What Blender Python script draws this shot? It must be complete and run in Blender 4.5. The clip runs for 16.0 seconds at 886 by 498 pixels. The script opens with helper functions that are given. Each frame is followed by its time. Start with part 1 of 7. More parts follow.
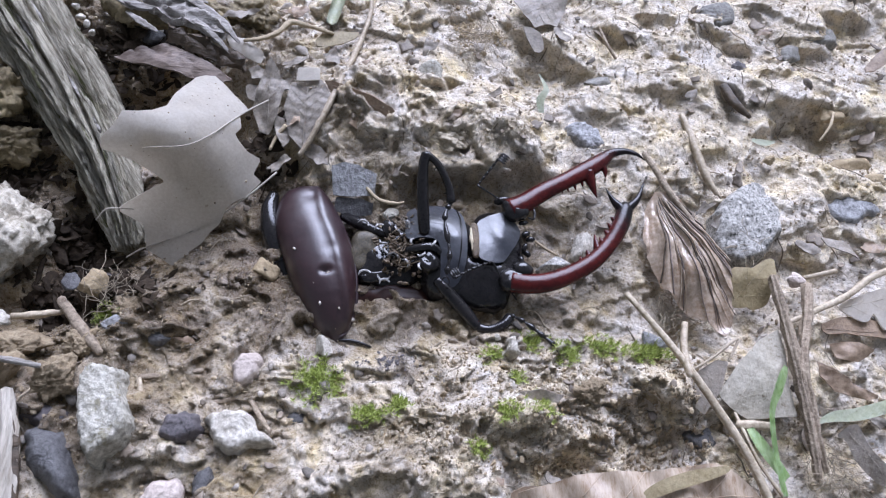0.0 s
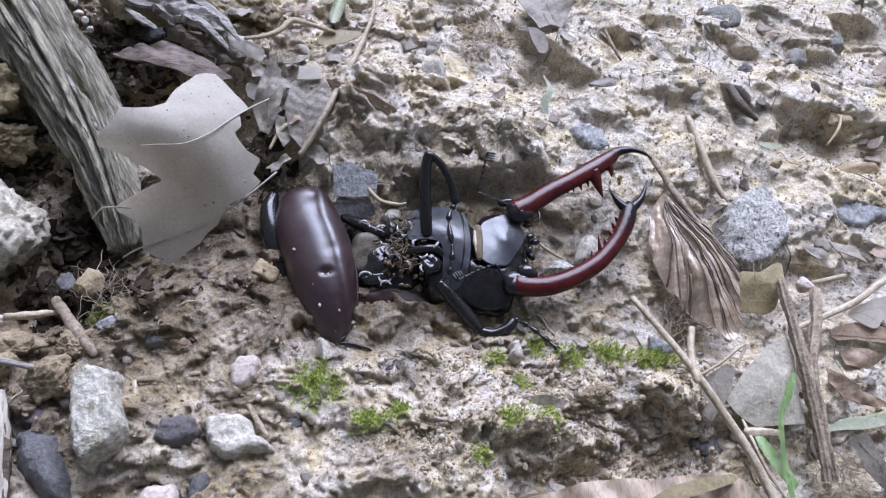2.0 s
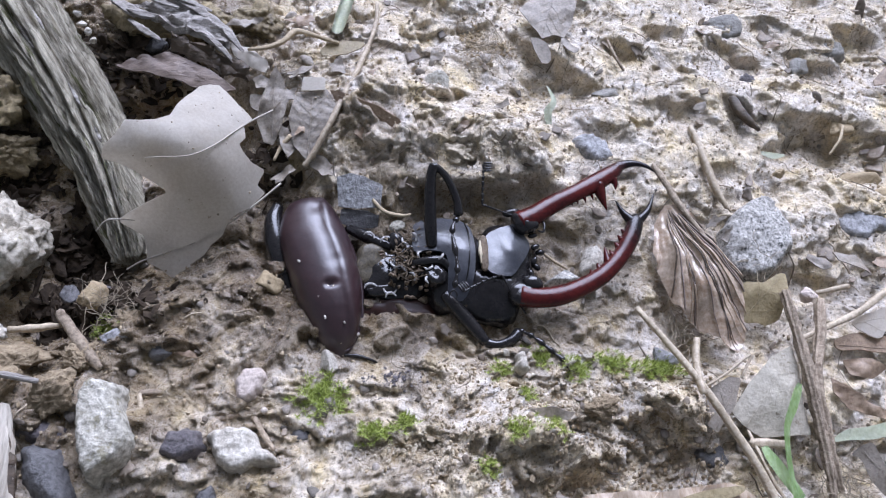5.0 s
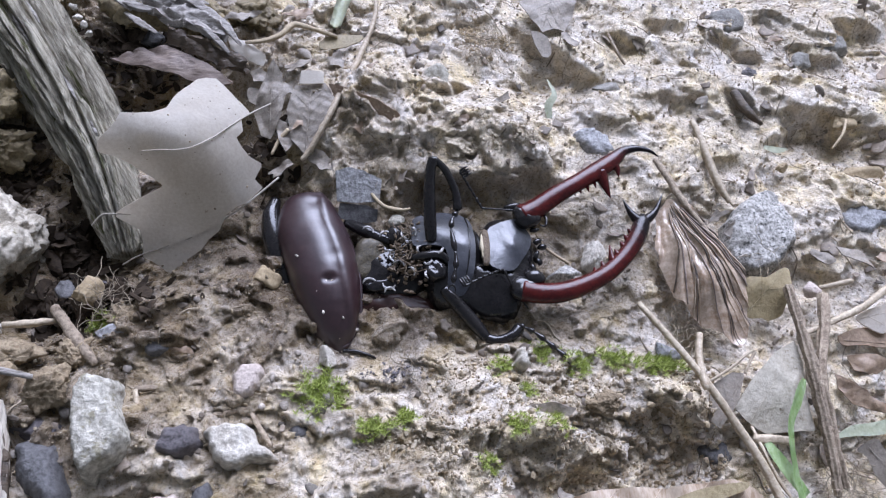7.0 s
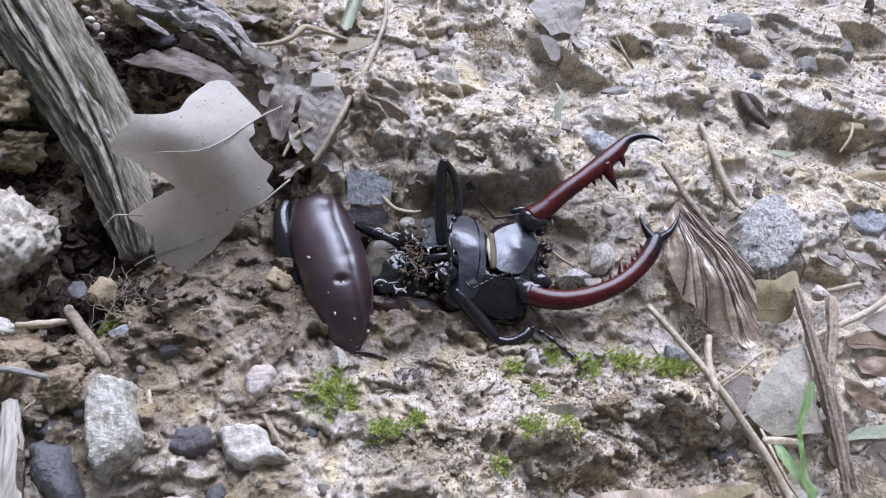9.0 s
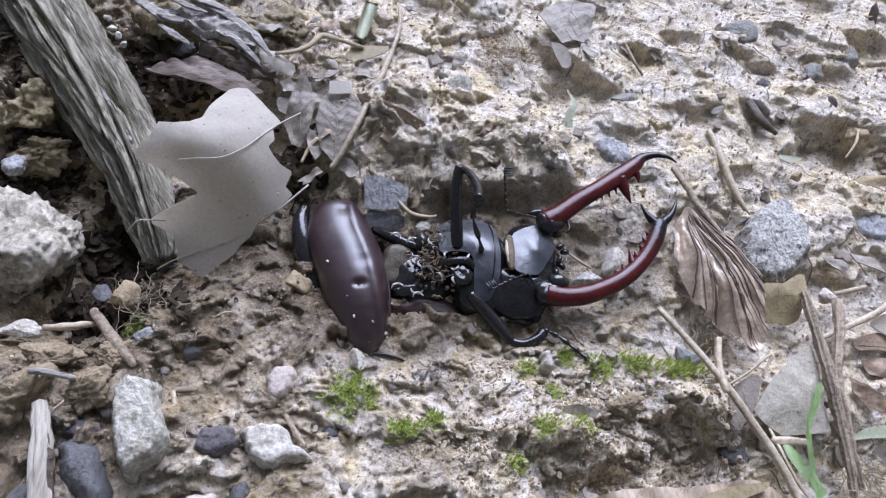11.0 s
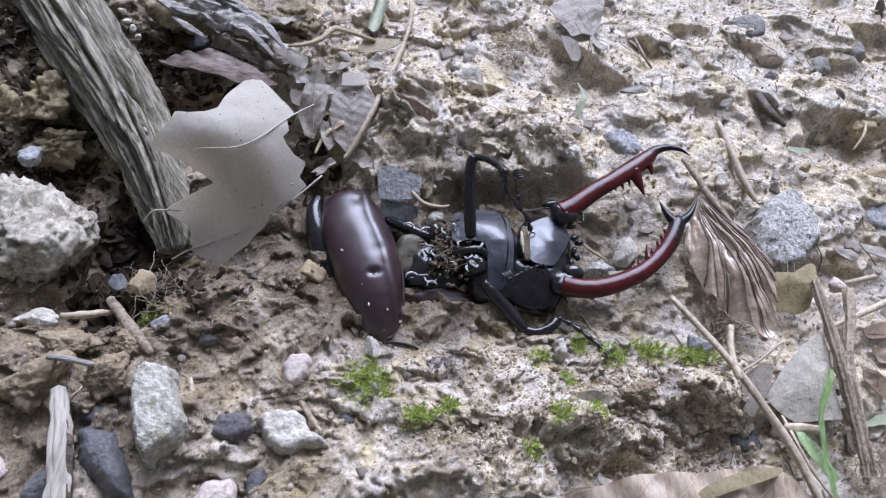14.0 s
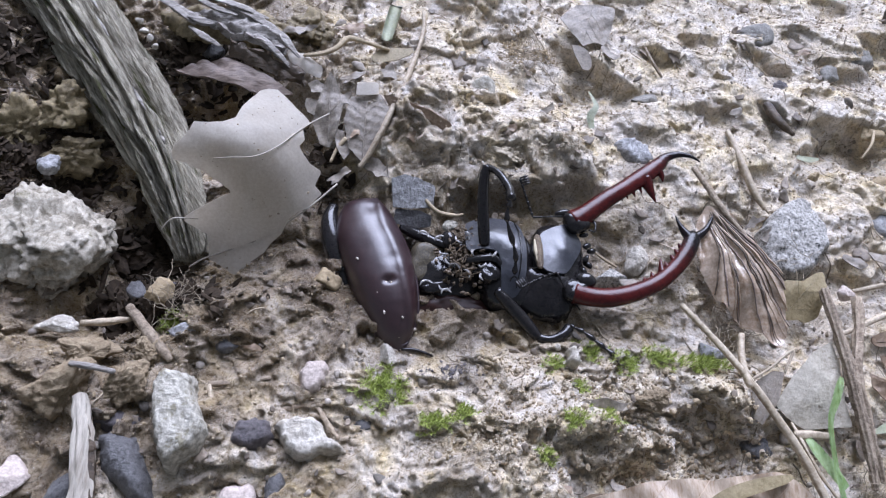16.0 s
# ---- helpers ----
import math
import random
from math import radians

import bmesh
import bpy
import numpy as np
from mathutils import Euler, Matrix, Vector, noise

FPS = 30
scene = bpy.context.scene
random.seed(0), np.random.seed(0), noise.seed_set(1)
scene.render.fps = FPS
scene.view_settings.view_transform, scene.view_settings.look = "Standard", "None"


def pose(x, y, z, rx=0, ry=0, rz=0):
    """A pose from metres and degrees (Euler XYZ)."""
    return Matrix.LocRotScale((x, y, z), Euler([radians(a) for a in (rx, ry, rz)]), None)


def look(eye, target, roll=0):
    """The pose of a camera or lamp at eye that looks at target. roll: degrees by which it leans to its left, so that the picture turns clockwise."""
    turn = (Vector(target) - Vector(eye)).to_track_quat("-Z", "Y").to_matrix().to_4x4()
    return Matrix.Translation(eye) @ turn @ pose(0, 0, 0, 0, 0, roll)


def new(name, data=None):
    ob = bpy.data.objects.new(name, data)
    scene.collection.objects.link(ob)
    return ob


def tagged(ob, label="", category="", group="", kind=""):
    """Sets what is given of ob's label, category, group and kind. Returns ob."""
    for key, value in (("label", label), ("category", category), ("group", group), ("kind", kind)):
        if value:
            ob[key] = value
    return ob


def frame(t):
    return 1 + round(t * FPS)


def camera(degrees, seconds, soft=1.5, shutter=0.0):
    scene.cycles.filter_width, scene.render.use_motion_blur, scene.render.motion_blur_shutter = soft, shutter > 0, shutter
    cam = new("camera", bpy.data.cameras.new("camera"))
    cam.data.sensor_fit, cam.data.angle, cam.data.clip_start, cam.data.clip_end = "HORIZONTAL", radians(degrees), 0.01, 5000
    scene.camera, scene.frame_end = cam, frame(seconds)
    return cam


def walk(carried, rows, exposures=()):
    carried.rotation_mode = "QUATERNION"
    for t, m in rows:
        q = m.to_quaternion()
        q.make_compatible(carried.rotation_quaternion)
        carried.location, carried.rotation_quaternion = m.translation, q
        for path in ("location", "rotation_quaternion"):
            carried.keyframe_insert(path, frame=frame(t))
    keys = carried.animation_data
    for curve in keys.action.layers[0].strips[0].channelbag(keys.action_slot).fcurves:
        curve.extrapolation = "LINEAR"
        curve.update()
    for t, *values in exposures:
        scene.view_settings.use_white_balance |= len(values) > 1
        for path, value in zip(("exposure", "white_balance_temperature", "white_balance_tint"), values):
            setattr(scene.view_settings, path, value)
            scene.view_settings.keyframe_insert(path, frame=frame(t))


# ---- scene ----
MM = 0.001
cam = camera(60.0, 16.0, soft=1.15)
PATH = [
    (0, pose(-0.014707, -0.056393, 0.111092, 26.712, -6.660, 0.000)),
    (0.5, pose(-0.014443, -0.056424, 0.110679, 26.870, -6.692, 0.065)),
    (1, pose(-0.016410, -0.056109, 0.111914, 26.932, -6.852, 0.170)),
    (1.5, pose(-0.014951, -0.057116, 0.109950, 27.157, -6.808, 0.117)),
    (2, pose(-0.014988, -0.056003, 0.108702, 27.152, -6.891, 0.289)),
    (2.5, pose(-0.014848, -0.055415, 0.108785, 27.150, -6.954, 0.241)),
    (3, pose(-0.015678, -0.055509, 0.109026, 27.244, -7.044, 0.147)),
    (3.5, pose(-0.015284, -0.055272, 0.108905, 27.262, -7.027, 0.096)),
    (4, pose(-0.016066, -0.055685, 0.108969, 27.365, -7.065, 0.033)),
    (6.5, pose(-0.016762, -0.053822, 0.108274, 27.611, -7.202, -0.001)),
    (7, pose(-0.016391, -0.055358, 0.107242, 27.640, -7.151, -0.064)),
    (7.5, pose(-0.016047, -0.056014, 0.106509, 27.701, -7.153, 0.004)),
    (8, pose(-0.017343, -0.055907, 0.107691, 27.698, -7.154, -0.094)),
    (8.5, pose(-0.017326, -0.055558, 0.108112, 27.738, -7.175, -0.025)),
    (9, pose(-0.018202, -0.055585, 0.107625, 27.741, -7.268, 0.092)),
    (9.5, pose(-0.018744, -0.055562, 0.108416, 27.794, -7.239, 0.061)),
    (12, pose(-0.021771, -0.057338, 0.110069, 27.989, -7.220, 0.130)),
    (12.5, pose(-0.021730, -0.057747, 0.109931, 28.124, -7.217, 0.001)),
    (13, pose(-0.022563, -0.058619, 0.110366, 28.176, -7.211, 0.009)),
    (13.5, pose(-0.023521, -0.058500, 0.110153, 28.186, -7.197, 0.077)),
    (14, pose(-0.023107, -0.059243, 0.109227, 28.263, -7.201, -0.006)),
    (14.5, pose(-0.023801, -0.059547, 0.110060, 28.193, -7.218, 0.006)),
    (15, pose(-0.025153, -0.059141, 0.111062, 28.131, -7.323, 0.054)),
    (15.5, pose(-0.025318, -0.058755, 0.111453, 28.235, -7.218, 0.086)),
    (16, pose(-0.025502, -0.058785, 0.110973, 28.240, -7.214, 0.151)),
]
walk(cam, PATH, exposures=[(0, 0.03, 5370, 16), (16, 0.0, 5370, 16)])

# ---- light: open shade under trees, a broad bright sky beyond the beetle ----
world = bpy.data.worlds.new("sky")
scene.world = world
world.use_nodes = True
wn = world.node_tree.nodes
sky = wn.new("ShaderNodeTexSky")
sky.sky_type, sky.sun_disc = "NISHITA", False
sky.sun_elevation, sky.sun_rotation = radians(41), radians(9)
sky.air_density, sky.dust_density, sky.ozone_density = 1.0, 4.0, 0.6
wn["Background"].inputs["Strength"].default_value = 0.085
# thin cloud and the leaves overhead take the blue out of the sky
veil, leafy = wn.new("ShaderNodeHueSaturation"), wn.new("ShaderNodeMix")
veil.inputs["Saturation"].default_value = 0.30
leafy.data_type, leafy.blend_type = "RGBA", "MULTIPLY"
leafy.inputs["Factor"].default_value = 1.0
leafy.inputs[7].default_value = (1.04, 1.0, 0.88, 1)
world.node_tree.links.new(sky.outputs["Color"], veil.inputs["Color"])
world.node_tree.links.new(veil.outputs["Color"], leafy.inputs[6])
world.node_tree.links.new(leafy.outputs[2], wn["Background"].inputs["Color"])
sun = new("sun", bpy.data.lights.new("sun", "SUN"))
sun.data.energy, sun.data.angle, sun.data.color = 5.4, radians(46), (0.98, 0.97, 1.06)
sun.matrix_world = look((0.14, 0.90, 0.80), (0, 0, 0))


# ---- materials ----
def nodes_of(name):
    m = bpy.data.materials.new(name)
    m.use_nodes = True
    t = m.node_tree
    return m, t.nodes, t.links, t.nodes["Principled BSDF"]


def noise_node(n, l, vec, scale, detail=6, rough=0.6, distort=0.0):
    t = n.new("ShaderNodeTexNoise")
    t.inputs["Scale"].default_value, t.inputs["Detail"].default_value = scale, detail
    t.inputs["Roughness"].default_value, t.inputs["Distortion"].default_value = rough, distort
    l.new(vec, t.inputs["Vector"])
    return t.outputs["Fac"]


def ramp_node(n, l, fac, stops):
    r = n.new("ShaderNodeValToRGB")
    e = r.color_ramp.elements
    while len(e) < len(stops):
        e.new(0.5)
    for el, (p, c) in zip(e, stops):
        el.position, el.color = p, (*c, 1)
    l.new(fac, r.inputs["Fac"])
    return r.outputs["Color"]


def mix_node(n, l, fac, a, b, kind="MIX"):
    m = n.new("ShaderNodeMix")
    m.data_type, m.blend_type = "RGBA", kind
    if isinstance(fac, float):
        m.inputs["Factor"].default_value = fac
    else:
        l.new(fac, m.inputs["Factor"])
    for k, v in ((6, a), (7, b)):
        if isinstance(v, tuple):
            m.inputs[k].default_value = (*v, 1)
        else:
            l.new(v, m.inputs[k])
    return m.outputs[2]


def grainy(name, coarse, fine, spots=None, rough=(0.6, 0.95), size=(6.0, 0.5), bump=0.25, stretch=(1, 1, 1), metal=0.0,
           coat=0.0, see_through=0.0, vary=0.12, amount=0.5, island=False, coat_rough=0.14, gloss=0.5, shine_through=0.0):
    """A surface with two scales of variation: coarse and fine are pairs of colours, size the sizes of the patches in mm, bump in mm."""
    m, n, l, p = nodes_of(name)
    tc = n.new("ShaderNodeTexCoord")
    mp = n.new("ShaderNodeMapping")
    mp.inputs["Scale"].default_value = [1000 * s for s in stretch]
    l.new(tc.outputs["Object"], mp.inputs["Vector"])
    info = n.new("ShaderNodeNewGeometry" if island else "ShaderNodeObjectInfo")
    chance = info.outputs["Random Per Island" if island else "Random"]
    add = n.new("ShaderNodeVectorMath")
    add.operation = "MULTIPLY_ADD"
    add.inputs[1].default_value = (37, 91, 53)
    rnd = n.new("ShaderNodeCombineXYZ")
    for k in range(3):
        l.new(chance, rnd.inputs[k])
    l.new(rnd.outputs[0], add.inputs[0])
    l.new(mp.outputs[0], add.inputs[2])
    v = add.outputs[0]
    big = noise_node(n, l, v, 1 / size[0], 5, 0.6, 0.4)
    small = noise_node(n, l, v, 1 / size[1], 8, 0.68)
    col = ramp_node(n, l, big, [(0.33, coarse[0]), (0.66, coarse[1])])
    col2 = ramp_node(n, l, small, [(0.36, fine[0]), (0.64, fine[1])])
    col = mix_node(n, l, amount, col, col2)
    if spots:
        mid = noise_node(n, l, v, 1 / (size[1] * spots[1]), 4, 0.7)
        mask = ramp_node(n, l, mid, [(spots[2], (0, 0, 0)), (spots[2] + 0.06, (1, 1, 1))])
        col = mix_node(n, l, mask, col, spots[0])
    if vary:
        hs = n.new("ShaderNodeHueSaturation")
        mr = n.new("ShaderNodeMapRange")
        mr.inputs["To Min"].default_value, mr.inputs["To Max"].default_value = 1 - vary, 1 + vary
        l.new(chance, mr.inputs["Value"])
        l.new(mr.outputs[0], hs.inputs["Value"])
        l.new(col, hs.inputs["Color"])
        col = hs.outputs["Color"]
    l.new(col, p.inputs["Base Color"])
    mr = n.new("ShaderNodeMapRange")
    mr.inputs["From Min"].default_value, mr.inputs["From Max"].default_value = 0.3, 0.7
    mr.inputs["To Min"].default_value, mr.inputs["To Max"].default_value = rough
    l.new(small, mr.inputs["Value"])
    l.new(mr.outputs[0], p.inputs["Roughness"])
    p.inputs["Metallic"].default_value = metal
    p.inputs["Specular IOR Level"].default_value = gloss
    p.inputs["Coat Weight"].default_value = coat
    p.inputs["Coat Roughness"].default_value = coat_rough
    if see_through:
        p.inputs["Transmission Weight"].default_value = 0.0
        p.inputs["Subsurface Weight"].default_value = see_through
        p.inputs["Subsurface Radius"].default_value = (0.0008, 0.0006, 0.0003)
    if shine_through:
        out, tr, ms = n["Material Output"], n.new("ShaderNodeBsdfTranslucent"), n.new("ShaderNodeMixShader")
        ms.inputs[0].default_value = shine_through
        l.new(col, tr.inputs["Color"])
        l.new(p.outputs[0], ms.inputs[1])
        l.new(tr.outputs[0], ms.inputs[2])
        l.new(ms.outputs[0], out.inputs["Surface"])
    if bump:
        b = n.new("ShaderNodeBump")
        b.inputs["Strength"].default_value, b.inputs["Distance"].default_value = 1.0, bump * MM
        l.new(small, b.inputs["Height"])
        l.new(b.outputs[0], p.inputs["Normal"])
    return m


def soil_material():
    """Clay: damp and brown in places, dried to pale beige in others, with sandy grains and dark specks."""
    m, n, l, p = nodes_of("soil")
    tc = n.new("ShaderNodeTexCoord")
    mp = n.new("ShaderNodeMapping")
    mp.inputs["Scale"].default_value = (1000, 1000, 1000)
    l.new(tc.outputs["Object"], mp.inputs["Vector"])
    v = mp.outputs[0]
    broad = noise_node(n, l, v, 1 / 16, 6, 0.62, 0.6)
    mid = noise_node(n, l, v, 1 / 2.6, 6, 0.66, 0.5)
    fine = noise_node(n, l, v, 1 / 0.55, 8, 0.72)
    # drier towards the open, sunny side; this pallor also paints in the glare there
    xyz = n.new("ShaderNodeSeparateXYZ")
    l.new(v, xyz.inputs[0])
    dry = n.new("ShaderNodeMath")
    dry.operation = "MULTIPLY_ADD"
    dry.inputs[1].default_value, dry.inputs[2].default_value = 0.0006, 0.142
    l.new(xyz.outputs[1], dry.inputs[0])
    dry_glare = n.new("ShaderNodeMath")
    dry_glare.operation = "MULTIPLY_ADD"
    dry_glare.inputs[1].default_value = 0.0050
    l.new(xyz.outputs[0], dry_glare.inputs[0])
    l.new(dry.outputs[0], dry_glare.inputs[2])
    wet = n.new("ShaderNodeMath")
    wet.operation, wet.use_clamp = "ADD", True
    l.new(broad, wet.inputs[0])
    l.new(dry_glare.outputs[0], wet.inputs[1])
    damp = mix_node(n, l, mid_mask(n, l, mid), (0.168, 0.122, 0.073), (0.37, 0.298, 0.202))
    pale = mix_node(n, l, mid_mask(n, l, mid), (0.49, 0.402, 0.280), (0.82, 0.735, 0.605))
    mask = ramp_node(n, l, wet.outputs[0], [(0.37, (0, 0, 0)), (0.60, (1, 1, 1))])
    col = mix_node(n, l, mask, damp, pale)
    tint = noise_node(n, l, v, 1 / 7.0, 5, 0.65, 0.8)
    ochre = ramp_node(n, l, tint, [(0.30, (1.07, 1.0, 0.72)), (0.48, (1.01, 1, 0.97)), (0.62, (0.97, 1.0, 1.10))])
    col = mix_node(n, l, 1.0, col, ochre, "MULTIPLY")
    shade = ramp_node(n, l, fine, [(0.33, (0.68, 0.65, 0.60)), (0.50, (1, 1, 1)), (0.67, (1.24, 1.24, 1.24))])
    col = mix_node(n, l, 0.85, col, shade, "MULTIPLY")
    grit = n.new("ShaderNodeTexVoronoi")
    grit.inputs["Scale"].default_value = 1 / 0.8
    l.new(v, grit.inputs["Vector"])
    grain = ramp_node(n, l, grit.outputs["Distance"], [(0.10, (1, 1, 1)), (0.17, (0, 0, 0))])
    pick = n.new("ShaderNodeSeparateColor")
    l.new(grit.outputs["Color"], pick.inputs[0])
    few = ramp_node(n, l, pick.outputs[0], [(0.72, (0, 0, 0)), (0.76, (1, 1, 1))])
    both = mix_node(n, l, 1.0, grain, few, "MULTIPLY")
    col = mix_node(n, l, both, col, (0.66, 0.62, 0.56))
    few = ramp_node(n, l, pick.outputs[1], [(0.95, (0, 0, 0)), (0.97, (1, 1, 1))])
    both = mix_node(n, l, 1.0, grain, few, "MULTIPLY")
    col = mix_node(n, l, both, col, (0.05, 0.04, 0.032))
    # soaked earth round the beetle and its shade, painted as a dark, uneven-edged oval
    damp_shade = n.new("ShaderNodeVectorMath")
    damp_shade.operation = "SUBTRACT"
    damp_shade.inputs[1].default_value = (-10, -1.0, -4)
    l.new(v, damp_shade.inputs[0])
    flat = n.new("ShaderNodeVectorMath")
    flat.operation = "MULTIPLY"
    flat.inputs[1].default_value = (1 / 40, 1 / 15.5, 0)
    l.new(damp_shade.outputs[0], flat.inputs[0])
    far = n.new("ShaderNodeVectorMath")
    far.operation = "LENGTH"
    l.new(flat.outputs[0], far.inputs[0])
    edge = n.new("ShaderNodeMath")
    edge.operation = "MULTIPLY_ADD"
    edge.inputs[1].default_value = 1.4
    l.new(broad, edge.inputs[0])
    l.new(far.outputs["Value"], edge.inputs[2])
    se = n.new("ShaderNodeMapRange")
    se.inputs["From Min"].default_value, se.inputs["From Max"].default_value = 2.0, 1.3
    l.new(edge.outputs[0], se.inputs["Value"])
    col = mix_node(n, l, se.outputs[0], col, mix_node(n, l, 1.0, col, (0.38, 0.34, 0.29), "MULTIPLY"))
    l.new(col, p.inputs["Base Color"])
    mr = n.new("ShaderNodeMapRange")
    mr.inputs["From Min"].default_value, mr.inputs["From Max"].default_value = 0.3, 0.7
    mr.inputs["To Min"].default_value, mr.inputs["To Max"].default_value = 0.16, 0.44
    l.new(fine, mr.inputs["Value"])
    l.new(mr.outputs[0], p.inputs["Roughness"])
    p.inputs["Specular IOR Level"].default_value = 0.75
    b1, b2 = n.new("ShaderNodeBump"), n.new("ShaderNodeBump")
    b1.inputs["Distance"].default_value, b2.inputs["Distance"].default_value = 0.7 * MM, 0.5 * MM
    l.new(mid, b1.inputs["Height"])
    l.new(fine, b2.inputs["Height"])
    l.new(b1.outputs[0], b2.inputs["Normal"])
    l.new(b2.outputs[0], p.inputs["Normal"])
    return m


def mid_mask(n, l, fac):
    return ramp_node(n, l, fac, [(0.36, (0, 0, 0)), (0.64, (1, 1, 1))])


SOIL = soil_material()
CLOD = grainy("clod", ((0.24, 0.17, 0.09), (0.46, 0.36, 0.225)), ((0.15, 0.105, 0.055), (0.56, 0.46, 0.31)), rough=(0.35, 0.75), size=(4, 0.8), bump=0.9)
PALE_CLOD = grainy("pale_clod", ((0.40, 0.325, 0.205), (0.62, 0.54, 0.40)), ((0.25, 0.195, 0.115), (0.74, 0.66, 0.53)), rough=(0.3, 0.7), size=(4, 0.7), bump=0.5)
CRUMB = grainy("soil_crumb", ((0.24, 0.18, 0.105), (0.44, 0.36, 0.24)), ((0.18, 0.13, 0.075), (0.52, 0.44, 0.31)), rough=(0.4, 0.8), size=(4, 0.6), bump=0.1, vary=0.4, island=True)
PEBBLE = grainy("pebble", ((0.15, 0.12, 0.09), (0.36, 0.32, 0.27)), ((0.10, 0.085, 0.065), (0.46, 0.42, 0.37)), rough=(0.5, 0.9), size=(3, 0.5), bump=0.12, vary=0.55, island=True, gloss=0.3)
# humus colour taken down to near-black so it carries the gaps' shade
SHADE_MOULD = grainy("leaf_mould", ((0.016, 0.011, 0.007), (0.05, 0.035, 0.022)), ((0.010, 0.007, 0.005), (0.085, 0.065, 0.045)), rough=(0.7, 0.95), size=(3, 0.6), bump=0.15, vary=0.5, island=True, gloss=0.15)
HUMUS = grainy("mossy_humus", ((0.11, 0.078, 0.030), (0.30, 0.235, 0.115)), ((0.05, 0.035, 0.015), (0.40, 0.33, 0.19)), rough=(0.4, 0.8), size=(5, 0.9), bump=0.4, amount=0.5)
RED_BARK = grainy("red_bark", ((0.11, 0.075, 0.055), (0.27, 0.21, 0.17)), ((0.06, 0.042, 0.032), (0.36, 0.295, 0.25)), size=(5, 0.8), bump=0.25, stretch=(0.3, 1, 1), rough=(0.35, 0.65))
MUD_SLATE = grainy("muddy_slate", ((0.14, 0.13, 0.105), (0.26, 0.245, 0.215)), ((0.09, 0.08, 0.06), (0.36, 0.345, 0.315)), size=(5, 0.7), bump=0.4, rough=(0.35, 0.7))
LITTER = grainy("leaf_crumb", ((0.10, 0.07, 0.045), (0.27, 0.22, 0.165)), ((0.07, 0.05, 0.032), (0.34, 0.29, 0.23)), rough=(0.4, 0.8), size=(3, 0.6), bump=0.1, vary=0.5, island=True)
GREY_STONE = grainy("grey_stone", ((0.50, 0.455, 0.34), (0.74, 0.69, 0.57)), ((0.17, 0.155, 0.115), (0.80, 0.765, 0.68)),
                    spots=((0.34, 0.31, 0.22), 5.0, 0.58), size=(4, 0.9), bump=1.0, amount=0.68, rough=(0.6, 0.95), gloss=0.3)
GRANITE = grainy("granite", ((0.27, 0.255, 0.225), (0.42, 0.40, 0.36)), ((0.07, 0.065, 0.055), (0.74, 0.71, 0.65)), spots=((0.07, 0.07, 0.065), 1.4, 0.57),
                 size=(5, 0.55), bump=0.2, rough=(0.6, 0.95), amount=0.75, gloss=0.3)
PALE_STONE = grainy("pale_stone", ((0.52, 0.465, 0.375), (0.72, 0.67, 0.575)), ((0.30, 0.255, 0.19), (0.86, 0.815, 0.73)), size=(4, 0.7), bump=0.8, amount=0.62, rough=(0.6, 0.95), gloss=0.3)
LIME = grainy("crusted_rock", ((0.22, 0.185, 0.125), (0.50, 0.455, 0.37)), ((0.09, 0.072, 0.045), (0.62, 0.575, 0.48)), spots=((0.17, 0.15, 0.09), 4, 0.62),
              size=(5, 1.1), bump=0.3, amount=0.6, rough=(0.6, 0.95), gloss=0.3)
PINK_STONE = grainy("pink_stone", ((0.54, 0.44, 0.375), (0.72, 0.62, 0.545)), ((0.42, 0.335, 0.28), (0.84, 0.74, 0.665)), size=(4, 0.5), bump=0.5, amount=0.62, rough=(0.6, 0.95), gloss=0.3)
SLATE = grainy("slate", ((0.065, 0.062, 0.062), (0.13, 0.125, 0.124)), ((0.045, 0.043, 0.042), (0.20, 0.195, 0.195)), size=(5, 0.6), bump=0.45, amount=0.68, rough=(0.25, 0.6))
PALE_SLATE = grainy("pale_slate", ((0.25, 0.245, 0.245), (0.38, 0.375, 0.375)), ((0.13, 0.125, 0.12), (0.54, 0.535, 0.535)), size=(5, 0.7), bump=0.45, amount=0.68, rough=(0.6, 0.95), gloss=0.3)
DARK_STONE = grainy("dark_stone", ((0.075, 0.062, 0.066), (0.15, 0.13, 0.13)), ((0.05, 0.045, 0.05), (0.20, 0.18, 0.18)), size=(4, 0.5), bump=0.45, amount=0.68, rough=(0.3, 0.7))
OCHRE_STONE = grainy("ochre_stone", ((0.26, 0.19, 0.09), (0.42, 0.32, 0.18)), ((0.20, 0.15, 0.08), (0.48, 0.40, 0.27)), size=(3, 0.5), bump=0.2)
OLD_WOOD = grainy("weathered_wood", ((0.22, 0.175, 0.10), (0.62, 0.56, 0.41)), ((0.020, 0.014, 0.007), (0.88, 0.82, 0.66)), size=(5, 0.7), bump=1.5,
                  stretch=(1, 1, 0.15), spots=((0.13, 0.13, 0.05), 3.0, 0.58), rough=(0.6, 0.9), amount=0.62, gloss=0.3)
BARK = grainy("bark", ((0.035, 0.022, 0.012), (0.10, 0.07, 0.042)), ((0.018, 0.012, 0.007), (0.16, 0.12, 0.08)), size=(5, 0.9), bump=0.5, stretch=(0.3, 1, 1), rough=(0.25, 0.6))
GREY_BARK = grainy("grey_bark", ((0.11, 0.088, 0.066), (0.42, 0.38, 0.34)), ((0.03, 0.022, 0.015), (0.66, 0.62, 0.57)), size=(4, 0.9), bump=0.6, stretch=(0.3, 1, 1), rough=(0.4, 0.8))
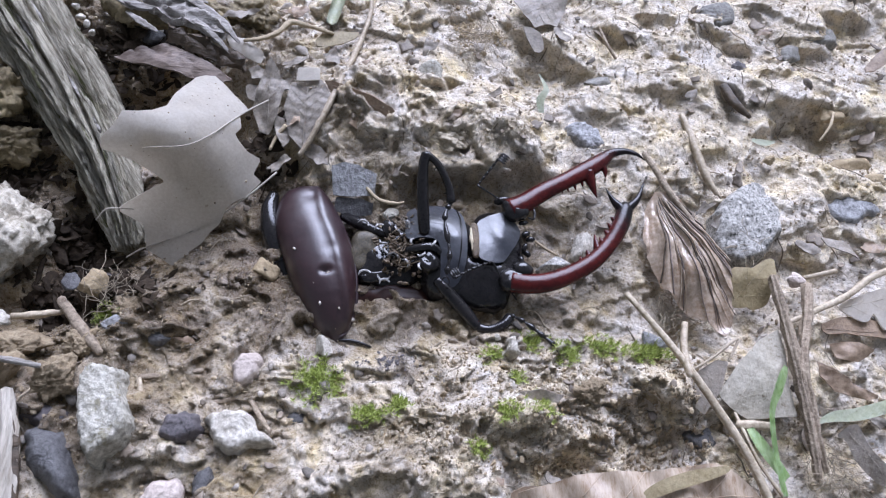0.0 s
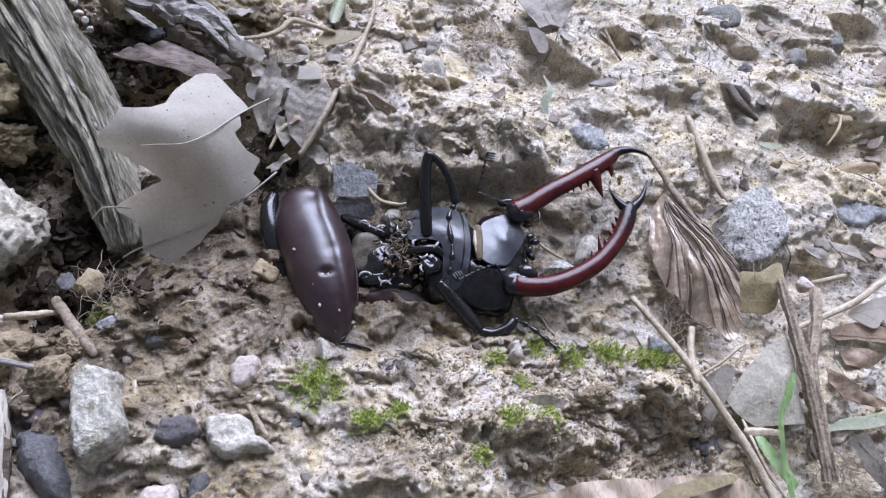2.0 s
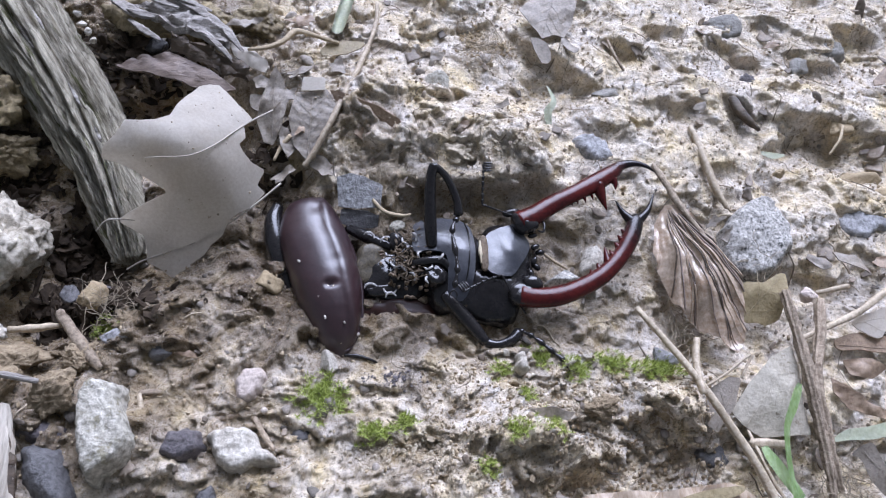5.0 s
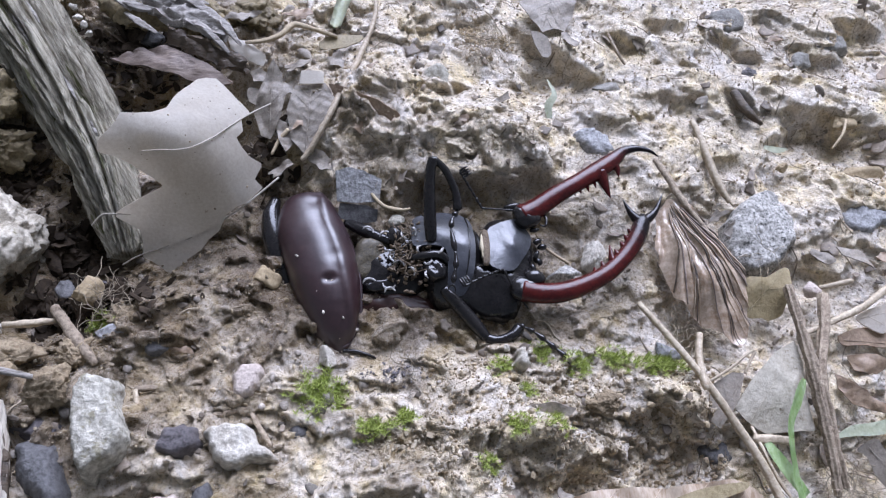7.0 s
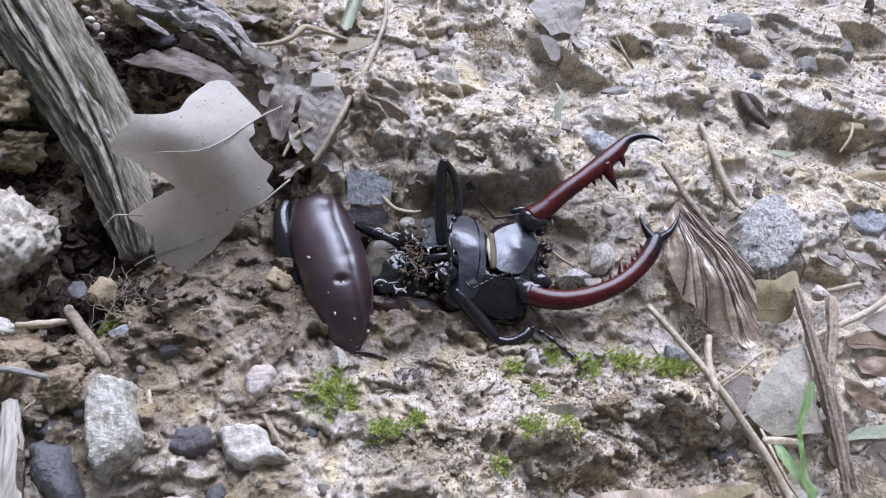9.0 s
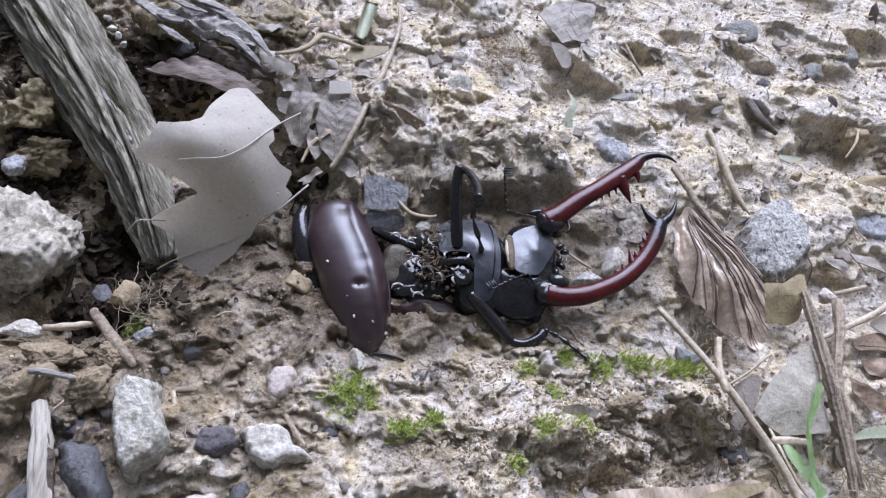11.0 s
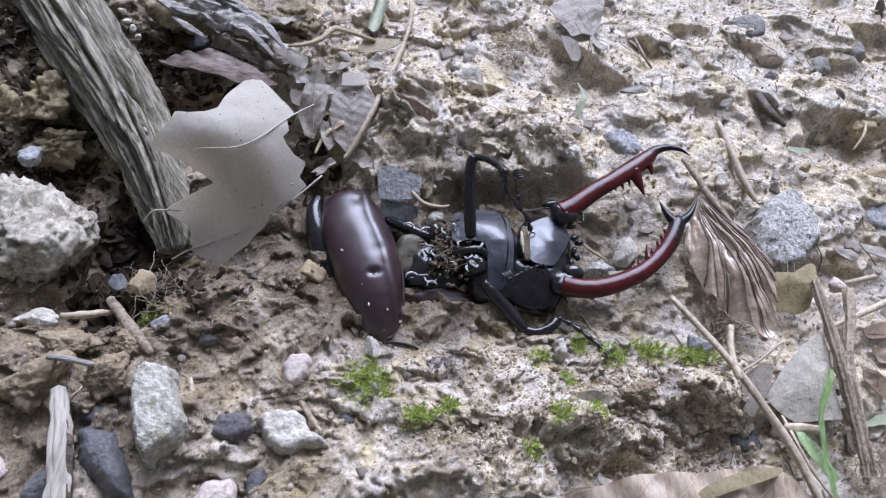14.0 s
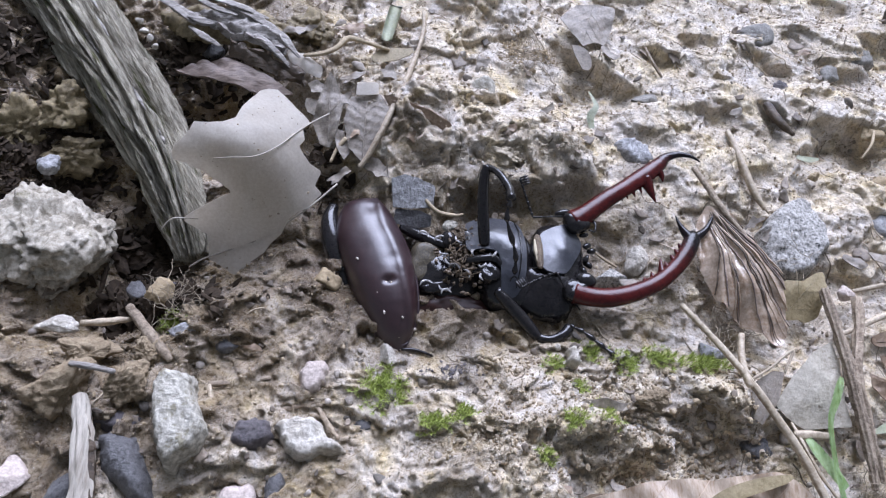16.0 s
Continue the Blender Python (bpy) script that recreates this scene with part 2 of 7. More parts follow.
STRAW = grainy("straw", ((0.30, 0.23, 0.14), (0.54, 0.45, 0.32)), ((0.17, 0.125, 0.08), (0.66, 0.58, 0.45)), size=(4, 0.7), bump=0.15, rough=(0.4, 0.7))
TWIG = grainy("twig_bark", ((0.20, 0.145, 0.09), (0.44, 0.35, 0.245)), ((0.08, 0.055, 0.035), (0.60, 0.50, 0.38)), size=(3, 0.7), bump=0.5, rough=(0.5, 0.8))
ROOT = grainy("root", ((0.34, 0.26, 0.15), (0.52, 0.43, 0.28)), ((0.24, 0.18, 0.11), (0.58, 0.49, 0.35)), size=(4, 0.5), bump=0.1)
FIBRE = grainy("fine_fibre", ((0.20, 0.155, 0.10), (0.36, 0.30, 0.21)), ((0.13, 0.10, 0.065), (0.42, 0.36, 0.27)), size=(4, 0.5), bump=0.05, vary=0.45, island=True)
LEAF_PALE = grainy("pale_dead_leaf", ((0.66, 0.61, 0.53), (0.80, 0.765, 0.70)), ((0.62, 0.57, 0.49), (0.84, 0.80, 0.735)), spots=((0.46, 0.39, 0.30), 3, 0.66),
                   size=(8, 0.5), bump=0.06, rough=(0.5, 0.75), shine_through=0.62, vary=0.0)
LEAF_MID = grainy("beige_dead_leaf", ((0.44, 0.39, 0.295), (0.64, 0.59, 0.475)), ((0.32, 0.275, 0.205), (0.74, 0.69, 0.575)), spots=((0.26, 0.215, 0.15), 3, 0.63), size=(5, 0.6), bump=0.18, rough=(0.4, 0.7), shine_through=0.15)
SPLIT_WOOD = grainy("split_wood", ((0.50, 0.43, 0.33), (0.72, 0.66, 0.55)), ((0.14, 0.10, 0.065), (0.82, 0.76, 0.66)), size=(4, 0.9), bump=0.6, stretch=(1, 0.12, 1), rough=(0.5, 0.8))
LEAF_VEIN = grainy("leaf_vein", ((0.38, 0.34, 0.27), (0.47, 0.43, 0.36)), ((0.34, 0.30, 0.24), (0.50, 0.46, 0.40)), bump=0.03, rough=(0.4, 0.6))
LEAF_GREY = grainy("grey_dead_leaf", ((0.17, 0.14, 0.105), (0.31, 0.27, 0.22)), ((0.12, 0.095, 0.068), (0.40, 0.36, 0.305)), size=(5, 0.5), bump=0.12, rough=(0.4, 0.75), see_through=0.1)
LEAF_BROWN = grainy("brown_dead_leaf", ((0.17, 0.11, 0.065), (0.33, 0.235, 0.15)), ((0.12, 0.08, 0.05), (0.40, 0.31, 0.22)), size=(5, 0.6), bump=0.12, rough=(0.35, 0.7), see_through=0.1)
LEAF_OLIVE = grainy("olive_dead_leaf", ((0.22, 0.17, 0.075), (0.34, 0.27, 0.14)), ((0.17, 0.13, 0.07), (0.42, 0.36, 0.22)), size=(4, 0.5), bump=0.1, rough=(0.4, 0.7), see_through=0.1)
PAPERY = grainy("papery_leaf", ((0.48, 0.345, 0.22), (0.74, 0.62, 0.47)), ((0.30, 0.19, 0.11), (0.80, 0.71, 0.58)), size=(4, 0.7), bump=0.12, stretch=(1, 0.25, 1), rough=(0.2, 0.45), shine_through=0.3)
WINGED = grainy("wrinkled_leaf", ((0.42, 0.275, 0.16), (0.72, 0.60, 0.47)), ((0.28, 0.17, 0.09), (0.76, 0.66, 0.54)), size=(5, 0.7), bump=0.06, rough=(0.16, 0.32), coat=0.8, amount=0.45, shine_through=0.3)
GRASS = grainy("grass_blade", ((0.30, 0.46, 0.13), (0.52, 0.65, 0.33)), ((0.25, 0.41, 0.10), (0.62, 0.73, 0.46)), size=(3, 0.6), bump=0.05, stretch=(1, 0.3, 1), rough=(0.3, 0.55), see_through=0.2)
PALE_GRASS = grainy("pale_grass_blade", ((0.40, 0.43, 0.27), (0.58, 0.60, 0.46)), ((0.36, 0.39, 0.24), (0.62, 0.64, 0.52)), size=(3, 0.5), bump=0.03, rough=(0.35, 0.6), see_through=0.2)
MOSS = grainy("moss", ((0.22, 0.27, 0.04), (0.44, 0.52, 0.11)), ((0.17, 0.20, 0.035), (0.52, 0.58, 0.18)), size=(2, 0.3), bump=0.0, rough=(0.5, 0.8), vary=0.3, island=True)
FUZZ = grainy("tan_fuzz", ((0.42, 0.33, 0.18), (0.60, 0.50, 0.32)), ((0.36, 0.28, 0.16), (0.62, 0.54, 0.38)), size=(2, 0.3), bump=0.0)
CHITIN = grainy("black_chitin", ((0.009, 0.008, 0.009), (0.018, 0.016, 0.016)), ((0.007, 0.007, 0.008), (0.024, 0.021, 0.020)), size=(3, 0.5), bump=0.02, rough=(0.06, 0.16), gloss=0.42, vary=0.0)
DULL_CHITIN = grainy("dull_chitin", ((0.012, 0.013, 0.018), (0.030, 0.032, 0.042)), ((0.007, 0.008, 0.010), (0.040, 0.042, 0.054)), size=(2.5, 0.7), bump=0.10, rough=(0.28, 0.46), gloss=0.6, coat=0.4, coat_rough=0.16, vary=0.0)
WING_CASE = grainy("chestnut_wing_case", ((0.018, 0.009, 0.012), (0.034, 0.013, 0.014)), ((0.014, 0.008, 0.010), (0.038, 0.016, 0.018)), size=(8, 0.5), bump=0.03, rough=(0.36, 0.48), coat=0.55, coat_rough=0.36, gloss=0.5, vary=0.0)
RED_CHITIN = grainy("dark_red_chitin", ((0.026, 0.0045, 0.0050), (0.082, 0.0100, 0.0085)), ((0.030, 0.0045, 0.0045), (0.088, 0.012, 0.010)), size=(4, 0.6), bump=0.05, rough=(0.12, 0.26), gloss=0.3, vary=0.0)


def blacken_towards(material, start, end):
    """Turns the colour to black with the distance from the object's origin, in mm."""
    n, l = material.node_tree.nodes, material.node_tree.links
    p = n["Principled BSDF"]
    was = p.inputs["Base Color"].links[0].from_socket
    tc, ln = n.new("ShaderNodeTexCoord"), n.new("ShaderNodeVectorMath")
    ln.operation = "LENGTH"
    l.new(tc.outputs["Object"], ln.inputs[0])
    mr = n.new("ShaderNodeMapRange")
    mr.inputs["From Min"].default_value, mr.inputs["From Max"].default_value = start * MM, end * MM
    l.new(ln.outputs["Value"], mr.inputs["Value"])
    l.new(mix_node(n, l, mr.outputs[0], was, (0.008, 0.006, 0.007)), p.inputs["Base Color"])


blacken_towards(RED_CHITIN, 19.5, 23.5)
RED_BROWN = grainy("red_brown_chitin", ((0.022, 0.008, 0.006), (0.045, 0.015, 0.010)), ((0.012, 0.006, 0.005), (0.055, 0.020, 0.014)), size=(3, 0.5), bump=0.06, rough=(0.25, 0.5), gloss=0.4, vary=0.0)
TORN = grainy("torn_tissue", ((0.075, 0.05, 0.03), (0.16, 0.11, 0.065)), ((0.03, 0.02, 0.014), (0.26, 0.20, 0.12)), size=(2, 0.4), bump=0.3, rough=(0.3, 0.7), vary=0.0)
CREAM = grainy("cream_membrane", ((0.50, 0.42, 0.27), (0.62, 0.55, 0.40)), ((0.42, 0.34, 0.22), (0.66, 0.60, 0.47)), size=(2, 0.3), bump=0.05, rough=(0.4, 0.6), vary=0.0)
SHRED = grainy("membrane_shred", ((0.16, 0.15, 0.14), (0.34, 0.33, 0.32)), ((0.08, 0.065, 0.05), (0.46, 0.45, 0.44)), size=(2, 0.4), bump=0.1, rough=(0.12, 0.3), coat=0.5, vary=0.2)
STIPPLE = grainy("stippled_skin", ((0.035, 0.028, 0.016), (0.065, 0.052, 0.032)), ((0.012, 0.009, 0.006), (0.17, 0.14, 0.085)), size=(4, 0.28), bump=0.10, rough=(0.3, 0.6), vary=0.0)


# ---- making meshes ----
def part(name, bm, material, parent=None, label="", origin=(0, 0, 0), smooth=True, crisp=0):
    """Links a bmesh, drawn in millimetres of the place, as one mesh object with its origin there, under parent if there is one."""
    me = bpy.data.meshes.new(name)
    for v in bm.verts:
        v.co = (v.co - Vector(origin)) * MM
    bmesh.ops.recalc_face_normals(bm, faces=bm.faces)
    bm.to_mesh(me)
    bm.free()
    me.materials.append(material)
    if smooth:
        me.polygons.foreach_set("use_smooth", [True] * len(me.polygons))
    if crisp:
        me.set_sharp_from_angle(angle=radians(crisp))
    ob = new(name, me)
    at = Vector(origin) * MM
    if parent:
        ob.parent = parent
        base = parent
        while base:
            at -= base.location
            base = base.parent
    ob.location = at
    if label:
        ob["label"] = label
    return ob


def thing(name, x, y, z):
    ob = new(name)
    ob.empty_display_size = 0.002
    ob.location = (x * MM, y * MM, z * MM)
    return ob


def spline(points, steps):
    """Catmull-Rom through points of any dimension."""
    p = np.array(points, float)
    if len(p) == 2:
        return np.array([p[0] + (p[1] - p[0]) * i / steps for i in range(steps + 1)])
    q = np.vstack([2 * p[0] - p[1], p, 2 * p[-1] - p[-2]])
    out = []
    for i in range(1, len(q) - 2):
        a, b, c, d = q[i - 1:i + 3]
        for k in range(steps):
            t = k / steps
            out.append(0.5 * (2 * b + (c - a) * t + (2 * a - 5 * b + 4 * c - d) * t * t + (3 * b - a - 3 * c + d) * t ** 3))
    out.append(p[-1])
    return np.array(out)


def sweep(bm, rows, sides=10, steps=6, squash=1.0, rough=0.0, seed=0, grooves=0, depth=0.0, flat=(0, 0, 1), carve=None):
    """A round limb along rows of x, y, z, radius; squash flattens it along the way 'flat'."""
    s = spline(rows, steps)
    pts, rad = s[:, :3], np.maximum(s[:, 3], 0.005)
    tan = np.gradient(pts, axis=0)
    tan /= np.maximum(1e-9, np.linalg.norm(tan, axis=1))[:, None]
    ref = np.array(flat, float)
    rings = []
    gone = np.concatenate([[0], np.cumsum(np.linalg.norm(np.diff(pts, axis=0), axis=1))])
    for i, (c, t, r) in enumerate(zip(pts, tan, rad)):
        side = np.cross(t, ref)
        if np.linalg.norm(side) < 0.15:
            side = np.cross(t, (1, 0, 0))
        side /= np.linalg.norm(side)
        up = np.cross(side, t)
        ring = []
        for k in range(sides):
            a = 2 * math.pi * k / sides
            rr = r
            if rough:
                rr *= 1 + rough * noise.noise(Vector((c[0] * 0.5 / max(r, 0.2) + seed * 7.1, a * 1.3, c[1] * 0.5 / max(r, 0.2) + c[2])))
            if grooves:
                rr *= 1 - depth * (0.5 + 0.5 * math.cos(a * grooves + 1.7 * noise.noise(Vector((c[0] * 0.12, c[1] * 0.12, seed + a)))))
            if carve:
                rr += carve(gone[i], a, r)
            ring.append(bm.verts.new(Vector(c + side * math.cos(a) * rr + up * math.sin(a) * rr * squash)))
        rings.append(ring)
    for a, b in zip(rings, rings[1:]):
        for k in range(sides):
            bm.faces.new((a[k], a[(k + 1) % sides], b[(k + 1) % sides], b[k]))
    for ring, c, t, r, way in ((rings[0], pts[0], tan[0], rad[0], -1), (rings[-1], pts[-1], tan[-1], rad[-1], 1)):
        tip = bm.verts.new(Vector(c + t * way * r * 0.5))
        for k in range(sides):
            bm.faces.new((ring[k], ring[(k + 1) % sides], tip))
    return bm


def limb(name, rows, material, parent=None, label="", origin=None, **how):
    return part(name, sweep(bmesh.new(), rows, **how), material, parent, label, origin or tuple(rows[0][:3]))


def blob(bm, centre, axes, turn=(0, 0, 0), power=2.0, bumps=0.0, freq=0.5, seed=0, detail=3):
    """A rounded solid; power above 2 makes it boxier."""
    e = Euler([radians(a) for a in turn]).to_matrix()
    made = bmesh.ops.create_icosphere(bm, subdivisions=detail, radius=1)["verts"]
    for v in made:
        d = v.co.normalized()
        k = (abs(d.x) ** power + abs(d.y) ** power + abs(d.z) ** power) ** (-1 / power)
        p = Vector((d.x * k * axes[0], d.y * k * axes[1], d.z * k * axes[2]))
        if bumps:
            p += d * bumps * noise.fractal(p * freq + Vector((seed * 3.7, seed, 1)), 1.0, 2.0, 4)
        v.co = e @ p + Vector(centre)
    return bm


def rock_shape(bm, centre, axes, turn=(0, 0, 0), facets=9, seed=0, bumps=0.12, detail=4, crust=0.0, knobs=4.2):
    """An angular stone: a ball cut by planes, then roughened."""
    rng = random.Random(seed)
    cuts = []
    for _ in range(facets + 3):
        n = Vector((rng.uniform(-1, 1), rng.uniform(-1, 1), rng.uniform(-1, 1))).normalized()
        cuts.append((n, rng.uniform(0.40, 0.78)))
    e = Euler([radians(a) for a in turn]).to_matrix()
    made = bmesh.ops.create_icosphere(bm, subdivisions=detail, radius=1)["verts"]
    for v in made:
        d = v.co.normalized()
        r = 1.0
        for n, h in cuts:
            c = d.dot(n)
            if c > 0.05:
                r = min(r, h / c)
        r *= 1 + bumps * noise.fractal(d * 2.0 + Vector((seed, seed * 0.7, 3)), 0.8, 2.0, 6)
        if crust:
            for k in (1.0, 2.3):
                near = noise.voronoi(d * knobs * k + 0.2 * noise.noise_vector(d * 7) + Vector((seed, 0, 0)))[1][0]
                slant = noise.noise_vector(near * 5.3)
                r *= 1 + crust / k * (0.6 * noise.noise(near * 7.7) + 0.5 * slant.dot(d * knobs * k + Vector((seed, 0, 0)) - near))
            f = noise.voronoi(d * knobs + 0.25 * noise.noise_vector(d * 6) + Vector((seed, 0, 0)))[0]
            r *= 1 + 0.3 * crust * min(f[1] - f[0], 0.12) + 0.010 * noise.noise(d * 19)
        v.co = d * r
    reach = [max(abs(v.co[k]) for v in made) for k in range(3)]
    for v in made:
        v.co = e @ Vector([v.co[k] / reach[k] * axes[k] for k in range(3)]) + Vector(centre)
    return bm


def stone(x, y, z, a, b, c, material, label, turn=(0, 0, 0), facets=9, seed=1, name="stone", category="stone", **how):
    ob = part(name, rock_shape(bmesh.new(), (x, y, z), (a, b, c), turn, facets, seed, **how), material, origin=(x, y, z - c))
    return tagged(ob, label, category)


def slab(outline, top, thick, material, label, lean=(0.0, 0.0), bevel=1.1, seed=1, bumps=0.5, name="stone", category="stone", cell=0.38, facet=0.5):
    """A broken stone: an angular outline of x, y points, a top that leans and is broken into facets, bevelled edges and steep sides."""
    rng = random.Random(seed)
    flat = np.array(outline, float)
    c = flat.mean(0)
    ring = []
    for p, q in zip(flat, np.roll(flat, -1, 0)):
        n = max(2, int(np.hypot(*(q - p)) / cell))
        for k in range(n):
            s = p + (q - p) * k / n
            ring.append(s + 0.5 * np.array((noise.noise(Vector((s[0] * 0.8, s[1] * 0.8, seed))), noise.noise(Vector((s[0] * 0.8, s[1] * 0.8, seed + 7))))))
    ring = np.array(ring)
    size = np.abs(ring - c).max()
    cuts = [(rng.uniform(0, 6.28), rng.uniform(0.1, 0.75), rng.uniform(0.3, 0.9)) for _ in range(5)]
    seg = np.roll(ring, -1, 0) - ring

    def height(p):
        u = np.clip(((p - ring) * seg).sum(1) / np.maximum(1e-9, (seg ** 2).sum(1)), 0, 1)
        d = math.sqrt((((ring + seg * u[:, None]) - p) ** 2).sum(1).min())
        z = top + lean[0] * (p[0] - c[0]) + lean[1] * (p[1] - c[1])
        for a, off, steep in cuts:
            s = (p[0] - c[0]) * math.cos(a) + (p[1] - c[1]) * math.sin(a) - off * size
            z -= facet * steep * max(0.0, s)
        z -= thick * 0.45 * max(0.0, 1 - d / bevel) ** 2
        v = Vector((p[0], p[1], seed * 2.3))
        return z + 0.16 * noise.fractal(v * 1.7, 0.8, 2.0, 3) + bumps * (0.6 * noise.fractal(v * 0.35, 0.9, 2.0, 6) - 0.35 * max(0, 1 - 5 * abs(noise.noise(v * 0.5 + Vector((9, 0, 0))))))
    lo, hi = ring.min(0) - cell, ring.max(0) + cell
    nx, ny = int((hi[0] - lo[0]) / cell) + 2, int((hi[1] - lo[1]) / cell) + 2
    gx, gy = np.meshgrid(lo[0] + np.arange(nx) * cell, lo[1] + np.arange(ny) * cell, indexing="ij")
    keep = inside((gx[:-1, :-1] + gx[1:, 1:]) / 2, (gy[:-1, :-1] + gy[1:, 1:]) / 2, ring)
    bm, up = bmesh.new(), {}
    for i, j in zip(*np.nonzero(keep)):
        quad = []
        for a, b in ((i, j), (i + 1, j), (i + 1, j + 1), (i, j + 1)):
            if (a, b) not in up:
                p = np.array((gx[a, b], gy[a, b]))
                if not keep[max(a - 1, 0):a + 1, max(b - 1, 0):b + 1].all():
                    u = np.clip(((p - ring) * seg).sum(1) / np.maximum(1e-9, (seg ** 2).sum(1)), 0, 1)
                    near = ring + seg * u[:, None]
                    p = near[((near - p) ** 2).sum(1).argmin()]
                up[a, b] = bm.verts.new((p[0], p[1], height(p)))
            quad.append(up[a, b])
        bm.faces.new(quad)
    bmesh.ops.remove_doubles(bm, verts=bm.verts, dist=cell * 0.02)
    rim = [e for e in bm.edges if len(e.link_faces) == 1]
    for drop, out in ((0.35, 1.03), (0.4, 1.0), (0.6, 0.85)):
        new_verts = [g for g in bmesh.ops.extrude_edge_only(bm, edges=rim)["geom"]]
        rim = [g for g in new_verts if isinstance(g, bmesh.types.BMEdge) and len(g.link_faces) == 1]
        for g in new_verts:
            if isinstance(g, bmesh.types.BMVert):
                w = noise.noise(g.co * 0.6 + Vector((seed, 0, 0))) * 0.3
                g.co = Vector((c[0] + (g.co.x - c[0]) * (out + 0.06 * w), c[1] + (g.co.y - c[1]) * (out + 0.06 * w), g.co.z - thick * drop))
    bmesh.ops.holes_fill(bm, edges=rim, sides=0)
    return tagged(part(name, bm, material, origin=(c[0], c[1], top - thick)), label, category)


def inside(px, py, poly):
    hit = np.zeros(px.shape, bool)
    for (x0, y0), (x1, y1) in zip(poly, np.roll(poly, -1, 0)):
        if y0 != y1:
            hit ^= ((y0 > py) != (y1 > py)) & (px < (x1 - x0) * (py - y0) / (y1 - y0) + x0)
    return hit


def thin_plate(knots, ease=0.6):
    """The smooth surface that bends least between points of x, y, z."""
    n = len(knots)
    d = ((knots[:, None, :2] - knots[None, :, :2]) ** 2).sum(-1)
    k = np.zeros((n + 3, n + 3))
    k[:n, :n] = 0.5 * d * np.log(d + 1e-9) + ease * np.eye(n)
    k[:n, n], k[:n, n + 1:] = 1, knots[:, :2]
    k[n:, :n] = k[:n, n:].T
    w = np.linalg.solve(k, np.concatenate([knots[:, 2], np.zeros(3)]))

    def height(p):
        r = ((knots[:, :2] - p) ** 2).sum(1)
        return float((w[:n] * 0.5 * r * np.log(r + 1e-9)).sum() + w[n] + w[n + 1] * p[0] + w[n + 2] * p[1])
    return height


def sheet(bm, outline, inner=(), cell=0.6, thick=0.15, curl=0.25, freq=0.18, seed=0, smooth=4, pleats=None, ragged=0.0):
    """A thin curved sheet (a leaf, a flake of bark): closed outline of x, y, z points, with points inside that lift it."""
    o = np.array(outline, float)
    if smooth > 1:
        o2 = np.vstack([o[-1:], o, o[:2]])
        ring = spline(o2, smooth)[smooth:-smooth - 1]
    else:
        ring = o
    if ragged:
        ring[:, 0] += [ragged * noise.noise(Vector((p[0] * 1.3, p[1] * 1.3, seed + 5))) for p in ring]
        ring[:, 1] += [ragged * noise.noise(Vector((p[0] * 1.3, p[1] * 1.3, seed + 9))) for p in ring]
    flat = ring[:, :2]
    lo, hi = flat.min(0) - cell, flat.max(0) + cell
    nx, ny = int((hi[0] - lo[0]) / cell) + 2, int((hi[1] - lo[1]) / cell) + 2
    gx, gy = np.meshgrid(lo[0] + np.arange(nx) * cell, lo[1] + np.arange(ny) * cell, indexing="ij")
    cx, cy = (gx[:-1, :-1] + gx[1:, 1:]) / 2, (gy[:-1, :-1] + gy[1:, 1:]) / 2
    keep = inside(cx, cy, flat)
    knots = np.vstack([o] + ([np.array(inner, float)] if len(inner) else []))
    bend = thin_plate(knots)
    ins = inside(gx, gy, flat)
    seg = np.roll(flat, -1, 0) - flat
    top = {}
    for i, j in zip(*np.nonzero(keep)):
        for a, b in ((i, j), (i + 1, j), (i + 1, j + 1), (i, j + 1)):
            if (a, b) in top:
                continue
            p = np.array((gx[a, b], gy[a, b]))
            rim = not (keep[max(a - 1, 0), max(b - 1, 0)] and keep[min(a, nx - 2), min(b, ny - 2)]
                       and keep[max(a - 1, 0), min(b, ny - 2)] and keep[min(a, nx - 2), max(b - 1, 0)])
            if rim:
                u = np.clip(((p - flat) * seg).sum(1) / np.maximum(1e-9, (seg ** 2).sum(1)), 0, 1)
                near = flat + seg * u[:, None]
                p = near[((near - p) ** 2).sum(1).argmin()]
            z = bend(p)
            z += curl * noise.fractal(Vector((p[0] * freq, p[1] * freq, seed * 3.3)), 1.0, 2.0, 3)
            if pleats:
                z += pleats(p[0], p[1])
            top[(a, b)] = (p[0], p[1], z)
    up = {k: bm.verts.new(v) for k, v in top.items()}
    for i, j in zip(*np.nonzero(keep)):
        bm.faces.new((up[i, j], up[i + 1, j], up[i + 1, j + 1], up[i, j + 1]))
    bmesh.ops.remove_doubles(bm, verts=bm.verts, dist=cell * 0.02)
    bmesh.ops.recalc_face_normals(bm, faces=bm.faces)
    bmesh.ops.solidify(bm, geom=bm.faces[:], thickness=thick)
    return bm


def grain(angle, fine, amount, seed=0):
    """Ridges along a direction, for bark and veined leaves."""
    c, s = math.cos(radians(angle)), math.sin(radians(angle))

    def lift(x, y):
        u, v = x * c + y * s, y * c - x * s
        k = noise.noise(Vector((u * 0.06, v * fine, seed))) * 0.7 + noise.noise(Vector((u * 0.15, v * fine * 2.4, seed + 5))) * 0.45
        return amount * (0.5 - abs(k)) * 1.6
    return lift


def leaf(outline, material, label, inner=(), name="dead_leaf", category="leaf", **how):
    bm = sheet(bmesh.new(), outline, inner, **how)
    zs = min(v.co.z for v in bm.verts)
    c = np.array(outline).mean(0)
    return tagged(part(name, bm, material, origin=(c[0], c[1], zs), crisp=48), label, category)


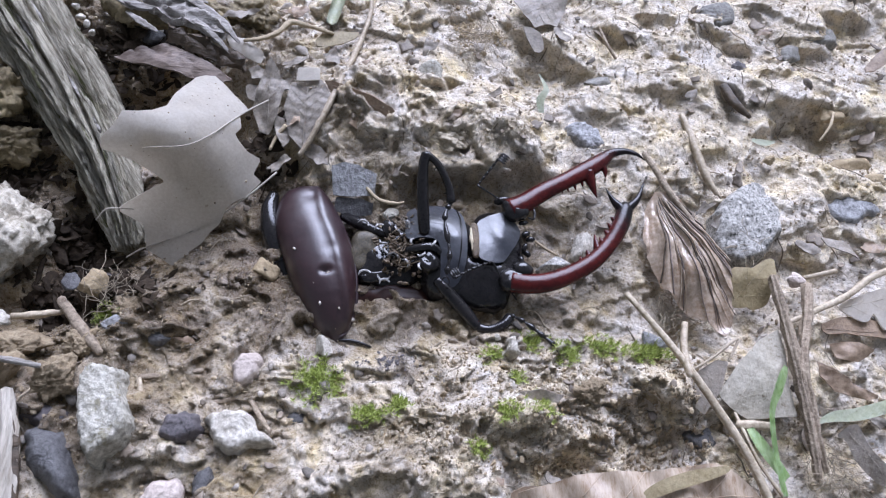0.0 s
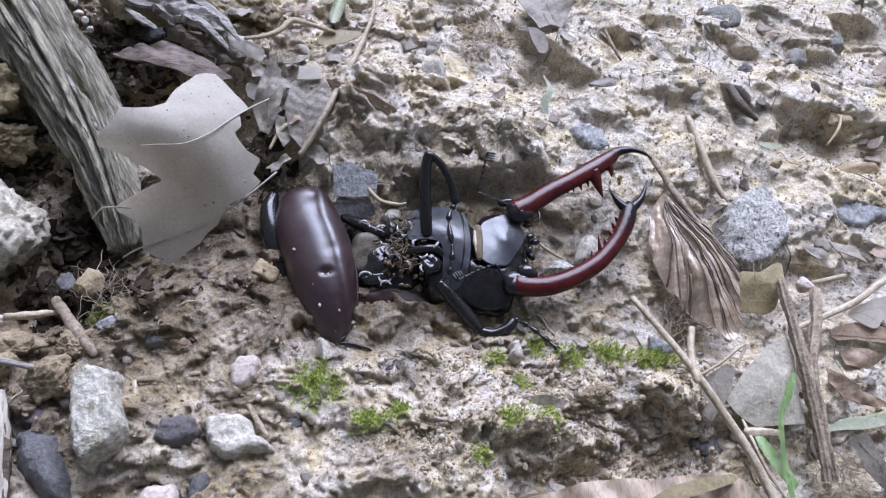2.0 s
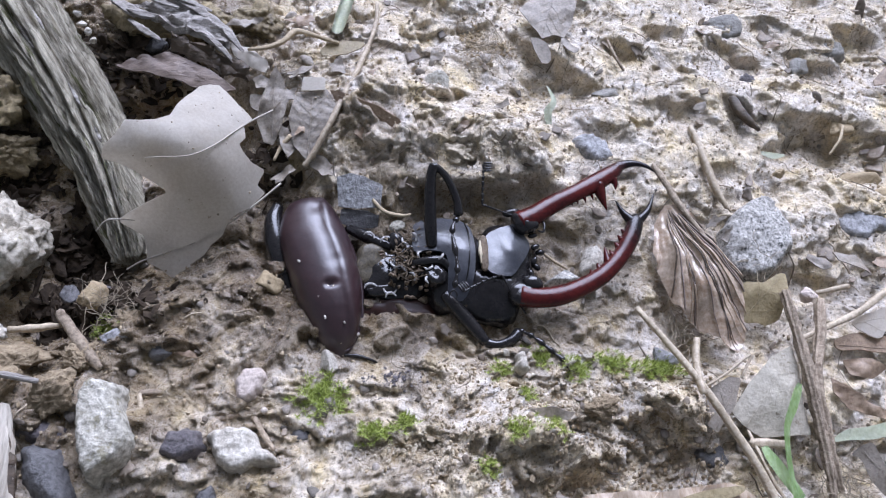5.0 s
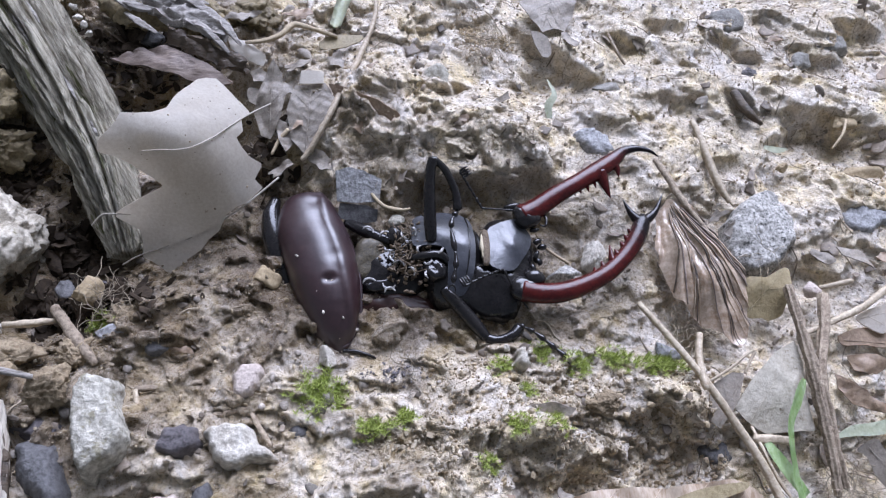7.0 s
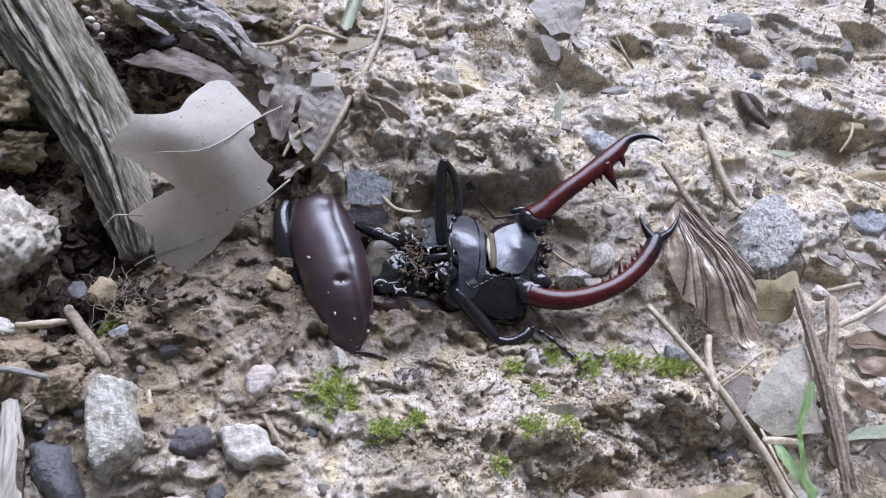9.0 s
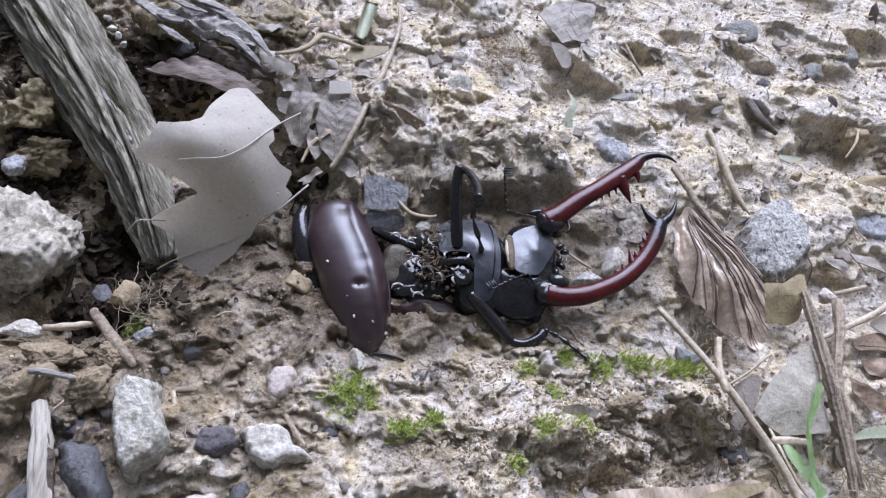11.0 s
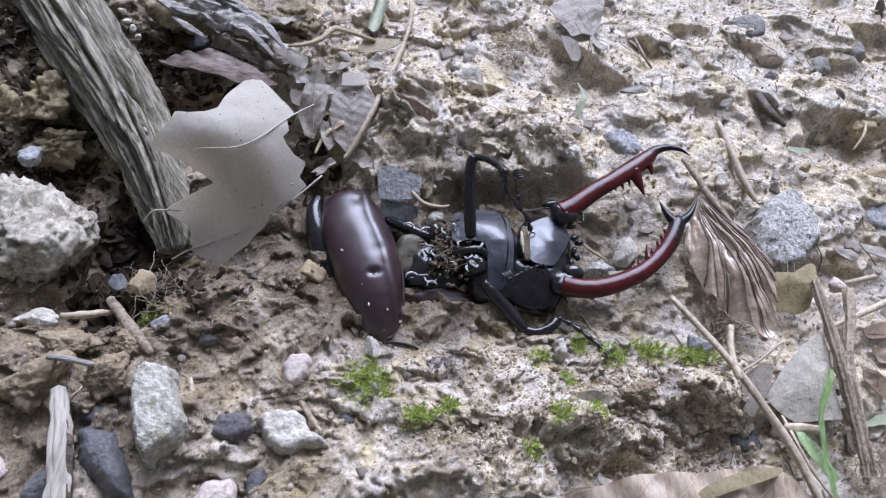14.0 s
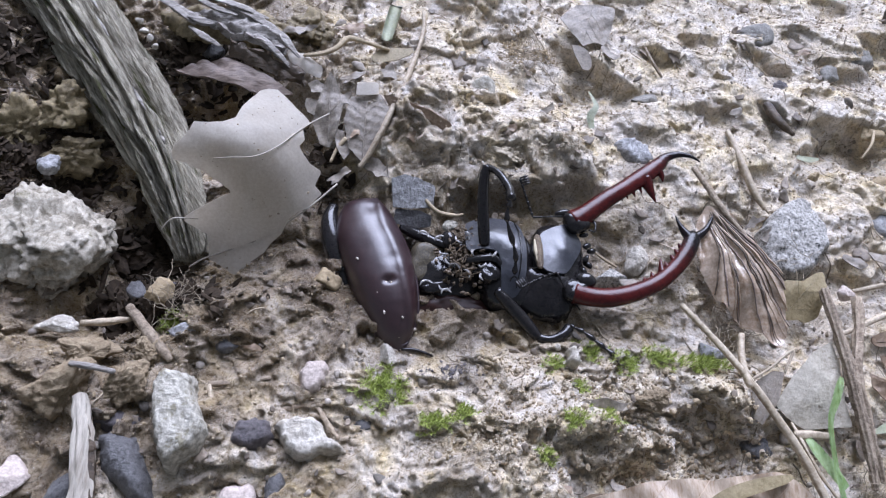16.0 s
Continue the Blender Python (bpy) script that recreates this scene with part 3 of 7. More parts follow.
def ribs(ob, root, tip, count=5, width=0.10, slant=42):
    """Raised midrib and side ribs on a leaf, from its root to its tip, each a part."""
    top = np.array([v.co[:] for v in ob.data.vertices]) / MM + np.array(ob.location) / MM
    root, tip = np.array(root, float), np.array(tip, float)

    def run(start, way, length, w):
        rows, n = [], max(4, int(length / 0.8))
        for k in range(n + 1):
            p = start + way * length * k / n
            near = np.hypot(top[:, 0] - p[0], top[:, 1] - p[1])
            if near.min() > 0.45:
                break
            rows.append((p[0], p[1], top[near < 0.6][:, 2].max() - 0.2 * w, 0.6 * w * (1 - 0.6 * k / n)))
        if len(rows) > 3:
            part("rib", sweep(bmesh.new(), rows, sides=6, steps=2), ob.data.materials[0], ob, "raised leaf rib", rows[0][:3])
    axis = tip - root
    long = np.hypot(*axis)
    axis = axis / long
    run(root, axis, long, width)
    for k in range(count):
        a = radians(slant) * (1 if k % 2 else -1)
        way = np.array((axis[0] * math.cos(a) - axis[1] * math.sin(a), axis[0] * math.sin(a) + axis[1] * math.cos(a)))
        run(root + axis * long * (0.12 + 0.75 * k / count), way, 0.55 * long, 0.6 * width)
    return ob


def stick(rows, material, label, name="twig", category="twig", **how):
    how.setdefault("rough", 0.3)
    how.setdefault("grooves", 5)
    how.setdefault("depth", 0.16)
    how.setdefault("sides", 14)
    bm = sweep(bmesh.new(), rows, **how)
    low = min(rows, key=lambda r: r[2])
    return tagged(part(name, bm, material, origin=(low[0], low[1], low[2] - low[3])), label, category)


def blade(rows, material, label, name="grass_blade", category="grass"):
    """A folded blade along rows of x, y, z, half-width."""
    bm = bmesh.new()
    s = spline(rows, 6)
    tan = np.gradient(s[:, :3], axis=0)
    last = None
    for (x, y, z, w), t in zip(s, tan):
        side = Vector((t[1], -t[0], 0)).normalized()
        c = Vector((x, y, z))
        ring = [bm.verts.new(c + side * w + Vector((0, 0, 0.22 * w))), bm.verts.new(c), bm.verts.new(c - side * w + Vector((0, 0, 0.22 * w)))]
        if last:
            for k in (0, 1):
                bm.faces.new((last[k], last[k + 1], ring[k + 1], ring[k]))
        last = ring
    bmesh.ops.solidify(bm, geom=bm.faces[:], thickness=0.12)
    low = min(rows, key=lambda r: r[2])
    return tagged(part(name, bm, material, origin=tuple(low[:3])), label, category)


# ---- the lie of the land (millimetres) ----
# each: x, y, spread along x, spread along y, rise
MOUNDS_FAR = [
    (4, 25, 13, 7, 3.4), (50, 46, 42, 26, 1.1), (-20, 31, 15, 13, 4.4), (70, 20, 14, 12, 1.2),
    (15, 39, 8, 5, -2.6), (38, 26, 10, 6, 1.2), (-6, 46, 14, 7, 1.4), (76, 27, 9, 6, -4.5), (86, 57, 6, 5, -2.5),
    (-47, 27, 12, 8, -18.0), (-61, 3, 8, 13, -12.0), (-68, -11, 10, 4.5, -6.0), (-50, 3, 7, 6, -5.0), (-78, 6, 12, 14, -7.0), (-31, 16, 5, 6, -4.5), (-72, 20, 9, 9, -5.0),
]
MOUNDS_NEAR = [
    (11, 4, 17, 7.5, -3.2), (-15, 2, 13, 10, -4.2), (-31, 8, 12, 10, -3.6), (-33, -20, 12, 7, -2.0),
    (-50, -22, 12, 6, 2.0), (-40, -34, 18, 8, 1.2), (-2, -34, 14, 8, 4.2), (44, -22, 9, 8, 1.2),
    (60, -26, 12, 9, -1.2), (41, -31, 6, 6, -2.2), (-63, -16, 7, 4, -2.5), (-84, -30, 14, 10, 1.5), (7, -11.5, 8, 4, -2.6), (-44, 0, 9, 6, -3.2), (-14, -14, 10, 4.5, -3.0),
]
# little cliffs that face the low side: x, y, half-width, height, run behind, tilt of the crest, hollow at the foot, width of the face
SCARPS = [
    (2.5, 16.2, 13, 4.2, 9, 0.0, 2.4, 0.9), (18.5, 46, 8, 2.6, 9, -0.68, 1.8, 0.4), (72, 36.4, 9, 2.4, 8, 0.1, 3.0, 0.4), (86, 62.5, 6, 2.4, 8, 0.0, 1.5, 0.4),
    (42.2, 56.5, 4.0, 1.8, 6, 0.1, 1.4, 0.35), (54, 54.6, 3.5, 1.5, 6, -0.3, 1.2, 0.35), (54.5, 38.4, 2.6, 2.2, 5, -1.0, 1.2, 0.35), (42.0, 37.6, 6.5, 1.7, 6, 0.05, 1.0, 0.4),
    (75, 51.2, 4.5, 1.8, 6, -0.1, 1.2, 0.35), (64.6, 44.2, 3.2, 1.5, 5, 0.2, 1.1, 0.35), (58.9, 50.8, 3.0, 1.4, 5, -0.2, 1.0, 0.35), (33, 51, 4.0, 1.5, 6, -0.4, 1.0, 0.4),
    (62, 31, 3.6, 1.4, 6, 0.5, 1.0, 0.4), (28, 31, 4.0, 1.4, 6, -0.3, 0.9, 0.4), (-4, 34, 5.0, 1.6, 6, 0.2, 1.2, 0.4), (48, 24, 3.5, 1.3, 5, 0.4, 0.8, 0.35),
]
BANK = [(13.0, -28.8, 12.0, 5.4, 8.5, -0.25, 0.0, 3.4), (31.0, -22.0, 5.5, 3.8, 6.5, -0.25, 0.0, 2.8)]


def scarps(x, y, rows):
    z = 0 * x
    for mx, my, wide, tall, run, tilt, foot, width in rows:
        crest = my + tilt * (x - mx) + 0.16 * wide * swell(x / (0.5 * wide), y / 9, 61) + 0.5 * swell(x / 1.6, y / 1.6, 62)
        d = y - crest
        along = np.exp(-(np.abs(x - mx) / wide) ** 4)
        face = 1 / (1 + np.exp(np.clip(-(d + width) / (0.5 * width), -40, 40)))
        z = z + along * (tall * np.exp(-np.maximum(0, d) / run) * face - foot * np.exp(-((d + 2.2 + width) / (1.6 + 0.3 * tall)) ** 2))
    return z


def lie(x, y):
    """Height of the smooth ground at x, y, all in millimetres."""
    z = -2.4 + 0 * x
    for mx, my, sx, sy, h in MOUNDS_FAR + MOUNDS_NEAR:
        z = z + h * np.exp(-((x - mx) / sx) ** 2 - ((y - my) / sy) ** 2)
    return z + scarps(x, y, BANK) + scarps(x, y, SCARPS)


def lattice(ix, iy, k):
    h = (ix * 374761393 + iy * 668265263 + k * 974634777) & 0xFFFFFFFF
    h = ((h ^ (h >> 13)) * 1274126177) & 0xFFFFFFFF
    return ((h ^ (h >> 16)) & 0xFFFF) / 65535.0


def swell(x, y, k):
    """Smooth noise from -1 to 1 on a lattice of 1."""
    ix, iy = np.floor(x).astype(np.int64), np.floor(y).astype(np.int64)
    fx, fy = x - ix, y - iy
    u, v = fx * fx * (3 - 2 * fx), fy * fy * (3 - 2 * fy)
    a, b, c, d = (lattice(ix + i, iy + j, k) for i, j in ((0, 0), (1, 0), (0, 1), (1, 1)))
    return 2 * ((a * (1 - u) + b * u) * (1 - v) + (c * (1 - u) + d * u) * v) - 1


def cells(x, y, k):
    """Distance to the nearest and to the second of scattered points, and a number for the nearest."""
    ix, iy = np.floor(x).astype(np.int64), np.floor(y).astype(np.int64)
    best, second, tag = np.full(x.shape, 9.0), np.full(x.shape, 9.0), np.zeros(x.shape)
    for i in (-1, 0, 1):
        for j in (-1, 0, 1):
            px, py = ix + i + lattice(ix + i, iy + j, k), iy + j + lattice(ix + i, iy + j, k + 1)
            d = np.hypot(px - x, py - y)
            near = d < best
            second = np.where(near, best, np.minimum(second, d))
            tag = np.where(near, lattice(ix + i, iy + j, k + 2), tag)
            best = np.where(near, d, best)
    return best, second, tag


def ease(v, lo, hi):
    v = np.clip((v - lo) / (hi - lo), 0, 1)
    return v * v * (3 - 2 * v)


def relief(x, y):
    """Trodden, drying clay: little scarps, clods and pits, smooth in some places and crumbly in others."""
    wx = x + 2.0 * swell(x / 6, y / 6, 11) + 0.7 * swell(x / 1.6, y / 1.6, 13) + 0.3 * swell(x / 0.7, y / 0.7, 81)
    wy = y + 2.0 * swell(x / 6, y / 6, 12) + 0.7 * swell(x / 1.6, y / 1.6, 14) + 0.3 * swell(x / 0.7, y / 0.7, 82)
    crumbly = ease(swell(x / 15, y / 12, 5) + 0.35 * swell(x / 4, y / 4, 6), -0.15, 0.6)
    open_clay = ease(x + 0.6 * y + 8 * swell(x / 18, y / 14, 27), 12, 34)
    crumbly = crumbly * (1 - 0.85 * open_clay)
    crumbly = np.maximum(crumbly, 0.85 * ease(-y + 3 * swell(x / 9, y / 9, 71), 13, 19) * ease(swell(x / 7, y / 6, 72), -0.7, 0.3))
    crumbly = np.maximum(crumbly, np.exp(-((x - 5) / 14) ** 2 - ((y - 25) / 7) ** 2))
    h = 1.7 * swell(wx / 15, wy / 10, 1) + 0.8 * swell(wx / 6.0, wy / 4.4, 2) + 0.16 * (1 - 0.6 * open_clay) * swell(wx / 1.8, wy / 1.5, 15)
    f = h - np.floor(h)
    z = 1.25 * (np.floor(h) + ease(f, 0.40 - 0.12 * open_clay, 0.60 + 0.12 * open_clay)) + 0.8 * swell(wx / 13, wy / 11, 9) + 0.25 * swell(wx / 4, wy / 4, 16)
    d, e, tag = cells(wx / 5.6 + 0.3 * swell(x / 2, y / 2, 17), wy / 4.4, 20)
    z = z + (1 - 0.85 * open_clay) * np.where(tag > 0.66, 1.7 * tag * ease(1 - d / 0.55, 0, 0.6), 0)
    d, e, tag = cells(wx / 1.9, wy / 1.6, 30)
    z = z + (0.05 + 0.75 * crumbly) * np.where(tag > 0.35, tag, 0) * ease(1 - d / 0.62, 0, 0.8)
    d, e, tag = cells(wx / 0.9, wy / 0.9, 40)
    z = z + (0.03 + 0.40 * crumbly) * tag * ease(1 - d / 0.65, 0, 0.9)
    z = z - 1.5 * (1 - 0.7 * open_clay) * ease(swell(wx / 5.4, wy / 3.6, 7) + 0.3 * swell(wx / 1.5, wy / 1.5, 18), 0.68, 1.0)
    z = z - 0.5 * (1 - 0.9 * open_clay) * ease(swell(wx / 1.7, wy / 1.4, 19), 0.6, 0.9)
    bank = np.exp(-((x - 20) / 22) ** 4 - ((y + 26) / 8) ** 2)
    z = z * (1 + 0.3 * bank) + bank * (0.6 * swell(wx / 2.6, wy / 2.2, 23) + 0.4 * (0.5 - np.abs(swell(wx / 1.4, wy / 1.2, 24))))
    z = z + 0.5 * (0.5 - np.abs(swell(wx / 3.0, wy / 2.4, 21))) + 0.9 * open_clay * (0.5 - np.abs(swell(wx / 9.0, wy / 6.5, 25))) + (0.25 + 0.3 * crumbly) * (0.5 - np.abs(swell(wx / 1.2, wy / 1.0, 22)))
    return z + 0.10 * swell(x / 0.7, y / 0.7, 3) + 0.05 * swell(x / 0.35, y / 0.35, 4) - 0.35


def axis_steps(lo, hi, step, far):
    mid = list(np.arange(lo, hi, step))
    out, s, v = [], step, mid[-1]
    while v < far:
        s *= 1.35
        v += s
        out.append(v)
    neg, s, v = [], step, mid[0]
    while v > -far:
        s *= 1.35
        v -= s
        neg.append(v)
    return np.array(neg[::-1] + mid + out)


LEAN = 0.30


def overhang(x, y, bumps):
    """How far the upper edges of lumps and scarps hang over towards the low side."""
    return LEAN * bumps + 0.30 * np.maximum(0, scarps(x, y, SCARPS)) * np.exp(-np.maximum(0, np.hypot(x, y) - 130) / 120)


MID_X, MID_Y = np.arange(-110, 112, 0.4), np.arange(-60, 92, 0.4)
MID_GRID = np.meshgrid(MID_X, MID_Y, indexing="ij")
MID_RELIEF = relief(*MID_GRID)
MID_LEAN = overhang(*MID_GRID, MID_RELIEF)
MID_HEIGHT = lie(*MID_GRID) + MID_RELIEF


def sample(field, x, y):
    u, v = min(max((x + 110) / 0.4, 0), len(MID_X) - 2), min(max((y + 60) / 0.4, 0), len(MID_Y) - 2)
    i, j = int(u), int(v)
    u, v = u - i, v - j
    return float((field[i, j] * (1 - u) + field[i + 1, j] * u) * (1 - v) + (field[i, j + 1] * (1 - u) + field[i + 1, j + 1] * u) * v)


def floor_z(x, y):
    return sample(MID_HEIGHT, x, y + sample(MID_LEAN, x, y))


def build_ground():
    xs, ys = axis_steps(-98, 104, 0.28, 40000), axis_steps(-46, 80, 0.28, 40000)
    gx, gy = np.meshgrid(xs, ys, indexing="ij")
    r = np.hypot(gx, gy)
    near = np.exp(-np.maximum(0, r - 130) / 120)
    z, bumps = lie(gx, gy), relief(gx, gy) * near
    z = z + np.clip(r / 2000, 0, 1) * 60 * swell(gx / 900, gy / 900, 8)
    co = np.stack([gx, gy - overhang(gx, gy, bumps), z + bumps], -1).reshape(-1, 3) * MM
    nx, ny = len(xs), len(ys)
    idx = np.arange(nx * ny).reshape(nx, ny)
    quads = np.stack([idx[:-1, :-1], idx[1:, :-1], idx[1:, 1:], idx[:-1, 1:]], -1).reshape(-1, 4)
    me = bpy.data.meshes.new("ground")
    me.vertices.add(len(co))
    me.vertices.foreach_set("co", co.astype(np.float32).ravel())
    me.loops.add(quads.size)
    me.loops.foreach_set("vertex_index", quads.astype(np.int32).ravel())
    me.polygons.add(len(quads))
    me.polygons.foreach_set("loop_start", np.arange(0, quads.size, 4, dtype=np.int32))
    me.polygons.foreach_set("use_smooth", np.ones(len(quads), bool))
    me.update(calc_edges=True)
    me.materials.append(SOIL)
    ob = new("ground", me)
    return tagged(ob, "damp beige clay soil, lumpy and crumbling, with pits", "ground", kind="structure")


ground = build_ground()


# ---- the beetle, on its back, its hind body gone ----
def lathe(bm, centre_rows, across, high, low, arcs=28):
    """A shell along centre rows of x, y, z, half-width, height, depth: an arched section above, a shallow one beneath."""
    s = spline(centre_rows, 8)
    tan = np.gradient(s[:, :2], axis=0)
    rings = []
    for (x, y, z, w, h, d), t in zip(s, tan):
        t = t / max(1e-6, np.hypot(*t))
        side = np.array((t[1], -t[0]))
        ring = []
        for k in range(arcs):
            a = 2 * math.pi * k / arcs
            c, q = math.cos(a), math.sin(a)
            u = math.copysign(abs(c) ** across, c) * max(w, 0.05)
            v = (abs(q) ** high * max(h, 0.05)) if q >= 0 else -(abs(q) ** low * max(d, 0.05))
            ring.append(bm.verts.new((x + side[0] * u, y + side[1] * u, z + v)))
        rings.append(ring)
    for a, b in zip(rings, rings[1:]):
        for k in range(arcs):
            bm.faces.new((a[k], a[(k + 1) % arcs], b[(k + 1) % arcs], b[k]))
    bm.faces.new(rings[0])
    bm.faces.new(rings[-1][::-1])
    return bm


ORIGIN = (-2.3, -0.0, -6.5)
beetle = tagged(thing("stag_beetle", *ORIGIN), "large black stag beetle with dark red jaws, on its back", "beetle")


def build_wing_case():
    rows = [(-25.5, 12.2, -5.0, 2.3, 1.4, 1.0), (-25.3, 11.2, -4.9, 3.2, 3.0, 1.3), (-24.9, 8.6, -4.6, 4.6, 4.0, 1.5), (-24.1, 5.0, -4.4, 5.45, 4.7, 1.5), (-22.4, 0.6, -4.3, 5.6, 5.5, 1.6), (-20.9, -3.8, -4.4, 5.35, 5.8, 1.6),
            (-19.7, -8.2, -4.6, 4.6, 5.2, 1.5), (-18.8, -12.2, -4.9, 3.1, 3.7, 1.2), (-18.3, -14.6, -5.2, 1.6, 1.7, 0.8), (-18.1, -15.6, -5.3, 0.4, 0.5, 0.4)]
    bm = lathe(bmesh.new(), rows, 0.8, 0.6, 0.8, 64)
    bmesh.ops.subdivide_edges(bm, edges=[e for e in bm.edges if abs((e.verts[0].co - e.verts[1].co).normalized().y) > 0.7], cuts=1)
    # a dented, pierced spot and the flattened shoulder
    dent = Vector((-20.3, -5.3, 0.8))
    mid_y, mid_x = [r[1] for r in rows][::-1], [r[0] for r in rows][::-1]
    for v in bm.verts:
        v.co.z += 0.16 * (v.co.x - np.interp(v.co.y, mid_y, mid_x))
        r = (v.co.xy - dent.xy).length
        v.co.z -= 1.1 * math.exp(-(r / 0.55) ** 2) * (v.co.z > -3)
        across = v.co.x - np.interp(v.co.y, mid_y, mid_x)
        if v.co.z > -3.5:
            # the flank breaks off along a crease, the back sinks a little beside it, old dents and ripples
            v.co.z -= 0.45 * max(0.0, across - 2.6) + 0.35 * math.exp(-((across - 1.6) / 0.9) ** 2)
            v.co.z += 0.12 * noise.noise(v.co * 0.3) + 0.035 * noise.noise(v.co * 0.9) + 0.012 * noise.noise(v.co * 2.6)
            for px, py, wide, deep in ((-23.8, 8.8, 1.3, 0.25), (-19.4, -1.2, 0.8, 0.15), (-22.9, 11.0, 0.8, 0.2)):
                v.co.z -= deep * math.exp(-((v.co.x - px) ** 2 + (v.co.y - py) ** 2) / wide ** 2)
    shell = part("wing_case", bm, WING_CASE, beetle, "chestnut-brown glossy wing case", rows[3][:3])
    # rolled rim along the inner edge
    rim = [(-21.4, 10.0, -2.6, 0.2), (-18.7, 5.0, -2.2, 0.3), (-16.6, -0.4, -2.0, 0.34), (-15.5, -5.7, -2.4, 0.34), (-15.4, -9.8, -3.2, 0.3), (-16.3, -12.9, -4.4, 0.24), (-17.2, -14.6, -5.6, 0.15)]
    part("rim", sweep(bmesh.new(), rim, sides=8), WING_CASE, shell, "", rim[0][:3])
    # the torn edges of the hole
    bm = bmesh.new()
    for k, (dx, dy, r) in enumerate(((-0.3, -0.75, 0.30), (0.55, -0.35, 0.26), (0.95, -0.1, 0.18), (-0.55, -0.5, 0.2), (0.25, -0.85, 0.22))):
        blob(bm, (dent.x + dx, dent.y + dy, dent.z - 0.15), (r * 1.6, r, r * 0.6), (0, 0, 40 * k), bumps=0.15, freq=3, seed=k, detail=2)
    part("torn_edge", bm, CREAM, shell, "pale torn edge of a bite hole")
    for k, (x, y, z) in enumerate(((-21.7, 1.6, 0.6), (-16.5, -5.5, -0.9), (-20.9, -10.6, 0.1), (-25.6, -1.5, 0.2), (-19.1, 2.0, -0.3), (-23.2, -4.4, 0.4), (-17.9, -11.0, -0.6), (-20.2, 3.6, 0.0), (-24.4, 5.6, -0.3), (-22.1, -7.3, 0.3), (-18.0, -1.9, -0.1))):
        part("speck", blob(bmesh.new(), (x, y, z), (0.36 - 0.02 * k, 0.22 - 0.01 * k, 0.14), (0, 0, 50 * k), bumps=0.1, freq=3, seed=k, detail=2), PALE_STONE, shell, "pale grain of grit", (x, y, z))
    rng = random.Random(6)
    bm = bmesh.new()
    for k in range(26):
        x, y, z = (-26.0, 11.6, -3.2)
        x, y = x + rng.uniform(-3.6, 3.4), y + rng.gauss(0, 0.4)
        a, p = rng.uniform(0.4, 2.8), []
        for q in range(4):
            p.append((x, y, z + rng.uniform(-0.2, 0.4), 0.09))
            x, y = x + 0.5 * math.cos(a), y + 0.45 * math.sin(a)
            a += rng.gauss(0, 0.8)
        sweep(bm, p, sides=5, steps=2)
    part("frayed_edge", bm, TORN, shell, "frayed brown edge of the wing case")
    under = [(-30.2, 10.9, -4.6, 0.9, 1.2, 1.0), (-30.7, 7.7, -4.8, 1.5, 2.0, 1.2), (-29.7, 3.1, -5.2, 1.8, 2.2, 1.4), (-27.4, -2.7, -6.0, 1.2, 1.4, 1.2), (-25.6, -6.3, -6.8, 0.4, 0.5, 0.5)]
    part("second_wing_case", lathe(bmesh.new(), under, 0.9, 0.8, 0.8, 20), CHITIN, beetle, "edge of the other wing case, nearly black", under[1][:3])


def plate(outline, parent, name, label, inner, seed):
    bm = sheet(bmesh.new(), outline, inner, cell=0.3, thick=0.6, curl=0.07, freq=0.4, seed=seed, smooth=3, pleats=grain(80, 0.5, 0.05, seed))
    return part(name, bm, DULL_CHITIN, parent, label, outline[0], crisp=40)


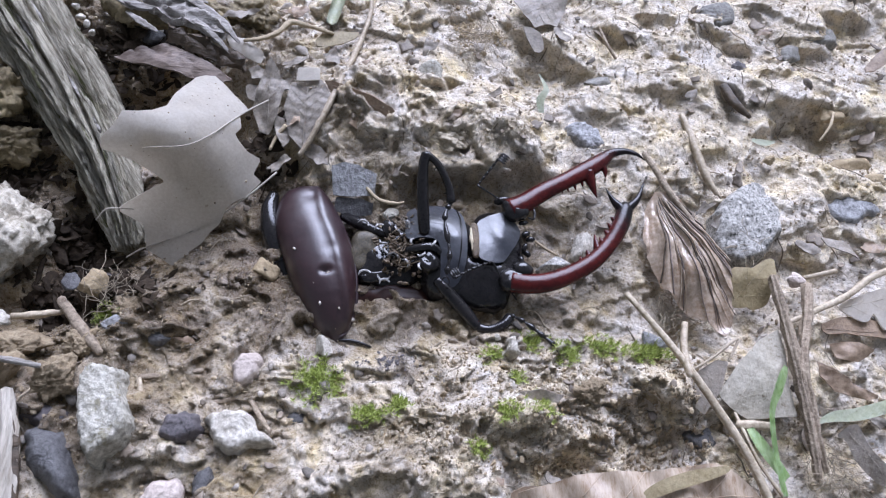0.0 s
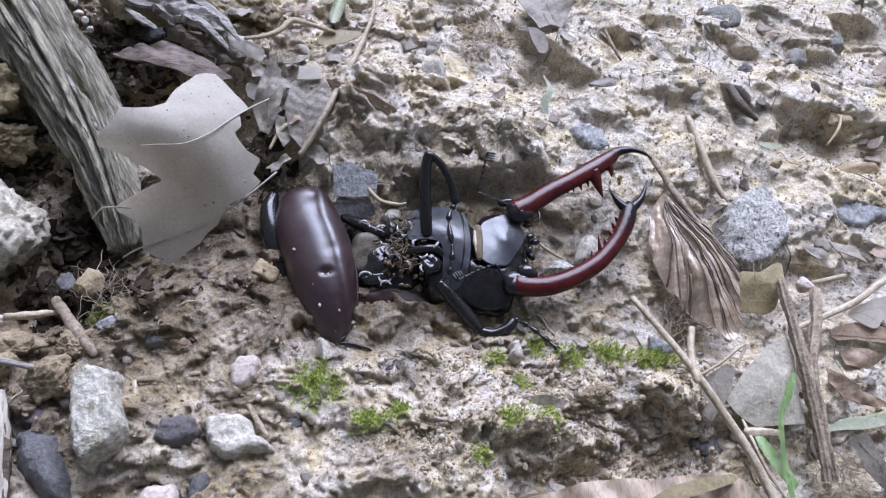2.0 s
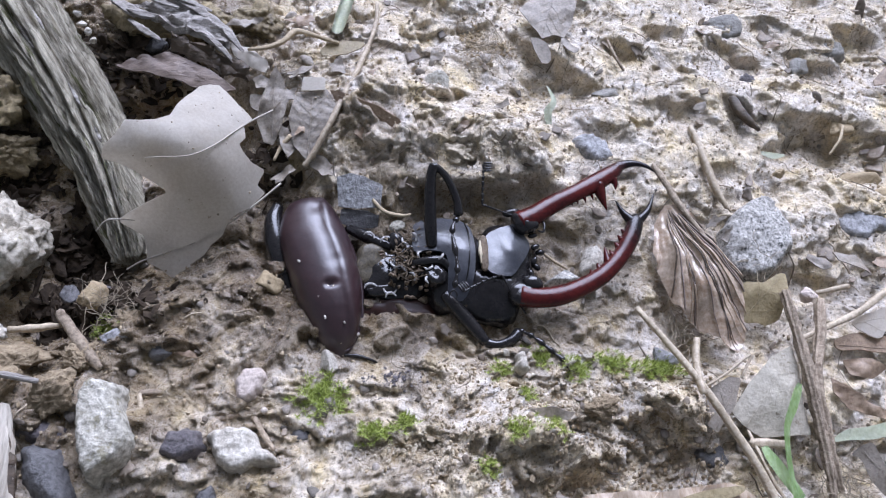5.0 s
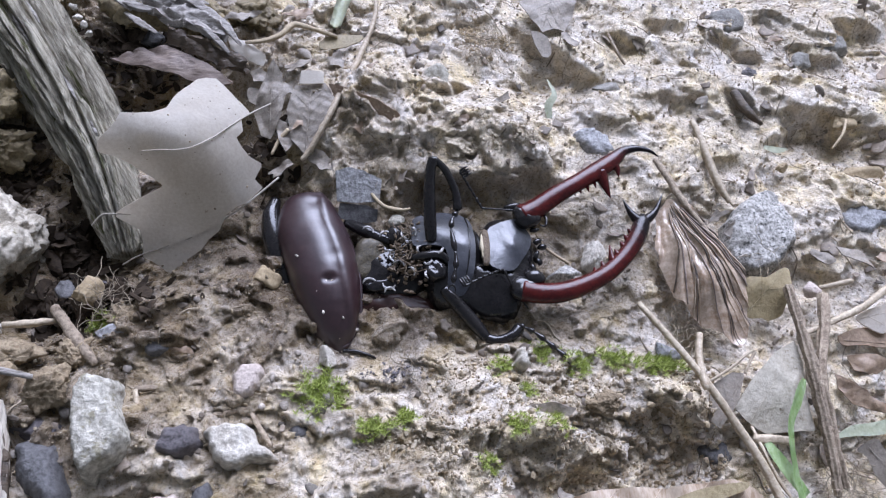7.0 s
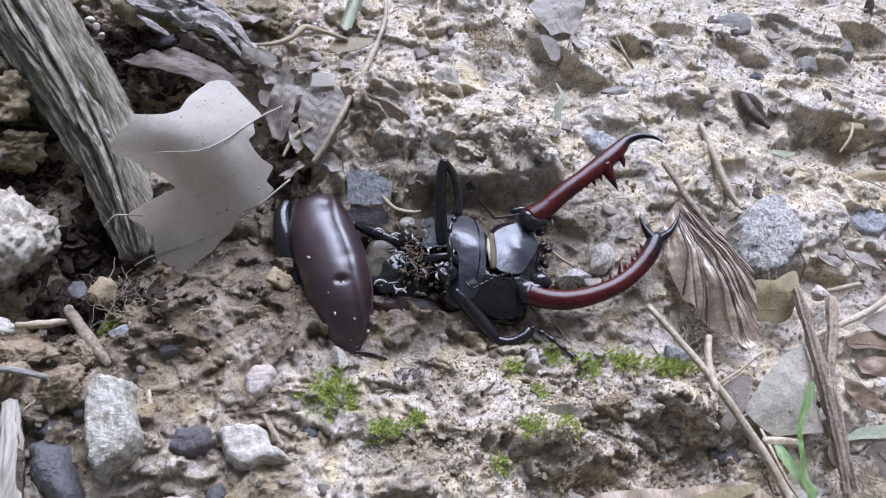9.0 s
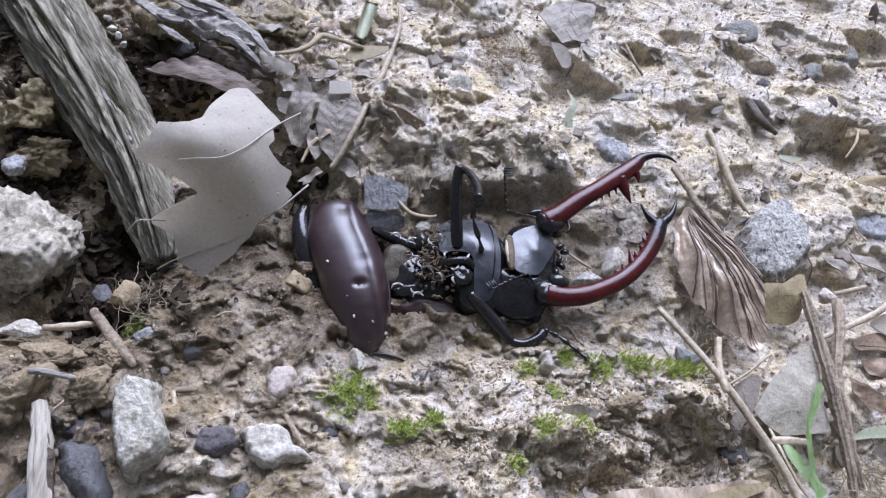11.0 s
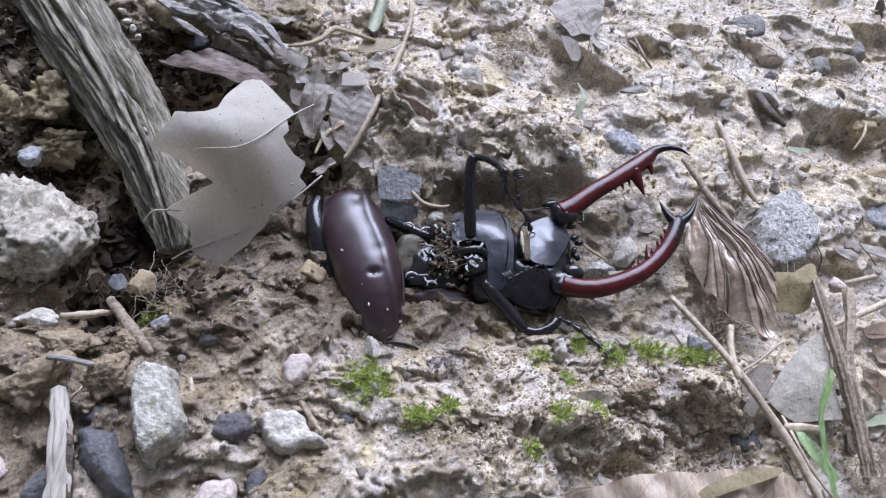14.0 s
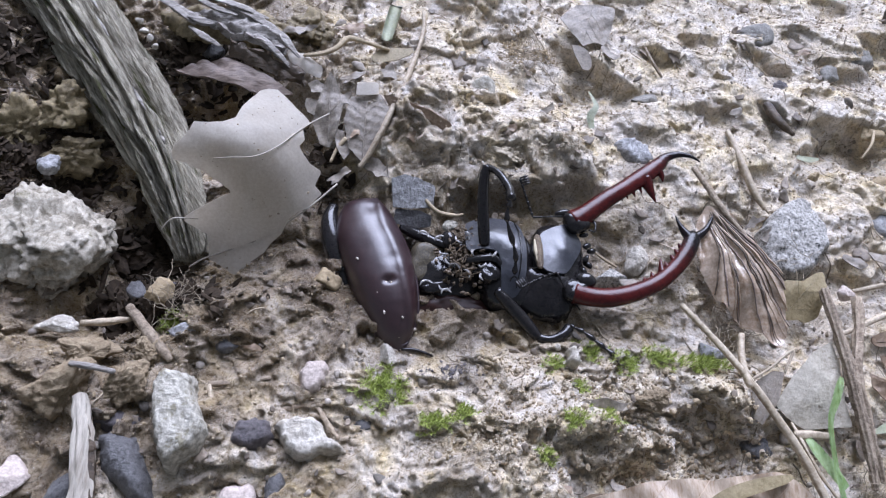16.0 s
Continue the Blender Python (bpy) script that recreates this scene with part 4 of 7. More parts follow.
def build_body():
    c = Vector((-0.8, -0.8, -3.0))
    part("forebody", blob(bmesh.new(), c, (5.0, 7.6, 4.2), (0, 0, 4), 2.8, 0.25, 0.3, 4, 5), CHITIN, beetle, "glossy black forebody", tuple(c))
    plate([(-7.9, 5.6, 0.0), (-7.2, 7.0, -0.4), (-5.0, 7.9, -0.6), (-2.5, 8.2, -0.6), (0.0, 7.7, -0.3), (1.4, 6.1, 0.5), (1.9, 3.0, 1.7), (2.0, -0.5, 2.2), (1.6, -4.0, 1.6), (0.2, -6.8, 0.2), (-2.0, -6.5, 0.6), (-2.3, -3.0, 1.8),
           (-2.8, 0.2, 2.2), (-5.5, 0.9, 1.9), (-7.8, 1.0, 1.2)], beetle, "breast_plate", "glossy blue-black breast plate with a grey sheen", [(-2.6, 3.6, 2.3), (-0.2, 1.0, 2.8), (-6.0, 4.0, 1.6)], 1)
    seam = [(0.6, 7.0, 0.2, 0.10), (1.0, 4.4, 1.7, 0.12), (1.0, 0.9, 2.6, 0.12), (0.8, -2.3, 2.3, 0.11), (0.2, -5.6, 1.1, 0.08)]
    part("plate_seam", sweep(bmesh.new(), seam, sides=8), CHITIN, beetle, "", seam[0][:3])
    c = Vector((-10.3, -0.7, -4.2))
    part("midbody", blob(bmesh.new(), c, (6.4, 5.4, 2.9), (0, 0, 0), 2.8, 0.5, 0.4, 2, 4), CHITIN, beetle, "black midbody", tuple(c))
    c = Vector((-9.5, -7.2, -4.8))
    part("hind_body", blob(bmesh.new(), c, (8.6, 2.3, 2.2), (0, 0, -2), 2.3, 0.4, 0.5, 9, 4), RED_BROWN, beetle, "dark red-brown underside of the hind breast", tuple(c))
    c = Vector((-14.0, -0.1, -3.3))
    part("stippled_plate", blob(bmesh.new(), c, (2.9, 3.5, 1.9), (14, 14, -8), 5.0, 0.25, 0.5, 5, 4), STIPPLE, beetle, "brown stippled plate of the hind breast", tuple(c))
    bm = bmesh.new()
    rng = random.Random(5)
    for k in range(150):
        x, y, z = (-8.4, -0.6, 0.1)
        x, y, z = x + rng.gauss(0, 1.9), y + rng.gauss(0, 2.5), z + 0.3 + rng.gauss(0, 0.6)
        blob(bm, (x, y, z), (rng.uniform(0.2, 0.75), rng.uniform(0.12, 0.35), rng.uniform(0.12, 0.3)), (rng.uniform(0, 90), rng.uniform(0, 90), rng.uniform(0, 180)),
             bumps=0.35, freq=3, seed=k, detail=2)
    part("torn_tissue", bm, TORN, beetle, "torn brown tissue between the segments")
    bm = bmesh.new()
    for k in range(18):
        x, y, z = (-8.1, -1.2, 1.6)
        a = rng.uniform(0, 6)
        p = [(x + rng.gauss(0, 1.2), y + rng.gauss(0, 2.0), z + rng.uniform(-0.5, 0.3), 0.09)]
        for _ in range(3):
            a += rng.uniform(-0.7, 0.7)
            p.append((p[-1][0] + 0.8 * math.cos(a), p[-1][1] + 0.8 * math.sin(a), z + rng.uniform(-0.4, 0.5), 0.08))
        sweep(bm, p, sides=6, steps=3)
    part("fibres", bm, TORN, beetle, "brown torn fibres")
    # pale torn membrane, curled and wet
    for k, (x, y, z, n) in enumerate(((-14.0, 3.7, -0.6, 1.5), (-12.1, 1.3, -0.6, 1.2), (-12.2, -4.9, -0.8, 1.8), (-9.6, 3.4, 1.0, 1.3), (-7.5, 2.5, 1.6, 1.2), (-6.1, -2.4, 2.2, 1.1), (-10.2, -6.3, -0.4, 1.4), (-7.5, -4.4, 1.4, 1.2), (-4.6, -0.9, 2.6, 1.3), (-9.0, -2.6, 1.0, 1.5), (-11.4, 3.6, 0.2, 1.4), (-13.2, -4.6, -0.9, 1.6), (-6.6, 0.4, 2.2, 1.0), (-10.9, -0.4, 0.6, 1.6), (-5.4, -3.6, 1.9, 1.1))):
        a = rng.uniform(0, 6.28)
        p = [(x, y, z, 0.1)]
        for q in range(4):
            a += rng.uniform(0.3, 0.9)
            p.append((p[-1][0] + 0.4 * n * math.cos(a), p[-1][1] + 0.4 * n * math.sin(a), z + 0.3 * math.sin(q), 0.2 if q < 3 else 0.05))
        part("membrane_shred", sweep(bmesh.new(), p, sides=8, squash=0.45, rough=0.4, seed=k), SHRED, beetle, "pale wet shred of membrane", (x, y, z))
    c = Vector((-12.2, -5.0, -1.4))
    part("shell_fragment", blob(bmesh.new(), c, (2.6, 0.9, 0.5), (25, 0, 10), 2.4, 0.3, 0.8, 3, 3), CHITIN, beetle, "shiny black fragment of the breast", tuple(c))
    c = Vector((-6.3, -1.0, 0.9))
    part("collar", sweep(bmesh.new(), [(-8.4, -1.1, 0.3, 0.55), (-6.4, -1.1, 1.6, 0.7), (-3.7, -0.9, 2.0, 0.75), (-1.8, -2.1, 1.2, 0.6)], sides=12), CHITIN, beetle, "black rim of the leg socket", tuple(c))
    c = Vector((-4.2, -3.2, 0.9))
    part("hip", blob(bmesh.new(), c, (1.6, 1.8, 1.5), (0, 0, 20), 2.6, 0.45, 0.7, 1, 4), CHITIN, beetle, "knobbly shiny black hip joint", tuple(c))
    c = Vector((-10.5, 3.4, -0.6))
    part("hip", blob(bmesh.new(), c, (1.4, 1.7, 1.4), (0, 0, 20), 2.0, 0.2, 0.6, 2, 3), CHITIN, beetle, "", tuple(c))
    c = Vector((-10.4, 6.3, -0.6))
    part("membrane", blob(bmesh.new(), c, (1.3, 1.0, 0.8), (0, 0, 20), 2.0, 0.3, 0.9, 2, 3), GREY_STONE, beetle, "pale dusty joint membrane", tuple(c))


def tarsus_shape(rows, count=5):
    """A foot of short beads with a pair of claws."""
    s = spline(rows, 12)
    n = len(s) - 1
    beads = []
    for k in range(count):
        for u, w in ((0.0, 0.20), (0.35, 0.33), (0.72, 0.50), (0.93, 0.22)):
            beads.append((*s[min(n, int(n * (k + u) / count))][:3], w))
    bm = sweep(bmesh.new(), beads, sides=10, steps=3)
    e, d = s[-1][:3], s[-1][:3] - s[-4][:3]
    d = d / np.linalg.norm(d)
    side = np.cross(d, (0, 0, 1))
    side /= max(1e-6, np.linalg.norm(side))
    for w in (-1, 1):
        sweep(bm, [(*e, 0.15), (*(e + d * 0.5 + side * w * 0.5), 0.12), (*(e + d * 1.2 + side * w * 0.6 - np.array((0, 0, 0.3))), 0.03)], sides=6, steps=3)
    return bm


def tibia_shape(rows):
    """A shin with small thorns along it and a broad end."""
    bm = sweep(bmesh.new(), rows, sides=12)
    s = spline(rows, 6)
    for k in range(6, len(s) - 1, 4):
        p, d = s[k][:3], s[k + 1][:3] - s[k][:3]
        side = np.cross(d, (0, 0, 1))
        side = side / max(1e-6, np.linalg.norm(side))
        sweep(bm, [(*p, 0.22), (*(p + side * (s[k][3] + 0.5) + d * 0.6), 0.03)], sides=6, steps=3)
    return bm


KNEE = (-5.3, 12.9, 8.0)
SHIN_END = (-1.0, 5.9, 5.0)
FOOT_END = (-1.6, -6.5, 3.2)


def build_legs():
    femur = [(-4.9, 1.7, 1.6, 0.9), (-5.3, 4.3, 3.2, 1.02), (-5.7, 8.3, 5.4, 0.96), (-5.7, 11.4, 7.2, 0.84), (*KNEE, 0.86)]
    limb("femur", femur, CHITIN, beetle, "glossy black raised thigh", sides=16)
    k, e = np.array(KNEE), np.array(SHIN_END)
    rows = [(*k, 0.55), (*(k + (e - k) * 0.3 + np.array((0.7, 0.5, 0.2))), 0.6), (*(k + (e - k) * 0.7 + np.array((0.8, 0.3, 0))), 0.66), (*e, 0.8)]
    tibia = part("tibia", tibia_shape(rows), CHITIN, beetle, "thorny black shin", KNEE)
    f = np.array(FOOT_END)
    foot = [(*e, 0), (*(e + (f - e) * 0.25 + np.array((-0.9, 0, 0.5))), 0), (*(e + (f - e) * 0.7 + np.array((0.2, 0, 0.6))), 0), (*f, 0)]
    tarsus = part("tarsus", tarsus_shape(foot), CHITIN, tibia, "black beaded foot with two claws", SHIN_END)
    # the leg that props on the soil
    femur = [(-2.8, -5.8, 0.2, 0.8), (-1.2, -7.4, -0.3, 1.05), (1.8, -10.5, -1.0, 1.1), (4.0, -13.0, -1.4, 0.8)]
    limb("femur", femur, CHITIN, beetle, "glossy black propped thigh", sides=16)
    rows = [(4.0, -13.0, -1.4, 0.75), (5.9, -13.3, -1.2, 0.7), (8.1, -12.4, -1.0, 0.85), (9.1, -11.2, -1.0, 0.9)]
    part("tibia", tibia_shape(rows), CHITIN, beetle, "", rows[0][:3])
    foot = [(8.6, -10.8, -0.6, 0), (11.0, -12.0, -0.2, 0), (13.5, -14.0, 0.0, 0), (16.1, -16.3, 0.2, 0)]
    part("tarsus", tarsus_shape(foot), CHITIN, beetle, "", foot[0][:3])
    # the middle leg, folded behind the wing case
    femur = [(-18.4, 6.9, -3.4, 0.8), (-15.9, 5.2, -2.4, 1.0), (-13.0, 3.4, -1.4, 0.9), (-10.6, 2.3, -0.6, 0.6)]
    limb("femur", femur, CHITIN, beetle, "glossy black folded thigh", sides=14)
    rows = [(-17.7, -15.0, -4.2, 0.3), (-15.5, -15.1, -4.0, 0.3), (-13.2, -15.7, -4.2, 0.2), (-12.2, -16.2, -4.4, 0.05)]
    limb("claw", rows, CHITIN, beetle, "dark spine under the wing case", sides=8)
    rows = [(-27.3, -1.1, -4.0, 0.12), (-30.3, -3.2, -4.2, 0.16), (-33.6, -5.8, -4.3, 0.16), (-34.6, -8.7, -4.6, 0.22), (-35.7, -10.4, -4.9, 0.3)]
    limb("hind_foot", rows, CHITIN, beetle, "thin dark foot stretched out on the soil", sides=8, rough=0.3)


JAW_UP = (9.3, 6.8, 2.0)
JAW_LOW = (9.2, -5.8, 1.0)

JAW_UP_PIVOT, JAW_UP_AXIS = (7.75, 9.65, 4.05), (0.57, -1.01, 1.0)
JAW_LOW_PIVOT, JAW_LOW_AXIS = (8.77, -5.12, 1.06), (0.08, -0.11, 1.0)


def build_head():
    c = Vector((7.1, -0.0, -3.2))
    head = part("head", blob(bmesh.new(), c, (5.0, 8.2, 3.8), (4, 0, -4), 2.6, 0.2, 0.3, 7, 5), CHITIN, beetle, "broad glossy black head", tuple(c))
    plate([(3.7, 4.0, 1.8), (5.4, 5.4, 1.7), (7.2, 6.2, 1.6), (8.6, 6.6, 1.5), (9.8, 5.2, 1.4), (11.0, 3.7, 0.8), (10.7, 1.8, 0.9), (9.3, -0.6, 1.3), (7.8, -2.7, 1.6), (5.7, -3.0, 2.1), (3.8, -2.3, 2.3), (3.4, 0.6, 2.4)],
          head, "throat_plate", "glossy lavender-grey throat plate flaring towards the jaws", [(5.8, 1.5, 1.9), (7.5, 1.5, 2.5), (8.9, 2.7, 1.6)], 3)
    g = Vector((4.7, -5.1, -2.2))
    part("cheek", blob(bmesh.new(), g, (5.0, 4.4, 2.9), (20, 0, -8), 3.4, 0.25, 0.5, 6, 4), CHITIN, head, "", tuple(g))
    g = Vector((3.2, 0.7, 2.1))
    part("neck_skin", blob(bmesh.new(), g, (0.7, 3.2, 0.5), (0, 0, 2), 3.0, 0.15, 0.9, 4, 3), TORN, head, "dark brown skin at the neck", tuple(g))
    g = Vector((2.6, 0.7, 2.5))
    part("neck_membrane", blob(bmesh.new(), g, (0.22, 2.0, 0.4), (0, 0, 2), 2.4, 0.3, 1.4, 1, 3), CREAM, head, "cream membrane at the neck", tuple(g))
    for k, (x, y, z) in enumerate(((11.6, 5.1, 0.8), (12.0, 3.1, 0.6), (11.7, 0.7, 0.6), (11.0, -1.9, 0.8), (12.1, -0.3, 0.2), (12.9, 2.4, 0.0))):
        part("mouthpart", blob(bmesh.new(), (x, y, z), (0.75, 0.45, 0.5), (0, 0, 35 * k), 2.6, 0.3, 1.2, k, 2), CHITIN, head, "", (x, y, z))
    g = Vector((11.0, -3.9, 1.6))
    part("jaw_joint", blob(bmesh.new(), g, (1.7, 1.3, 1.2), (10, 0, -10), 2.2, 0.15, 0.8, 2, 3), CHITIN, head, "glossy jaw joint", tuple(g))
    g = Vector((10.2, 7.0, 1.8))
    part("jaw_joint", blob(bmesh.new(), g, (2.2, 2.1, 1.6), (0, 0, 25), 2.6, 0.2, 0.7, 12, 4), CHITIN, head, "", tuple(g))
    g = Vector((9.5, -5.6, 0.7))
    part("jaw_joint", blob(bmesh.new(), g, (2.3, 2.0, 1.7), (0, 0, 5), 2.6, 0.2, 0.7, 13, 4), CHITIN, head, "", tuple(g))
    g = Vector((8.1, 8.9, 1.4))
    part("antenna_socket", blob(bmesh.new(), g, (1.5, 0.7, 0.8), (0, 0, 15), 2.0, 0.2, 0.9, 2, 3), CHITIN, head, "", tuple(g))
    rows = [(12.9, 7.5, 2.0, 0.25), (13.4, 6.5, 2.2, 0.24), (13.1, 5.2, 2.2, 0.2), (12.2, 5.5, 2.0, 0.1)]
    limb("palp", rows, CHITIN, head, "curled black palp", sides=8)
    rows = [(11.9, 4.6, 0.5, 0.16), (13.5, 2.5, 0.0, 0.2), (15.5, 1.3, -0.6, 0.24), (17.6, 0.4, -1.2, 0.2)]
    limb("palp", rows, ROOT, head, "pale tongue brush", sides=8)
    jaw = bmesh.new()
    sweep(jaw, [(*JAW_UP, 2.0), (11.7, 8.1, 2.2, 1.75), (15.1, 10.5, 2.4, 1.6), (19.0, 12.9, 2.4, 1.5), (23.2, 15.6, 2.3, 1.6), (26.1, 17.8, 2.2, 1.35),
                (27.8, 19.3, 2.2, 0.9), (30.2, 19.9, 2.3, 0.6), (32.3, 19.4, 2.4, 0.38), (33.8, 18.2, 2.4, 0.1)], sides=18, squash=0.75)
    sweep(jaw, [(25.6, 17.0, 2.2, 0.9), (26.3, 15.7, 2.2, 0.55), (26.3, 14.3, 2.2, 0.1)], sides=10)
    sweep(jaw, [(23.2, 15.0, 2.2, 1.3), (23.8, 12.7, 2.0, 0.75), (24.5, 10.3, 1.8, 0.06)], sides=10)
    for x, y, z, u, v, w in ((20.6, 12.6, 2.2, 20.9, 11.4, 2.0), (18.2, 11.4, 2.2, 18.5, 10.6, 2.1), (21.9, 13.5, 2.2, 22.2, 12.1, 2.0), (19.3, 12.0, 2.2, 19.5, 11.0, 2.1)):
        sweep(jaw, [(x, y, z, 0.45), (u, v, w, 0.06)], sides=8, steps=3)
    part("mandible", jaw, RED_CHITIN, head, "dark red antler-like jaw", JAW_UP_PIVOT)
    jaw = bmesh.new()
    sweep(jaw, [(*JAW_LOW, 1.9), (11.9, -6.2, 1.3, 1.7), (15.0, -5.9, 1.6, 1.65), (18.8, -4.4, 1.8, 1.55), (22.7, -1.9, 2.0, 1.45), (25.9, 1.6, 2.1, 1.4),
                (28.0, 5.1, 2.2, 1.5), (29.1, 8.0, 2.2, 1.35), (29.6, 9.1, 2.2, 0.9)], sides=18, squash=0.8)
    sweep(jaw, [(28.8, 7.8, 2.2, 1.0), (27.2, 9.6, 2.3, 0.55), (26.0, 11.8, 2.5, 0.08)], sides=10)
    sweep(jaw, [(29.3, 8.0, 2.2, 1.0), (31.5, 10.3, 2.3, 0.55), (33.0, 13.7, 2.5, 0.08)], sides=10)
    for x, y, z, u, v, w in ((23.6, 0.0, 2.1, 23.2, 2.9, 2.4), (25.8, 2.9, 2.1, 25.0, 3.9, 2.3), (24.7, 1.2, 2.1, 24.0, 2.4, 2.3), (22.2, -1.4, 2.0, 21.7, 0.0, 2.2), (26.6, 4.3, 2.1, 25.7, 5.2, 2.3), (27.3, 5.7, 2.1, 26.4, 6.4, 2.3), (20.9, -2.3, 1.9, 20.5, -1.2, 2.1)):
        sweep(jaw, [(x, y, z, 0.8), (0.4 * x + 0.6 * u, 0.4 * y + 0.6 * v, 0.4 * z + 0.6 * w, 0.4), (u, v, w, 0.08)], sides=8, steps=3)
    part("mandible", jaw, RED_CHITIN, head, "dark red antler-like jaw with a forked tip", JAW_LOW_PIVOT)
    # the antenna folded over the breast
    part("antenna", antenna_shape([(10.2, -8.3, -0.4, 0.14), (7.9, -6.1, 1.2, 0.16), (5.9, -3.2, 2.6, 0.2)], False), CHITIN, head, "", (10.2, -8.3, -0.4))
    part("antenna", antenna_shape([(5.9, -3.2, 2.6, 0.14), (2.9, -4.7, 3.0, 0.13), (-0.4, -6.7, 3.2, 0.13)], True), CHITIN, head, "elbowed antenna with a comb of four leaves", (5.9, -3.2, 2.6))
    return head


def antenna_shape(rows, comb):
    bm = bmesh.new()
    if not comb:
        return sweep(bm, rows, sides=8)
    s = spline(rows, 24)
    n = len(s) - 1
    beads = []
    for k in range(7):
        for u, w in ((0.0, 0.13), (0.45, 0.20), (0.8, 0.28), (0.95, 0.14)):
            beads.append((*s[min(n, int(n * (k + u) / 7))][:3], w))
    sweep(bm, beads, sides=8, steps=2)
    e, d = s[-1][:3], s[-1][:3] - s[-5][:3]
    d = d / np.linalg.norm(d)
    side = np.cross(d, (0, 0, 1))
    side /= max(1e-6, np.linalg.norm(side))
    for k in range(4):
        p = e - d * 0.42 * (3 - k)
        sweep(bm, [(*p, 0.17), (*(p + side * 0.9), 0.21), (*(p + side * 1.5), 0.07)], sides=7, steps=3)
    return bm


SOCKET = (8.6, 8.0, 2.0)
ELBOW = (3.7, 10.6, 3.0)
CLUB = (7.8, 15.9, 5.0)

build_wing_case()
build_body()
build_legs()
head = build_head()
scape = limb("antenna", [(*SOCKET, 0.16), (*[(a + b) / 2 for a, b in zip(SOCKET, ELBOW)], 0.14), (*ELBOW, 0.2)], CHITIN, beetle, "", SOCKET, sides=8)
comb = part("antenna", antenna_shape([(*ELBOW, 0.14), (*[(a + b) / 2 for a, b in zip(ELBOW, CLUB)], 0.13), (*CLUB, 0.13)], True), CHITIN, beetle,
            "elbowed antenna with a comb of four leaves", ELBOW)


# ---- the old branch and the leaves on it ----
def build_branch():
    rows = [(-112.0, 88.3, 1.0, 8.2), (-95.0, 66.9, 0.0, 7.6), (-80.8, 48.0, -1.5, 7.0), (-68.0, 30.6, -3.0, 6.7), (-62.7, 22.7, -4.2, 5.9), (-58.3, 15.1, -5.5, 5.0),
            (-55.2, 7.7, -7.0, 3.9), (-53.2, 1.6, -8.5, 2.6)]
    q = (Vector(rows[6][:3]) - Vector(rows[1][:3])).to_track_quat("Z", "Y")

    def carve(s, a, r):
        u = Vector((math.cos(a) * 4.2, math.sin(a) * 4.2, s * 0.03))
        twist = Vector((0, 0, 0.6 * noise.noise(Vector((s * 0.05, a, 2)))))
        deep = max(0, 1 - 4.0 * abs(noise.noise(u * 0.8 + twist))) * 2.2
        thin = max(0, 1 - 4.0 * abs(noise.noise(u * 2.0 + Vector((4, 0, 0))))) * 1.0
        return 0.7 * noise.noise(u * 0.6 + Vector((9, 0, 0))) + 0.5 * noise.noise(Vector((u.x * 1.6, u.y * 1.6, s * 0.22))) + 0.22 * noise.noise(Vector((u.x * 4, u.y * 4, s * 0.9))) - deep - thin
    bm = sweep(bmesh.new(), rows, sides=150, steps=30, carve=carve)
    ob = part("branch", bm, OLD_WOOD, origin=tuple(rows[4][:3]))
    ob.data.transform(q.inverted().to_matrix().to_4x4())
    ob.matrix_basis = Matrix.Translation(ob.location) @ q.to_matrix().to_4x4()
    rng = random.Random(8)
    rows = [Vector(r[:3]) for r in rows]
    for k in range(9):
        u = rng.uniform(1.2, 4.6)
        base = rows[int(u)].lerp(rows[int(u) + 1], u % 1) + Vector((rng.uniform(-2.6, 3.6), rng.uniform(0, 1), 0))
        rad = 7.6 - 0.4 * u
        base.z += math.sqrt(max(4, rad ** 2 - (base.x - rows[int(u)].lerp(rows[int(u) + 1], u % 1).x) ** 2)) - 0.9
        d = (rows[int(u) + 1] - rows[int(u)]).normalized()
        n = rng.uniform(3, 7)
        pts = [(*(base + d * n * f + Vector((0, 0, 0.25 * math.sin(9 * f + k)))), w) for f, w in ((0, 0.08), (0.35, 0.34), (0.7, 0.3), (1, 0.05))]
        s = part("splinter", sweep(bmesh.new(), pts, sides=7, squash=0.6, rough=0.3, seed=k), GREY_BARK, None, "grey raised splinter of wood", pts[0][:3])
        w = s.matrix_basis.copy()
        s.parent = ob
        s.matrix_basis = ob.matrix_basis.inverted() @ w
    return tagged(ob, "old grey weathered branch with furrowed wood", "branch")


build_branch()

OAK_TOP = [(-55, 9.4, 8.8), (-54.6, 10.4, 10.1), (-53.2, 12, 11.3), (-52.3, 13.3, 11.8), (-51.8, 14.4, 12), (-49.8, 14.7, 11.6), (-47.8, 15.3, 11.2), (-46.2, 16.7, 10.6), (-45.6, 19.5, 9.7), (-44.5, 23.3, 7.8),
           (-43.7, 26.1, 6.2), (-42.5, 27.6, 5.1), (-41.3, 28.2, 4.4), (-39.7, 26.7, 4.3), (-37.6, 24.7, 4.1), (-35.1, 22.6, 3), (-36.2, 20.2, 4.5), (-35.7, 17.8, 4.3), (-36.4, 16.2, 5.1), (-35.8, 15.4, 4.1), (-34.6, 14.8, 2.2),
           (-32.5, 15.5, -0.7), (-32.8, 14.5, -0.7), (-33.6, 12.3, -0.5), (-32.3, 11.9, -2.5)]
